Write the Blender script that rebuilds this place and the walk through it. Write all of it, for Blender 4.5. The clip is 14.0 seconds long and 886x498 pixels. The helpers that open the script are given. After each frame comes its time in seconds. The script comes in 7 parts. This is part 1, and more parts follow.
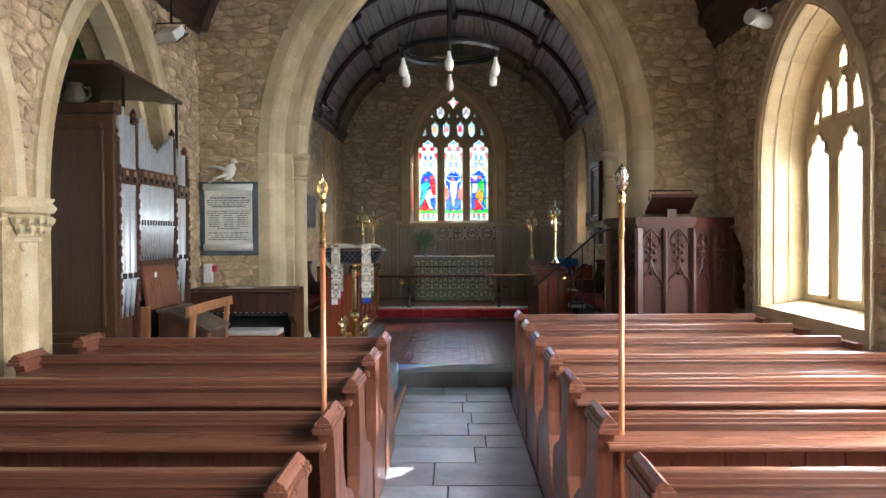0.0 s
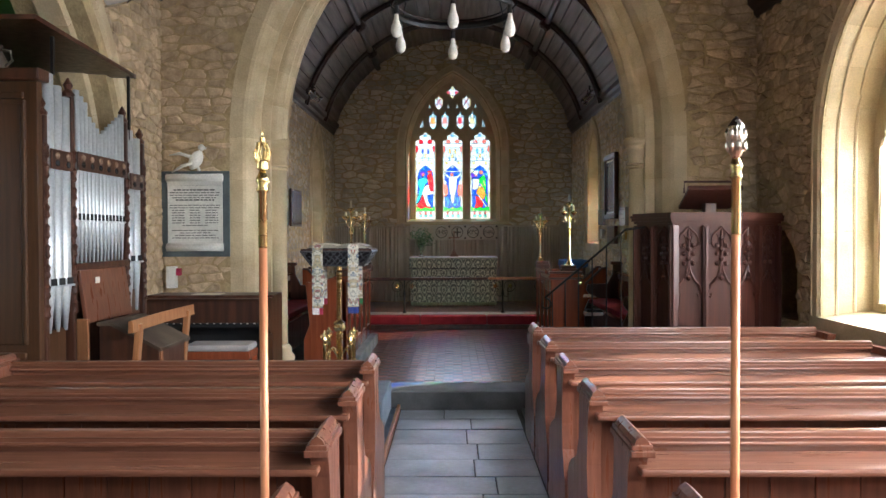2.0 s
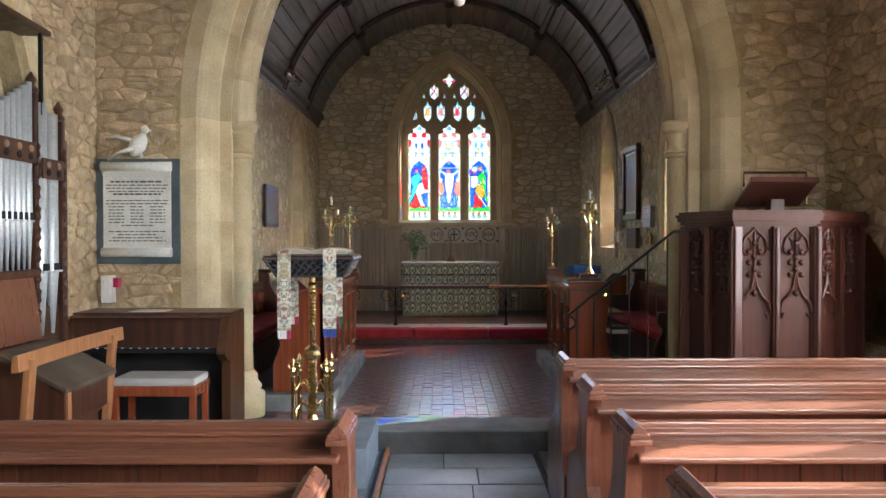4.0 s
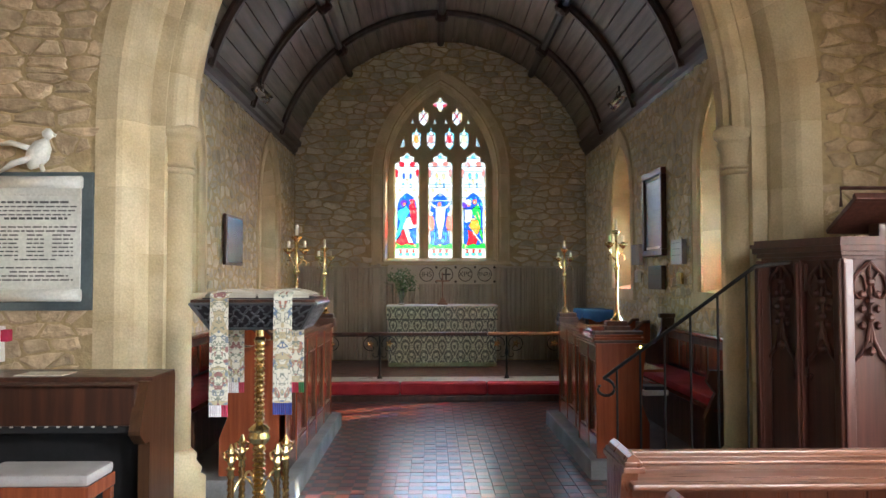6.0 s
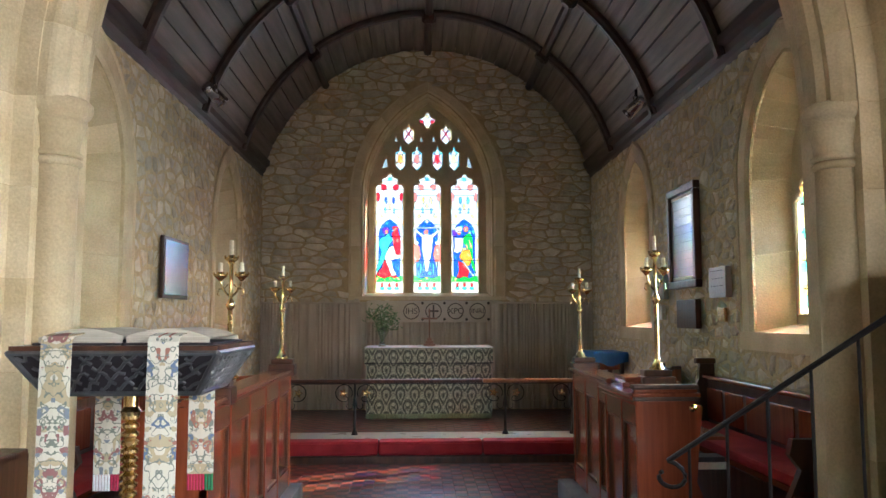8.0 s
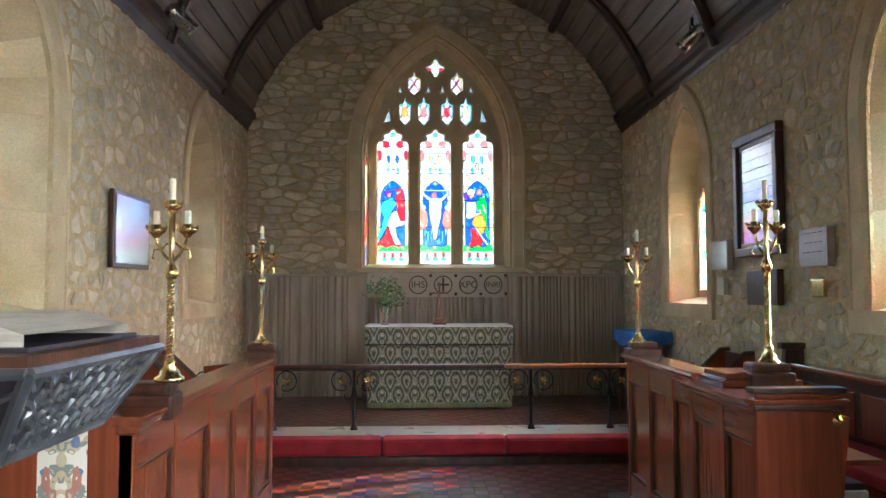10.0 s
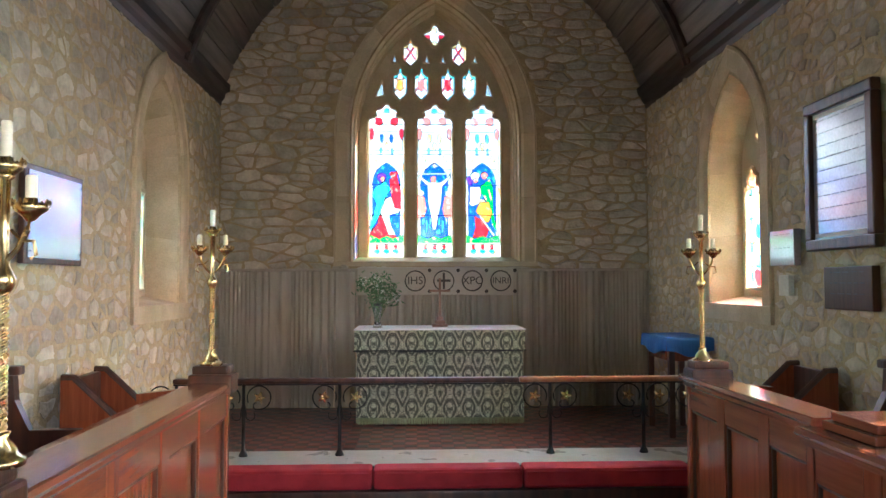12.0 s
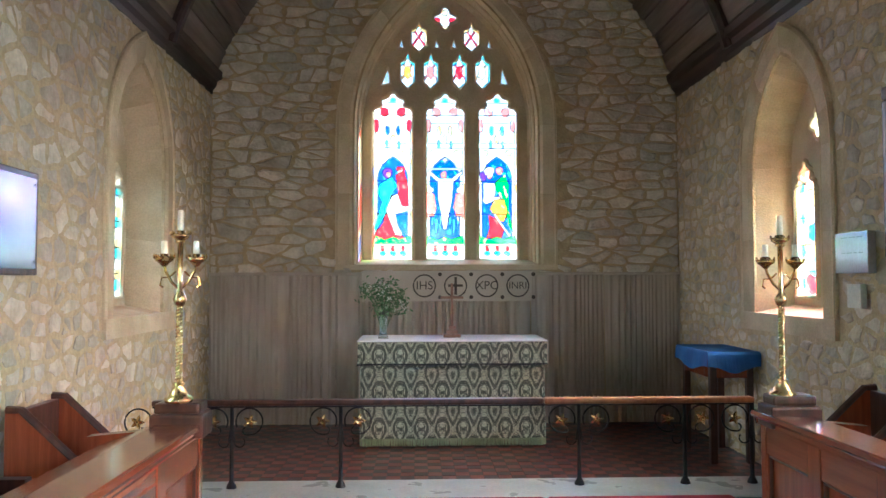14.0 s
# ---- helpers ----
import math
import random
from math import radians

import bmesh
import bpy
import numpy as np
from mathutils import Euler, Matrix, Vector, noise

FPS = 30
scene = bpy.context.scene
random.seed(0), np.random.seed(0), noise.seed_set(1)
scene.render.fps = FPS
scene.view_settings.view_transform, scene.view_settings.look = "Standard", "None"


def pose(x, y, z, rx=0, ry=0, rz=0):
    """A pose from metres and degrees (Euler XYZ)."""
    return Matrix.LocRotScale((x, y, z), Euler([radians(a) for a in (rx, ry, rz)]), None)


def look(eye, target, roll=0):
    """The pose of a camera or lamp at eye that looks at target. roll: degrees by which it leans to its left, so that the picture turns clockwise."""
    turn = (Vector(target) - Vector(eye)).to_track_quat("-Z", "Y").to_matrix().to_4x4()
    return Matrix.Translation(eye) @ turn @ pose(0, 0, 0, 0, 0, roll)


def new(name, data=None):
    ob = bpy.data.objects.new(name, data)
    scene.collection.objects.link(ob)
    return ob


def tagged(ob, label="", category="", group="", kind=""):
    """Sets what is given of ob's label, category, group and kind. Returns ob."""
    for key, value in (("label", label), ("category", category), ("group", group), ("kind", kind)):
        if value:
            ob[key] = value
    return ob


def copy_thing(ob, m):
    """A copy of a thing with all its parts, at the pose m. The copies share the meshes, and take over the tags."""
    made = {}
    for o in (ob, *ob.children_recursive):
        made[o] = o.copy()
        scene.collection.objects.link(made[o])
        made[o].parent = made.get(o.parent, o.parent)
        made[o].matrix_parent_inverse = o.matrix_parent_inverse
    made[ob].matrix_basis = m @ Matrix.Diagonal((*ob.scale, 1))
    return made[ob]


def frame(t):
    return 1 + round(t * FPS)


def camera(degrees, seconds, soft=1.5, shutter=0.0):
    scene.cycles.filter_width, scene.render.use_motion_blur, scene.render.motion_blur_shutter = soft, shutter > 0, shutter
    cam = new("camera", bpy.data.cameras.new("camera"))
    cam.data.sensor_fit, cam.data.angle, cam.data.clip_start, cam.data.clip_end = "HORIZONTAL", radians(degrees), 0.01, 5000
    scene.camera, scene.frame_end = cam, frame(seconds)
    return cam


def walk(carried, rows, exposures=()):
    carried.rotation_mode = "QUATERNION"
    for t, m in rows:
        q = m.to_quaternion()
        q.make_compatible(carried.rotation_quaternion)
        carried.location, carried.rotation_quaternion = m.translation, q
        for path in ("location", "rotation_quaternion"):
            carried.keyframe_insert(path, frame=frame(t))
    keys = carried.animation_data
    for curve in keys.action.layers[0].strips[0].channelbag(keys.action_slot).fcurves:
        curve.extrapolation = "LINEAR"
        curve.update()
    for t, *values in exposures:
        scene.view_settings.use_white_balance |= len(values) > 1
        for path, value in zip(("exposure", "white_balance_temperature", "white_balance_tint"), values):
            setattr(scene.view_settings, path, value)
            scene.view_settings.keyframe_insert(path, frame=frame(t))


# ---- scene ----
import collections
import itertools

cam = camera(59.4, 14.0)
# seconds, eye, point looked at, roll
PATH = [
    (0.0, (0.103, -0.002, 1.656), (0.072, 1.998, 1.620), -0.3),
    (0.5, (0.100, 0.231, 1.643), (0.076, 2.230, 1.606), -0.2),
    (1.0, (0.110, 0.487, 1.650), (0.089, 2.486, 1.614), -0.3),
    (1.5, (0.084, 0.808, 1.623), (0.060, 2.807, 1.587), -0.3),
    (2.0, (0.050, 1.149, 1.636), (0.028, 3.148, 1.601), -0.2),
    (2.5, (0.058, 1.511, 1.607), (0.043, 3.511, 1.572), -0.3),
    (3.0, (0.044, 1.861, 1.623), (0.035, 3.861, 1.589), -0.2),
    (5.5, (-0.091, 3.564, 1.647), (-0.073, 5.563, 1.677), -0.1),
    (6.0, (-0.073, 3.949, 1.620), (-0.042, 5.948, 1.698), -0.1),
    (6.5, (-0.034, 4.318, 1.639), (0.007, 6.314, 1.761), -0.1),
    (7.0, (-0.070, 4.677, 1.630), (-0.017, 6.670, 1.785), -0.1),
    (7.5, (-0.059, 5.009, 1.620), (-0.001, 7.000, 1.795), 0.0),
    (8.0, (-0.050, 5.396, 1.603), (0.014, 7.387, 1.780), -0.1),
    (8.5, (-0.077, 5.711, 1.603), (-0.010, 7.703, 1.766), -0.1),
    (9.0, (-0.115, 6.045, 1.599), (-0.048, 8.039, 1.740), -0.1),
    (11.5, (-0.169, 7.577, 1.638), (-0.093, 9.573, 1.732), -0.1),
    (12.0, (-0.175, 7.837, 1.666), (-0.095, 9.834, 1.755), -0.1),
    (12.5, (-0.200, 8.076, 1.673), (-0.125, 10.073, 1.757), -0.1),
    (13.0, (-0.217, 8.265, 1.685), (-0.142, 10.262, 1.761), -0.1),
    (13.5, (-0.208, 8.429, 1.706), (-0.131, 10.426, 1.777), 0.0),
    (14.0, (-0.211, 8.533, 1.742), (-0.144, 10.530, 1.824), -0.1),
]
walk(cam, [(t, look(eye, target, roll)) for t, eye, target, roll in PATH],
     exposures=[(0.0, 3.26, 5900, 12), (3.0, 3.34, 5900, 12), (5.5, 3.70, 6100, 11), (9.0, 3.84, 5750, 11),
                (11.5, 4.12, 5650, 10), (14.0, 4.36, 5400, 10)])

# ---- world, sun and window light ----
SUN = Vector((1.0, 0.42, 0.60)).normalized()
world = bpy.data.worlds.new("sky")
scene.world = world
world.use_nodes = True
wn = world.node_tree
sky = wn.nodes.new("ShaderNodeTexSky")
sky.sky_type, sky.sun_disc = "NISHITA", False
sky.sun_elevation = math.asin(SUN.z)
sky.sun_rotation = math.atan2(SUN.x, SUN.y)
wn.links.new(sky.outputs[0], wn.nodes["Background"].inputs[0])
wn.nodes["Background"].inputs[1].default_value = 0.06
sun = new("sun", bpy.data.lights.new("sun", "SUN"))
sun.data.energy, sun.data.angle, sun.data.color = 5.0, radians(0.6), (1.0, 0.92, 0.80)
sun.matrix_world = look(SUN * 40, (0, 0, 0))


def window_lamp(at, target, wide, high, watts, colour=(0.93, 0.97, 1.0)):
    """The sky's light outside a window."""
    ob = new("window_light", bpy.data.lights.new("window_light", "AREA"))
    ob.data.shape, ob.data.size, ob.data.size_y = "RECTANGLE", wide, high
    ob.data.energy, ob.data.color = watts, colour
    ob.matrix_world = look(at, target)
    return ob


window_lamp((0.08, 17.30, 3.2), (0.08, 10, 2.4), 1.9, 3.2, 13, (0.86, 0.93, 1.0)).data.spread = radians(95)
window_lamp((3.25, 13.93, 2.6), (-0.9, 13.93, 0.4), 1.1, 2.2, 41, (1.0, 0.95, 0.80)).data.spread = radians(80)
window_lamp((3.25, 10.38, 2.6), (-0.9, 10.9, 1.0), 1.1, 2.2, 37, (1.0, 0.95, 0.80)).data.spread = radians(80)
window_lamp((-3.05, 14.13, 2.6), (0.4, 14.6, 1.2), 1.1, 2.2, 9, (0.84, 0.92, 1.0)).data.spread = radians(80)
window_lamp((-3.05, 10.45, 2.6), (0.4, 11.2, 1.2), 1.1, 2.2, 9, (0.84, 0.92, 1.0)).data.spread = radians(80)
window_lamp((3.95, 7.20, 2.5), (0.0, 6.60, 1.2), 3.8, 3.2, 180, (1.0, 0.97, 0.93))
window_lamp((3.85, 3.00, 2.5), (2.5, 3.20, -0.4), 1.8, 2.8, 105, (1.0, 0.98, 0.94)).data.spread = radians(170)
# lamps at unseen windows behind and beside the eye, added to fill the nave
window_lamp((3.85, -0.60, 2.5), (2.5, -0.40, -0.4), 1.8, 2.8, 90, (1.0, 0.98, 0.94)).data.spread = radians(170)
window_lamp((0.1, -5.6, 2.8), (0, 4, 1.8), 2.0, 3.0, 14)
window_lamp((-6.2, 3.0, 2.2), (0, 3.0, 2.0), 1.6, 2.0, 6)

# ---- materials ----
def material(name, base, second=None, rough=0.6, metal=0.0, grain=6.0, bump=0.15, fine=60.0, stretch=(1, 1, 1),
             spread=0.0, spec=0.5, amount=1.0, coat=0.0, sheen=0.12):
    """A surface with a broad blotchy variation between two colours, a fine grain and relief."""
    m = bpy.data.materials.new(name)
    m.use_nodes = True
    t = m.node_tree
    b = t.nodes["Principled BSDF"]
    second = second or tuple(c * 0.72 for c in base)
    co = t.nodes.new("ShaderNodeTexCoord")
    info = t.nodes.new("ShaderNodeObjectInfo")
    geo = t.nodes.new("ShaderNodeNewGeometry")
    add = t.nodes.new("ShaderNodeVectorMath")
    add.operation = "MULTIPLY_ADD"
    comb = t.nodes.new("ShaderNodeCombineXYZ")
    for i in range(3):
        t.links.new(info.outputs["Random"], comb.inputs[i])
    add.inputs[1].default_value = stretch
    t.links.new(co.outputs["Object"], add.inputs[0])
    sc = t.nodes.new("ShaderNodeVectorMath")
    sc.operation = "SCALE"
    sc.inputs[3].default_value = 17.0
    t.links.new(comb.outputs[0], sc.inputs[0])
    t.links.new(sc.outputs[0], add.inputs[2])
    n1 = t.nodes.new("ShaderNodeTexNoise")
    n1.inputs["Scale"].default_value, n1.inputs["Detail"].default_value = grain, 6.0
    n2 = t.nodes.new("ShaderNodeTexNoise")
    n2.inputs["Scale"].default_value, n2.inputs["Detail"].default_value = fine, 3.0
    for n in (n1, n2):
        t.links.new(add.outputs[0], n.inputs["Vector"])
    ramp = t.nodes.new("ShaderNodeMapRange")
    ramp.inputs[1].default_value, ramp.inputs[2].default_value = 0.36, 0.64
    t.links.new(n1.outputs[0], ramp.inputs[0])
    mix = t.nodes.new("ShaderNodeMix")
    mix.data_type = "RGBA"
    mix.inputs[6].default_value, mix.inputs[7].default_value = (*base, 1), (*second, 1)
    mul = t.nodes.new("ShaderNodeMath")
    mul.operation = "MULTIPLY"
    mul.inputs[1].default_value = amount
    t.links.new(ramp.outputs[0], mul.inputs[0])
    t.links.new(mul.outputs[0], mix.inputs[0])
    hsv = t.nodes.new("ShaderNodeHueSaturation")
    t.links.new(mix.outputs[2], hsv.inputs["Color"])
    val = t.nodes.new("ShaderNodeMath")
    val.operation = "MULTIPLY_ADD"
    val.inputs[1].default_value, val.inputs[2].default_value = 0.5, 0.75
    t.links.new(n2.outputs[0], val.inputs[0])
    if spread:
        both = t.nodes.new("ShaderNodeMath")
        both.operation = "ADD"
        t.links.new(info.outputs["Random"], both.inputs[0])
        t.links.new(geo.outputs["Random Per Island"], both.inputs[1])
        fr = t.nodes.new("ShaderNodeMath")
        fr.operation = "FRACT"
        t.links.new(both.outputs[0], fr.inputs[0])
        sp = t.nodes.new("ShaderNodeMath")
        sp.operation = "MULTIPLY_ADD"
        sp.inputs[1].default_value, sp.inputs[2].default_value = 2 * spread, 1 - spread
        t.links.new(fr.outputs[0], sp.inputs[0])
        pr = t.nodes.new("ShaderNodeMath")
        pr.operation = "MULTIPLY"
        t.links.new(val.outputs[0], pr.inputs[0])
        t.links.new(sp.outputs[0], pr.inputs[1])
        t.links.new(pr.outputs[0], hsv.inputs["Value"])
    else:
        t.links.new(val.outputs[0], hsv.inputs["Value"])
    t.links.new(hsv.outputs[0], b.inputs["Base Color"])
    rr = t.nodes.new("ShaderNodeMath")
    rr.operation = "MULTIPLY_ADD"
    rr.inputs[1].default_value, rr.inputs[2].default_value = 0.25, rough - 0.12
    t.links.new(n1.outputs[0], rr.inputs[0])
    t.links.new(rr.outputs[0], b.inputs["Roughness"])
    b.inputs["Metallic"].default_value = metal
    b.inputs["Specular IOR Level"].default_value = spec
    if coat:
        b.inputs["Coat Weight"].default_value, b.inputs["Coat Roughness"].default_value = coat, sheen
    if bump:
        bp = t.nodes.new("ShaderNodeBump")
        bp.inputs["Strength"].default_value, bp.inputs["Distance"].default_value = bump, 0.01
        sm = t.nodes.new("ShaderNodeMath")
        sm.operation = "ADD"
        t.links.new(n1.outputs[0], sm.inputs[0])
        t.links.new(n2.outputs[0], sm.inputs[1])
        t.links.new(sm.outputs[0], bp.inputs["Height"])
        t.links.new(bp.outputs[0], b.inputs["Normal"])
    return m


def glass(name, colour, veil=0.25):
    """Coloured window glass: lets light through in its colour, glows a little, shines a little."""
    m = bpy.data.materials.new(name)
    m.use_nodes = True
    t = m.node_tree
    t.nodes.remove(t.nodes["Principled BSDF"])
    out = t.nodes["Material Output"]
    tr, tl, gl = (t.nodes.new("ShaderNodeBsdf" + k) for k in ("Transparent", "Translucent", "Glossy"))
    no = t.nodes.new("ShaderNodeTexNoise")
    no.inputs["Scale"].default_value = 14.0
    mp = t.nodes.new("ShaderNodeMapRange")
    mp.inputs[3].default_value, mp.inputs[4].default_value = 0.72, 1.15
    t.links.new(no.outputs[0], mp.inputs[0])
    sc = t.nodes.new("ShaderNodeVectorMath")
    sc.operation = "SCALE"
    sc.inputs[0].default_value = colour
    t.links.new(mp.outputs[0], sc.inputs[3])
    t.links.new(sc.outputs[0], tr.inputs[0])
    t.links.new(sc.outputs[0], tl.inputs[0])
    gl.inputs["Roughness"].default_value = 0.1
    a, c = t.nodes.new("ShaderNodeMixShader"), t.nodes.new("ShaderNodeMixShader")
    a.inputs[0].default_value, c.inputs[0].default_value = veil, 0.04
    t.links.new(tr.outputs[0], a.inputs[1])
    t.links.new(tl.outputs[0], a.inputs[2])
    t.links.new(a.outputs[0], c.inputs[1])
    t.links.new(gl.outputs[0], c.inputs[2])
    t.links.new(c.outputs[0], out.inputs[0])
    return m


MORTAR = material("lime_mortar", (0.47, 0.36, 0.195), (0.37, 0.275, 0.15), 0.9, grain=9.0, bump=1.0, fine=40)
RUBBLE = material("rubble_stone", (0.61, 0.54, 0.415), (0.45, 0.385, 0.275), 0.88, grain=7.0, bump=0.9, fine=38, spread=0.20)
PALEMORTAR = material("pale_lime_mortar", (0.55, 0.44, 0.255), (0.45, 0.35, 0.20), 0.9, grain=14.0, bump=1.0, fine=50)
NAVESTONE = material("ochre_rubble", (0.57, 0.44, 0.285), (0.40, 0.295, 0.185), 0.9, grain=11.0, bump=1.0, fine=45, spread=0.22)
ASHLAR = material("dressed_stone", (0.64, 0.53, 0.345), (0.50, 0.395, 0.235), 0.8, grain=3.4, bump=0.22, fine=80, spread=0.09)
PLASTER = material("lime_plaster", (0.62, 0.58, 0.45), (0.54, 0.50, 0.38), 0.9, grain=1.5, bump=0.2)
GREEN = material("green_plaster", (0.20, 0.34, 0.16), (0.16, 0.28, 0.14), 0.9, grain=1.5, bump=0.2)
SLAB = material("floor_slab", (0.36, 0.40, 0.45), (0.22, 0.25, 0.29), 0.40, grain=2.5, bump=0.10, fine=30, spread=0.14, spec=0.5, coat=0.3, sheen=0.3)
SLABJOINT = material("slab_joint", (0.10, 0.10, 0.10), None, 0.9, bump=0.2)
STEPSTONE = material("step_stone", (0.26, 0.27, 0.28), (0.16, 0.17, 0.18), 0.6, grain=3.0, bump=0.2, spec=0.25)
MARBLE = material("pale_marble", (0.50, 0.53, 0.49), (0.44, 0.475, 0.435), 0.3, grain=5.0, bump=0.05)
TILERED = material("red_tile", (0.205, 0.047, 0.029), (0.155, 0.036, 0.024), 0.36, grain=5, bump=0.03, spread=0.07, spec=0.4, coat=0.9, sheen=0.24)
TILEBLACK = material("black_tile", (0.014, 0.013, 0.015), (0.026, 0.020, 0.020), 0.36, grain=5, bump=0.03, spread=0.14, spec=0.4, coat=0.9, sheen=0.24)
PEWWOOD = material("pine_stained", (0.190, 0.076, 0.044), (0.130, 0.049, 0.028), 0.30, grain=3.0, bump=0.02, fine=46, stretch=(0.6, 14, 14), spread=0.14, coat=0.2, sheen=0.2)
PEWEND = material("pine_end", (0.200, 0.076, 0.044), (0.140, 0.050, 0.029), 0.30, grain=3.0, bump=0.03, fine=46, stretch=(14, 14, 0.6), spread=0.12, coat=0.2, sheen=0.2)
OAKRED = material("red_brown_oak", (0.27, 0.070, 0.030), (0.20, 0.050, 0.022), 0.18, grain=3.0, bump=0.02, fine=24, stretch=(14, 14, 0.6), spread=0.08, coat=0.35)
OAKLONG = material("red_brown_oak_long", (0.24, 0.070, 0.034), (0.175, 0.049, 0.024), 0.17, grain=3.0, bump=0.015, fine=24, stretch=(14, 0.6, 14), spread=0.06, coat=0.35)
PULPITWOOD = material("pulpit_oak", (0.080, 0.026, 0.018), (0.050, 0.017, 0.012), 0.36, grain=3.0, bump=0.05, fine=24, stretch=(14, 14, 0.6), spec=0.35)
OAKDARK = material("dark_oak", (0.085, 0.032, 0.018), (0.040, 0.016, 0.010), 0.34, grain=3.0, bump=0.10, fine=24, stretch=(7, 7, 0.5))
CASEWOOD = material("organ_oak", (0.085, 0.038, 0.017), (0.058, 0.026, 0.012), 0.34, grain=3.0, bump=0.05, fine=24, stretch=(14, 14, 0.6))
LIGHTWOOD = material("light_beech", (0.36, 0.165, 0.070), (0.27, 0.115, 0.048), 0.36, grain=3.0, bump=0.04, fine=24, stretch=(12, 12, 0.6))
BOARD = material("ceiling_board", (0.20, 0.165, 0.14), (0.125, 0.10, 0.085), 0.55, grain=2.5, bump=0.12, fine=26, stretch=(6, 0.4, 6), spread=0.14)
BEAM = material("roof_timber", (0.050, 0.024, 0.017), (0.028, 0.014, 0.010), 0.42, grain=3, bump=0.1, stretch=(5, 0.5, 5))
IRON = material("black_iron", (0.018, 0.018, 0.020), (0.03, 0.03, 0.03), 0.42, 0.6, bump=0.1)
BRASS = material("polished_brass", (0.74, 0.55, 0.25), (0.55, 0.39, 0.17), 0.24, 1.0, grain=8, bump=0.05)
COPPER = material("copper_pole", (0.62, 0.27, 0.13), (0.48, 0.19, 0.09), 0.34, 0.25, grain=8, bump=0.03, stretch=(4, 4, 0.4))
SILVER = material("white_metal", (0.66, 0.60, 0.52), (0.40, 0.33, 0.28), 0.28, 1.0, grain=14, bump=0.06)
PIPE = material("pipe_metal", (0.56, 0.59, 0.61), (0.46, 0.49, 0.51), 0.36, 0.35, grain=4, bump=0.03, spread=0.06)
DUSTY = material("dusty_oak", (0.11, 0.085, 0.06), (0.06, 0.042, 0.03), 0.5, grain=3, bump=0.1)
CHROME = material("brushed_steel", (0.62, 0.63, 0.65), (0.5, 0.5, 0.52), 0.25, 1.0, grain=10, bump=0.03)
WHITE = material("white_marble", (0.74, 0.73, 0.68), (0.60, 0.60, 0.56), 0.45, grain=3.5, bump=0.08)
SLATE = material("grey_slate", (0.115, 0.145, 0.155), (0.07, 0.09, 0.10), 0.45, grain=4, bump=0.1)
INK = material("cut_letters", (0.10, 0.10, 0.10), None, 0.8, bump=0)
REDCLOTH = material("red_cloth", (0.42, 0.022, 0.035), (0.30, 0.014, 0.024), 0.75, grain=6, bump=0.2, fine=220)
BLUECLOTH = material("blue_cloth", (0.03, 0.15, 0.42), (0.02, 0.10, 0.30), 0.75, grain=6, bump=0.2, fine=220)
WHITECLOTH = material("white_linen", (0.80, 0.80, 0.82), (0.70, 0.70, 0.74), 0.8, grain=5, bump=0.15, fine=220)
PELMET = material("pelmet_cloth", (0.54, 0.475, 0.375), (0.48, 0.415, 0.32), 0.85, grain=3, bump=0.2, fine=260)
CURTAIN = material("taupe_curtain", (0.47, 0.405, 0.32), (0.40, 0.335, 0.255), 0.85, grain=3, bump=0.2, fine=260, stretch=(3, 3, 0.6))
CARPET = material("blue_grey_carpet", (0.25, 0.31, 0.38), (0.19, 0.24, 0.30), 0.9, grain=6, bump=0.3, fine=260)
# plain black, also used where openings lie in shade
BLACK = material("black_felt_and_shade", (0.012, 0.012, 0.014), None, 0.8, bump=0.05)
WAX = material("candle_wax", (0.85, 0.79, 0.62), (0.78, 0.70, 0.52), 0.45, bump=0.03)
PAGES = material("aged_pages", (0.50, 0.465, 0.39), (0.40, 0.37, 0.30), 0.8, stretch=(1, 1, 30), bump=0.1)
PAPER = material("paper", (0.80, 0.76, 0.66), (0.70, 0.66, 0.56), 0.8, bump=0.05)
LEATHER = material("dark_leather", (0.035, 0.028, 0.035), (0.02, 0.016, 0.02), 0.45, bump=0.2)
PLASTIC = material("white_plastic", (0.78, 0.78, 0.76), (0.70, 0.70, 0.68), 0.4, bump=0.02)
LEAF = material("green_leaf", (0.10, 0.20, 0.07), (0.055, 0.12, 0.04), 0.5, grain=12, bump=0.1, spread=0.3)
CUSHION = material("grey_white_cushion", (0.42, 0.40, 0.39), (0.33, 0.31, 0.30), 0.85, grain=5, bump=0.15, fine=220)
PETAL = material("white_petal", (0.75, 0.76, 0.66), None, 0.6, bump=0)
LEAD = material("lead_came", (0.03, 0.03, 0.035), None, 0.6, 0.3, bump=0)
BULB = material("frosted_bulb", (0.85, 0.83, 0.76), None, 0.25, bump=0)
TASSELB = material("blue_tassel", (0.02, 0.07, 0.35), None, 0.8, bump=0.2)
TASSELG = material("green_tassel", (0.02, 0.26, 0.10), None, 0.8, bump=0.2)
TASSELR = material("red_tassel", (0.50, 0.03, 0.09), None, 0.8, bump=0.2)
CLEAR = glass("clear_glass", (0.92, 0.95, 0.96), 0.12)
G = {k: glass(k + "_glass", v, 0.15) for k, v in dict(
    pale=(0.50, 0.52, 0.49), mist=(0.36, 0.40, 0.40), ruby=(0.50, 0.010, 0.018), cobalt=(0.012, 0.055, 0.42), sky=(0.05, 0.26, 0.56), teal=(0.04, 0.40, 0.42),
    leaf=(0.02, 0.34, 0.04), amber=(0.62, 0.18, 0.02), violet=(0.08, 0.02, 0.36), rose=(0.48, 0.11, 0.08), straw=(0.50, 0.38, 0.15)).items()}


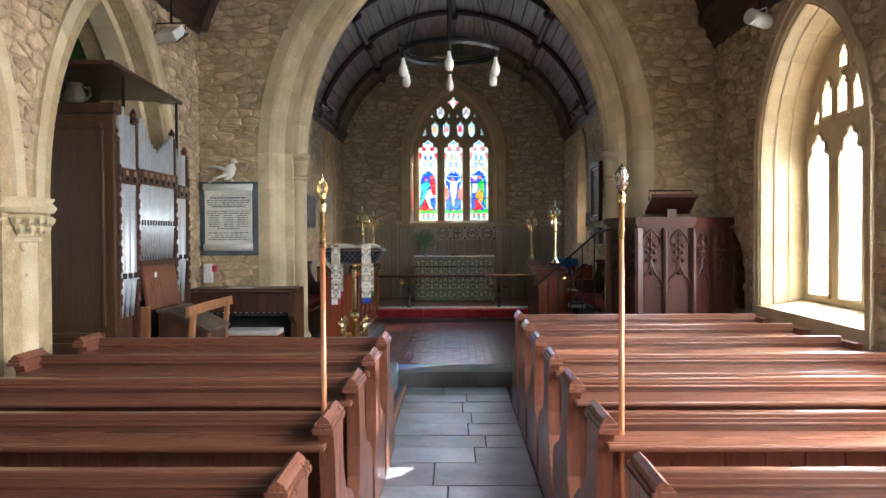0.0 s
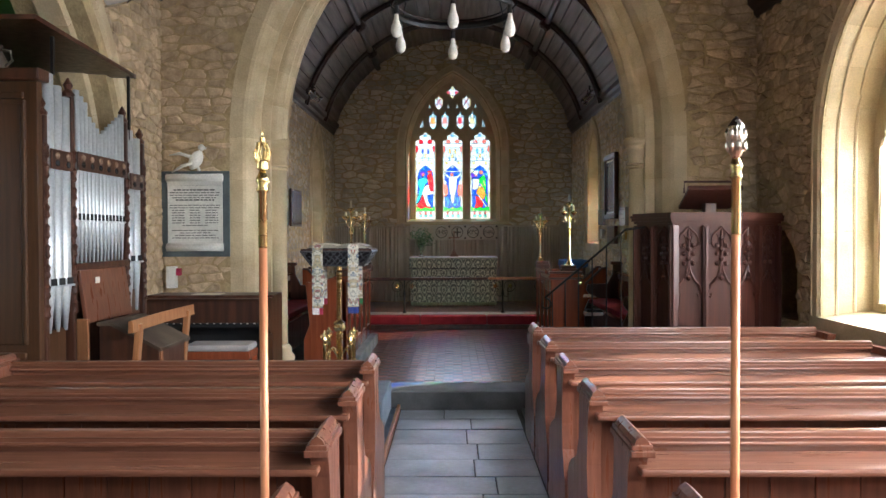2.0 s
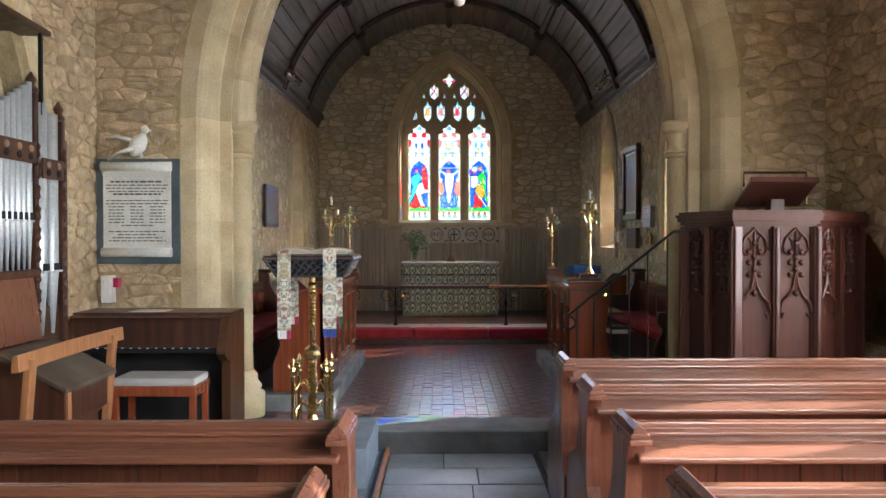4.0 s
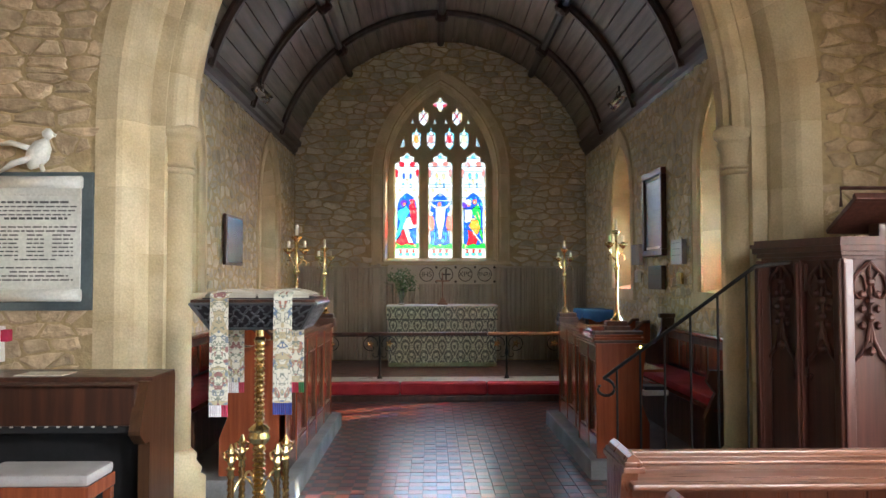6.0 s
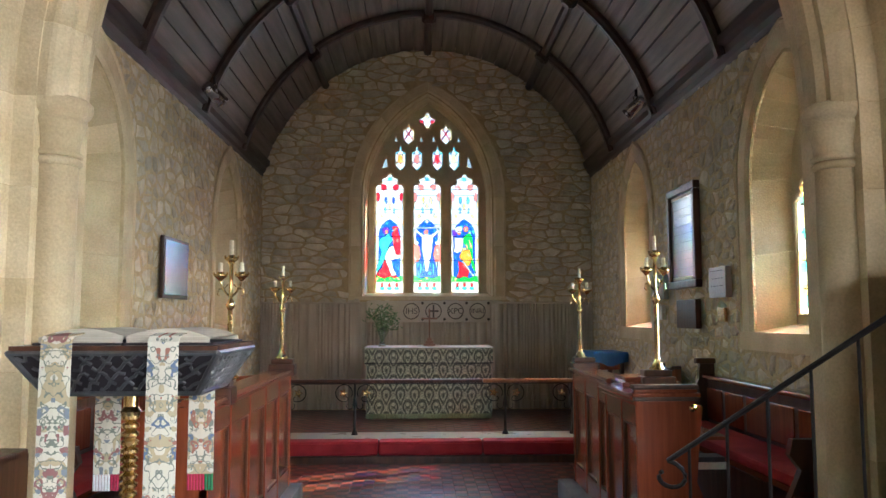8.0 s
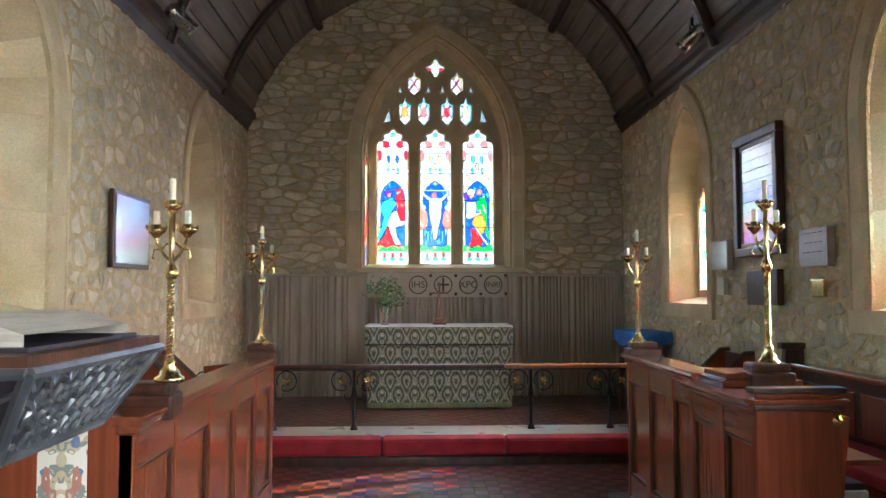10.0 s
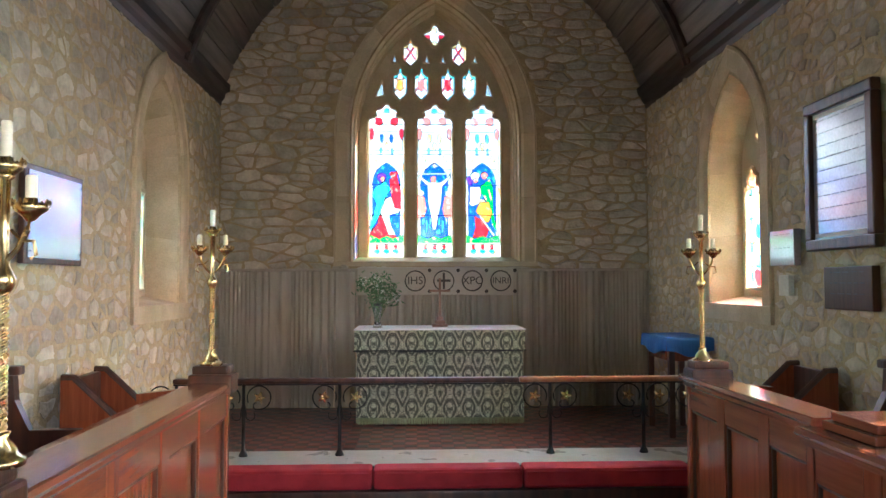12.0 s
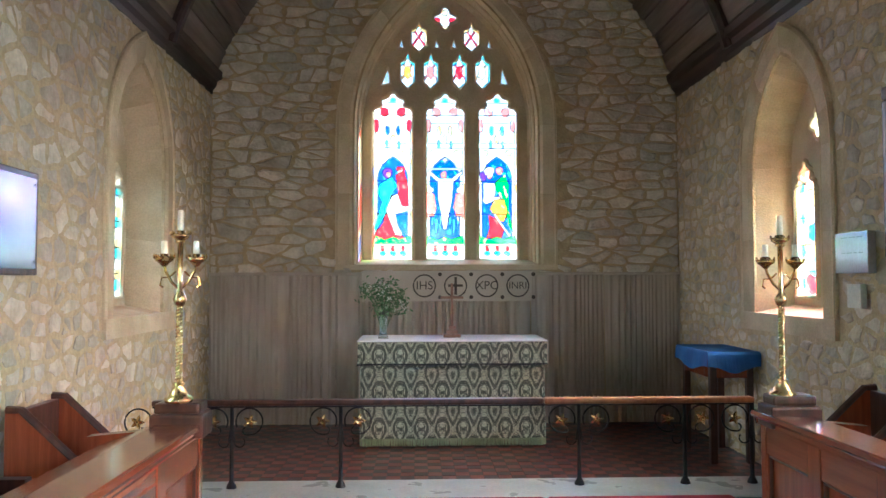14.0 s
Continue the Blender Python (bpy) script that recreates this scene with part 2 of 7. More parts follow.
# ---- mesh helpers ----
def part(name, bm, mat, parent=None, label="", smooth=False):
    me = bpy.data.meshes.new(name)
    bm.to_mesh(me)
    bm.free()
    for mm in (mat if isinstance(mat, (list, tuple)) else [mat]):
        me.materials.append(mm)
    if smooth:
        for p in me.polygons:
            p.use_smooth = True
    ob = new(name, me)
    ob.parent = parent
    if label:
        ob["label"] = label
    return ob


def thing(name, at, label, category, group="", rz=0, kind=""):
    ob = new(name)
    ob.empty_display_size = 0.1
    ob.matrix_world = pose(*at, 0, 0, rz)
    return tagged(ob, label, category, group, kind)


def raw(name, verts, faces, mat, parent=None, label="", smooth=False):
    me = bpy.data.meshes.new(name)
    me.from_pydata(verts, [], faces)
    me.validate()
    for mm in (mat if isinstance(mat, (list, tuple)) else [mat]):
        me.materials.append(mm)
    if smooth:
        for p in me.polygons:
            p.use_smooth = True
    ob = new(name, me)
    ob.parent = parent
    if label:
        ob["label"] = label
    return ob


def box(x0, x1, y0, y1, z0, z1, bev=0.0, bm=None):
    b = bmesh.new()
    bmesh.ops.create_cube(b, size=1)
    for v in b.verts:
        v.co = Vector(((x0 + x1) / 2 + v.co.x * (x1 - x0), (y0 + y1) / 2 + v.co.y * (y1 - y0), (z0 + z1) / 2 + v.co.z * (z1 - z0)))
    if bev:
        bmesh.ops.bevel(b, geom=b.edges[:], offset=bev, segments=2, affect="EDGES", profile=0.6)
    return merge(bm, b)


def merge(bm, b):
    if bm is None:
        return b
    me = bpy.data.meshes.new("tmp")
    b.to_mesh(me)
    b.free()
    bm.from_mesh(me)
    bpy.data.meshes.remove(me)
    return bm


def lathe(profile, at=(0, 0, 0), n=20, bm=None, turn=None):
    b = bmesh.new()
    rings = []
    for r, z in profile:
        rings.append([b.verts.new((r * math.cos(2 * math.pi * i / n), r * math.sin(2 * math.pi * i / n), z)) for i in range(n)])
    for a, c in zip(rings, rings[1:]):
        for i in range(n):
            b.faces.new((a[i], a[(i + 1) % n], c[(i + 1) % n], c[i]))
    b.faces.new(rings[0][::-1])
    b.faces.new(rings[-1])
    m = Matrix.Translation(at) @ (turn.to_4x4() if turn else Matrix())
    bmesh.ops.transform(b, matrix=m, verts=b.verts)
    return merge(bm, b)


def tube(points, r, n=8, bm=None, flat=1.0):
    b = bmesh.new()
    pts = [Vector(p) for p in points]
    rings = []
    for i, p in enumerate(pts):
        d = (pts[min(i + 1, len(pts) - 1)] - pts[max(i - 1, 0)]).normalized()
        up = Vector((0, 0, 1)) if abs(d.z) < 0.95 else Vector((1, 0, 0))
        u = d.cross(up).normalized()
        w = u.cross(d)
        rr = r[i] if isinstance(r, (list, tuple)) else r
        rings.append([b.verts.new(p + u * rr * math.cos(2 * math.pi * k / n) + w * rr * flat * math.sin(2 * math.pi * k / n)) for k in range(n)])
    for a, c in zip(rings, rings[1:]):
        for i in range(n):
            b.faces.new((a[i], a[(i + 1) % n], c[(i + 1) % n], c[i]))
    b.faces.new(rings[0][::-1])
    b.faces.new(rings[-1])
    bmesh.ops.recalc_face_normals(b, faces=b.faces)
    return merge(bm, b)


from mathutils.geometry import tessellate_polygon


def plate(loops, to, d0, d1, bm=None, bev=0.0):
    """A slab: a flat outline (first loop) with holes (the others), mapped by to(u, v, depth) and given thickness."""
    b = bmesh.new()
    flat = [p for lp in loops for p in lp]
    tris = tessellate_polygon([[Vector((u, v, 0)) for u, v in lp] for lp in loops])
    fr = [b.verts.new(to(u, v, d0)) for u, v in flat]
    bk = [b.verts.new(to(u, v, d1)) for u, v in flat]
    for t in tris:
        if len(set(t)) < 3:
            continue
        try:
            b.faces.new([fr[i] for i in t])
            b.faces.new([bk[i] for i in reversed(t)])
        except ValueError:
            pass
    o = 0
    for lp in loops:
        n = len(lp)
        for i in range(n):
            j = (i + 1) % n
            b.faces.new((fr[o + i], fr[o + j], bk[o + j], bk[o + i]))
        o += n
    bmesh.ops.recalc_face_normals(b, faces=b.faces)
    return merge(bm, b)


def pointed(c, half, sill, spring, apex, n=10):
    """A pointed-arch outline in (u, v), from the left foot over the apex to the right foot."""
    rise = apex - spring
    e = max((rise * rise - half * half) / (2 * half), 0.0)
    rad = half + e
    top = math.acos(min(e / rad, 1.0)) if e > 0 else math.pi / 2
    k = 1.0 if e > 0 else rise / half
    right = [(c - e + rad * math.cos(top * i / n), spring + k * rad * math.sin(top * i / n)) for i in range(n + 1)]
    left = [(2 * c - u, v) for u, v in right]
    return [(c - half, sill)] + left[:-1] + [(c, right[-1][1])] + right[:-1][::-1] + [(c + half, sill)]


def strip(path, section, bm=None, closed=False):
    """Loft a list of cross-sections: section(i) gives the 3D points at path step i."""
    b = bmesh.new()
    rows = [[b.verts.new(p) for p in section(i)] for i in path]
    for a, c in zip(rows, rows[1:]):
        for i in range(len(a) - 1):
            b.faces.new((a[i], a[i + 1], c[i + 1], c[i]))
    if closed:
        b.faces.new(rows[0])
        b.faces.new(rows[-1][::-1])
    bmesh.ops.recalc_face_normals(b, faces=b.faces)
    return merge(bm, b)


def EAST(y):
    return lambda u, v, d: Vector((u, y + d, v))


def SOUTH(x):
    return lambda u, v, d: Vector((x + d, u, v))


def NORTH(x):
    return lambda u, v, d: Vector((x - d, u, v))


def inside(p, loop):
    u, v = p
    hit = False
    for (a, b), (c, d) in zip(loop, loop[1:] + loop[:1]):
        if (b > v) != (d > v) and u < (c - a) * (v - b) / (d - b) + a:
            hit = not hit
    return hit


STONES = []   # walls to be faced with rubble, laid last


def face_later(wall, to, area, holes, seed, lay, singles=200, near=None, proud=1.0, stone=RUBBLE):
    STONES.append((wall, to, area, holes, seed, lay, singles, near, proud, stone))


# ---- structure ----
CX = 0.08                       # axis of the chancel
CHN, CHS, CHE = -2.21, 2.37, 16.1
ARCH_W, ARCH_E = 8.6, 9.3       # faces of the wall with the chancel arch
NAVN, NAVS = -2.74, 2.97
LOW = 0.17                      # chancel floor
SANC = 0.37                     # sanctuary floor
EAVE = 3.62
AC, AIN, AOUT, ASPR = 0.11, 1.70, 2.18, 2.58


def structure(name, bm, mat, label, category, smooth=False):
    return tagged(part(name, bm, mat, smooth=smooth), label, category, kind="structure")


def window_hole(c, half, sill, spring, apex):
    return pointed(c, half, sill, spring, apex, 10)


# east wall
EW = dict(c=CX, half=0.90, sill=1.90, spring=3.28, apex=4.76)
east_hole = pointed(**EW, n=14)
east_outer = pointed(CX, 1.085, 1.86, 3.28, 4.93, 14)
gable = [(CHN - 0.5, 0.0), (CHS + 0.5, 0.0), (CHS + 0.5, 3.9), (2.0, 5.2), (CX, 6.0), (-1.84, 5.2), (CHN - 0.5, 3.9)]
wall_east = structure("wall_east", plate([gable, east_hole], EAST(CHE), 0, 0.8), MORTAR, "rubble stone wall with pale lime mortar", "wall")
face_later(wall_east, EAST(CHE), (CHN, CHS, 1.80, 5.5), [east_outer], 11, (0.094, 2.5, 0.006), 300)

# south and north chancel walls
SW2 = dict(c=13.90, half=0.50, sill=1.50, spring=2.60, apex=3.34)
SW1 = dict(c=10.34, half=0.60, sill=1.50, spring=2.60, apex=3.36)
NW2 = dict(c=14.23, half=0.50, sill=1.50, spring=2.60, apex=3.34)
NW1 = dict(c=10.45, half=0.66, sill=1.50, spring=2.60, apex=3.36)
side = [(ARCH_E, 0.0), (CHE, 0.0), (CHE, 4.3), (ARCH_E, 4.3)]
wall_south = structure("wall_south", plate([side, pointed(**SW2), pointed(**SW1)], SOUTH(CHS), 0, 0.40), PALEMORTAR, "rubble stone chancel wall with two deep windows", "wall")
wall_north = structure("wall_north", plate([side, pointed(**NW2), pointed(**NW1)], NORTH(CHN), 0, 0.40), PALEMORTAR, "rubble stone chancel wall in warm light", "wall")


def grown(w, g):
    return pointed(w["c"], w["half"] + g, w["sill"] - 0.13, w["spring"], w["apex"] + g * 1.25)


face_later(wall_south, SOUTH(CHS), (ARCH_E, CHE, LOW, EAVE), [grown(SW2, 0.215), grown(SW1, 0.215)], 12, (0.098, 1.5, 0.013), 300, (9.6, 13.4), 0.42)
face_later(wall_north, NORTH(CHN), (ARCH_E, CHE, LOW, EAVE), [grown(NW2, 0.20), grown(NW1, 0.20)], 13, (0.105, 1.5, 0.015), 300, (11.2, 15.9), 0.36)

# wall with the chancel arch
arch_out = pointed(AC, AOUT - 0.06, 0.0, ASPR, 5.45, 18)
arch_wall = [(NAVN - 3.0, 0.0)] + [arch_out[0]] + arch_out[1:-1] + [arch_out[-1]] + [(NAVS + 0.6, 0.0), (NAVS + 0.6, 7.2), (NAVN - 3.0, 7.2)]
wall_arch = structure("wall_chancel_arch", plate([arch_wall], EAST(ARCH_W), 0, ARCH_E - ARCH_W), MORTAR, "rubble stone wall pierced by the chancel arch", "wall")
face_later(wall_arch, EAST(ARCH_W), (NAVN, NAVS, 0.0, 5.4), [pointed(AC, AOUT, 0.0, ASPR, 5.55, 18)], 14, (0.085, 2.3, 0.003), 300, None, 0.9, NAVESTONE)

# nave south wall with a window beside the pews and two behind
SN = [dict(c=yy, half=0.92, sill=0.98, spring=2.30, apex=3.52) for yy in (6.40, 3.00, -0.60)]
recess = [(7.72, 0.9), (7.72, 1.30), (7.80, 1.50), (7.98, 1.66), (8.10, 1.68), (8.22, 1.62), (8.36, 1.45), (8.42, 1.25), (8.42, 0.9)]
naveside = [(-5.0, 0.0), (ARCH_W, 0.0), (ARCH_W, 5.0), (-5.0, 5.0)]
wall_nave_south = structure("wall_nave_south", plate([naveside, recess] + [pointed(**w) for w in SN], SOUTH(NAVS), 0, 0.48), MORTAR, "rubble stone nave wall with tall traceried windows", "wall")
structure("wall_recess", box(NAVS + 0.30, NAVS + 0.36, 7.6, 8.5, 0.8, 1.8), MORTAR, "plain stone back of a small wall recess", "wall")
face_later(wall_nave_south, SOUTH(NAVS), (3.4, ARCH_W, 0.5, 4.0), [grown(w, 0.13) for w in SN] + [recess], 15, (0.082, 2.2, 0.003), 260, (6.0, 8.6), 0.9, NAVESTONE)

# nave north wall with its arcade
BAY = [dict(c=6.56, half=1.14, sill=0.0, spring=1.90, apex=3.75), dict(c=3.55, half=1.28, sill=0.0, spring=1.90, apex=3.75), dict(c=0.38, half=1.28, sill=0.0, spring=1.90, apex=3.75)]
outline = [(-5.0, 0.0)]
for w in reversed(BAY):
    outline += pointed(**w, n=12)
outline += [(ARCH_W, 0.0), (ARCH_W, 5.0), (-5.0, 5.0)]
wall_nave_north = structure("wall_nave_north", plate([outline], NORTH(NAVN), 0.0, 0.55), MORTAR, "rubble stone wall above the arcade arches", "wall")
face_later(wall_nave_north, NORTH(NAVN), (2.2, ARCH_W, 0.3, 4.1), [pointed(w["c"], w["half"] + 0.2, 0, 1.90, 4.0, 12) for w in BAY], 16, (0.085, 2.0, 0.003), 200, (4.2, 8.6), 0.8, NAVESTONE)

# plain walls that close the place
structure("wall_west", plate([[(-6.2, 0), (3.6, 0), (3.6, 7.2), (-6.2, 7.2)], pointed(0.1, 0.9, 1.4, 3.0, 4.2)], lambda u, v, d: Vector((u, -5.0 - d, v)), 0, 0.6), PLASTER, "plain plastered west wall with one added window", "wall")
structure("wall_aisle_north", plate([[(-5.0, 0), (ARCH_E, 0), (ARCH_E, 4.6), (-5.0, 4.6)], pointed(3.0, 0.7, 1.2, 2.2, 3.1)], NORTH(-5.6), 0, 0.5), GREEN, "green painted aisle wall", "wall")
structure("wall_aisle_east", box(-5.6, NAVN - 0.55, ARCH_W - 0.3, ARCH_W - 0.004, 0, 4.6), GREEN, "green painted end wall of the aisle", "wall")
structure("ceiling_aisle", box(-5.7, NAVN - 0.3, -5.0, ARCH_E, 4.3, 4.4), PLASTER, "plain pale aisle ceiling", "ceiling")


def vault(cx, half, spring, radius, y0, y1, n, thick, gap=0.0, board=True):
    """Barrel ceiling of boards running along it."""
    zc = spring - math.sqrt(radius * radius - half * half)
    a0 = math.asin(half / radius)
    vs, fs = [], []
    for i in range(n):
        a, b = -a0 + 2 * a0 * i / n + gap, -a0 + 2 * a0 * (i + 1) / n - gap
        k = len(vs)
        off = 0.004 * ((i * 7) % 3)
        for yy in (y0, y1):
            for ang, r in ((a, radius + off + 0.008), (a + gap, radius + off), (b - gap, radius + off), (b, radius + off + 0.008), (b, radius + thick), (a, radius + thick)):
                vs.append((cx + r * math.sin(ang), yy, zc + r * math.cos(ang)))
        for q in range(6):
            fs.append((k + q, k + (q + 1) % 6, k + 6 + (q + 1) % 6, k + 6 + q))
    return vs, fs, zc


vs, fs, VZ = vault(CX, 2.27, EAVE, 2.347, ARCH_E - 0.25, CHE + 0.02, 32, 0.06, 0.0016)
tagged(raw("ceiling_chancel", vs, fs, BOARD), "boarded barrel ceiling of grey brown planks", "ceiling", kind="structure")
b = bmesh.new()
# hidden shell, added to stop daylight coming between the ceiling boards
vs2, fs2, _ = vault(CX, 2.45, EAVE - 0.1, 2.52, ARCH_E - 0.25, CHE + 0.3, 12, 0.06)
tagged(raw("roof_chancel", vs2, fs2, BEAM), "unseen outer boarding that blocks light above the chancel", "roof", kind="structure")


def rib(y, name, wide=0.12, deep=0.075):
    zc, r = VZ, 2.347
    a0 = math.asin(2.265 / r)

    def sec(i):
        a = -a0 + 2 * a0 * i / 40
        s, c = math.sin(a), math.cos(a)
        pr = [(0.0, -wide), (0.035, -wide), (0.05, -wide * 0.55), (deep, -wide * 0.45), (deep, wide * 0.45), (0.05, wide * 0.55), (0.035, wide), (0.0, wide)]
        return [Vector((CX + (r - q) * s, y + w / 2, zc + (r - q) * c)) for q, w in pr]
    return tagged(part(name, strip(range(41), sec, closed=True), BEAM), "dark moulded timber roof rib", "roof rib", "chancel roof ribs", "structure")


for yy in (9.50, 11.22, 12.95, 14.68):
    rib(yy, "roof_rib")
for a in (-0.665, 0.0, 0.665):
    rr = 2.347 - 0.035
    px, pz = CX + rr * math.sin(a), VZ + rr * math.cos(a)
    b = tube([(px, ARCH_E - 0.2, pz), (px, CHE - 0.05, pz)], 0.055, 8)
    tagged(part("roof_purlin", b, BEAM), "dark timber purlin along the ceiling", "purlin", "chancel purlins", "structure")
    for yy in (9.50, 11.22, 12.95, 14.68):
        q = 2.347 - 0.06
        b = lathe([(0.04, -0.10), (0.085, -0.07), (0.095, 0.0), (0.085, 0.07), (0.04, 0.10)], (0, 0, 0), 8)
        o = part("roof_boss", b, BEAM)
        o.matrix_world = pose(CX + q * math.sin(a), yy, VZ + q * math.cos(a), 0, math.degrees(a), 0)
        tagged(o, "carved dark timber roof boss", "roof boss", "roof bosses", "structure")


def cornice(name, x, s, y0, y1, z, size=1.0):
    pr = [(0, -0.02), (0.03, -0.02), (0.04, 0.02), (0.07, 0.05), (0.08, 0.10), (0.12, 0.13), (0.13, 0.19), (0.0, 0.19)]
    b = strip([0, 1], lambda i: [Vector((x - s * (p * size - 0.02), (y0, y1)[i], z + q * size)) for p, q in pr + pr[:1]], closed=False)
    return structure(name, b, BEAM, "dark moulded timber wall plate", "cornice")


cornice("cornice_north", CHN, -1, ARCH_E - 0.2, CHE, EAVE - 0.04)
cornice("cornice_south", CHS, 1, ARCH_E - 0.2, CHE, EAVE - 0.04)
cornice("cornice_nave_south", NAVS, 1, -5.0, ARCH_W, 3.72, 1.7)
cornice("cornice_nave_north", NAVN, -1, -5.0, ARCH_W, 3.92, 1.7)
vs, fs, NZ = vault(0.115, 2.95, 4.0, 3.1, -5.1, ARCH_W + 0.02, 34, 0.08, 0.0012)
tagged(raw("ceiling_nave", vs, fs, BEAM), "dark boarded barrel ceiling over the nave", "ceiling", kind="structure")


# the same hidden light-blocking shell over the nave
vs, fs, _ = vault(0.115, 3.25, 4.05, 3.40, -5.5, ARCH_W + 0.02, 14, 0.06)
tagged(raw("roof_nave", vs, fs, BEAM), "unseen outer boarding that blocks light above the nave", "roof", kind="structure")


def wall_rib(y, a0, a1, tag):
    b = strip(range(21), lambda i: [Vector((0.115 + q * math.sin(a0 + (a1 - a0) * i / 20), y + w, NZ + q * math.cos(a0 + (a1 - a0) * i / 20))) for q, w in ((3.1, -0.1), (2.86, -0.1), (2.82, 0), (2.86, 0.1), (3.1, 0.1))], closed=True)
    return tagged(part("nave_rib", b, BEAM), tag, "roof rib", "nave roof ribs", "structure")


for yy in (8.45, 5.2, 1.8, -1.6):
    wall_rib(yy, -1.27, 1.27, "dark timber arched brace of the nave roof")

# floors
structure("floor_nave", box(-5.7, NAVS + 0.3, -5.2, 8.42, -0.12, -0.012), SLABJOINT, "dark bedding beneath the worn aisle slabs", "floor")
structure("floor_pews_south", box(0.66, NAVS + 0.02, -3.0, 7.50, -0.02, 0.065, 0.006), OAKDARK, "dark wooden pew platform", "floor")
structure("floor_pews_north", box(NAVN - 0.02, -0.46, -3.0, 6.55, -0.02, 0.045, 0.006), CARPET, "blue grey pew platform", "floor")
structure("floor_strip_north", box(-0.462, -0.435, -3.0, 8.40, -0.02, 0.055, 0.004), LIGHTWOOD, "worn pale edging strip along the aisle", "trim")
structure("floor_nave_front_north", box(NAVN - 2.9, -0.46, 6.55, 8.42, -0.02, 0.02, 0.004), CARPET, "blue grey carpet before the organ", "floor")
structure("floor_nave_front_south", box(0.70, NAVS + 0.02, 7.52, 8.42, -0.02, 0.02), STEPSTONE, "stone floor beneath the pulpit", "floor")
structure("floor_chancel", box(CHN - 0.1, CHS + 0.1, 8.40, 13.40, -0.1, LOW - 0.006), SLABJOINT, "dark bedding of the tiled chancel floor", "floor")
structure("step_chancel", box(-2.05, 2.28, 8.42, 8.86, -0.02, LOW + 0.004, 0.012), STEPSTONE, "worn grey stone step up into the chancel", "step")
structure("step_sanctuary", box(CHN, CHS, 13.27, 13.50, LOW - 0.02, 0.235, 0.008), OAKDARK, "dark low step before the altar rail", "step")
structure("floor_sanctuary", box(CHN - 0.1, CHS + 0.1, 13.44, CHE + 0.1, 0.0, SANC - 0.006), SLABJOINT, "bedding of the tiled sanctuary floor", "floor")
structure("floor_marble_kerb", box(CHN, CHS, 13.46, 13.96, SANC - 0.05, SANC + 0.004, 0.008), MARBLE, "pale veined marble kerb beneath the rail", "floor")
structure("plinth_stalls_north", box(CHN, -0.96, 9.1, 11.72, LOW - 0.02, 0.31, 0.012), STEPSTONE, "pale stone plinth beneath the stalls", "plinth")
structure("plinth_stalls_south", box(1.08, CHS, 9.6, 11.78, LOW - 0.02, 0.31, 0.012), STEPSTONE, "pale stone plinth beneath the stalls", "plinth")


# chancel arch mouldings
def arch_path(half, n=20):
    ex = 0.95
    rad = half + ex
    top = math.acos(ex / rad)
    right = [(AC - ex + rad * math.cos(top * i / n), ASPR + rad * math.sin(top * i / n)) for i in range(n + 1)]
    left = [(2 * AC - u, v) for u, v in right]
    return left[:-1] + [(AC, right[-1][1])] + right[:-1][::-1]


def arch_order(name, prof, z0, label, joints):
    """Blocks of a moulded order: prof gives (grow, y). Jambs from z0 up, then voussoirs round the arch."""
    root = tagged(new(name), label, "arch", kind="structure")
    paths = []
    for g, y in prof:
        p = arch_path(AIN + g)
        paths.append([(AC - AIN - g, z0)] + p + [(AC + AIN + g, z0)])
    n = len(paths[0])
    # fine steps along the path: jamb courses then arch steps
    steps = []
    for k in range(joints):
        f0, f1 = k / joints, (k + 1) / joints
        steps.append([("L", f0), ("L", f1)])
    for i in range(1, n - 2, 2):
        steps.append([("A", i), ("A", i + 1), ("A", min(i + 2, n - 2))])
    for k in range(joints):
        steps.append([("R", k / joints), ("R", (k + 1) / joints)])

    def place(s):
        kind, f = s
        out = []
        for (g, y), p in zip(prof, paths):
            if kind == "A":
                u, v = p[f]
            elif kind == "L":
                u, v = p[0][0], z0 + (ASPR - z0) * f
            else:
                u, v = p[-1][0], ASPR - (ASPR - z0) * f
            out.append(Vector((u, y, v)))
        return out
    for st in steps:
        if len(set(st)) < 2:
            continue
        rows = [place(s) for s in st]
        c = sum((sum(r, Vector()) for r in rows), Vector()) / (len(rows) * len(rows[0]))
        rows = [[p + (c - p) * 0.0045 for p in r] for r in rows]
        part("block", strip(range(len(rows)), lambda i: rows[i], closed=False), ASHLAR, root)
    return root


arch_order("trim_arch_outer", [(0.40, 8.72), (0.485, 8.62), (0.485, 8.585), (0.36, 8.585), (0.33, 8.60), (0.27, 8.66), (0.235, 8.74), (0.23, 8.78), (0.14, 8.79), (0.14, 9.20)], 0.17, "pale dressed stone outer order of the chancel arch", 6)
root = arch_order("trim_arch_inner", [(0.16, 8.80), (0.10, 8.795), (0.08, 8.80), (0.035, 8.83), (0.03, 8.86), (0.0, 8.89), (-0.01, 8.95), (0.0, 9.01), (0.03, 9.04), (0.035, 9.07), (0.08, 9.10), (0.16, 9.11)], ASPR - 0.02, "pale dressed stone inner order of the chancel arch", 1)
structure("trim_arch_back", strip(range(43), lambda i: [Vector((u, y, v)) for (u, v), y in zip([([(AC - AIN - g, 0.17)] + arch_path(AIN + g) + [(AC + AIN + g, 0.17)])[i] for g in (0.14, 0.14, 0.45)], (9.20, 9.33, 9.33))]), ASHLAR, "dressed stone rear edge of the chancel arch", "arch")
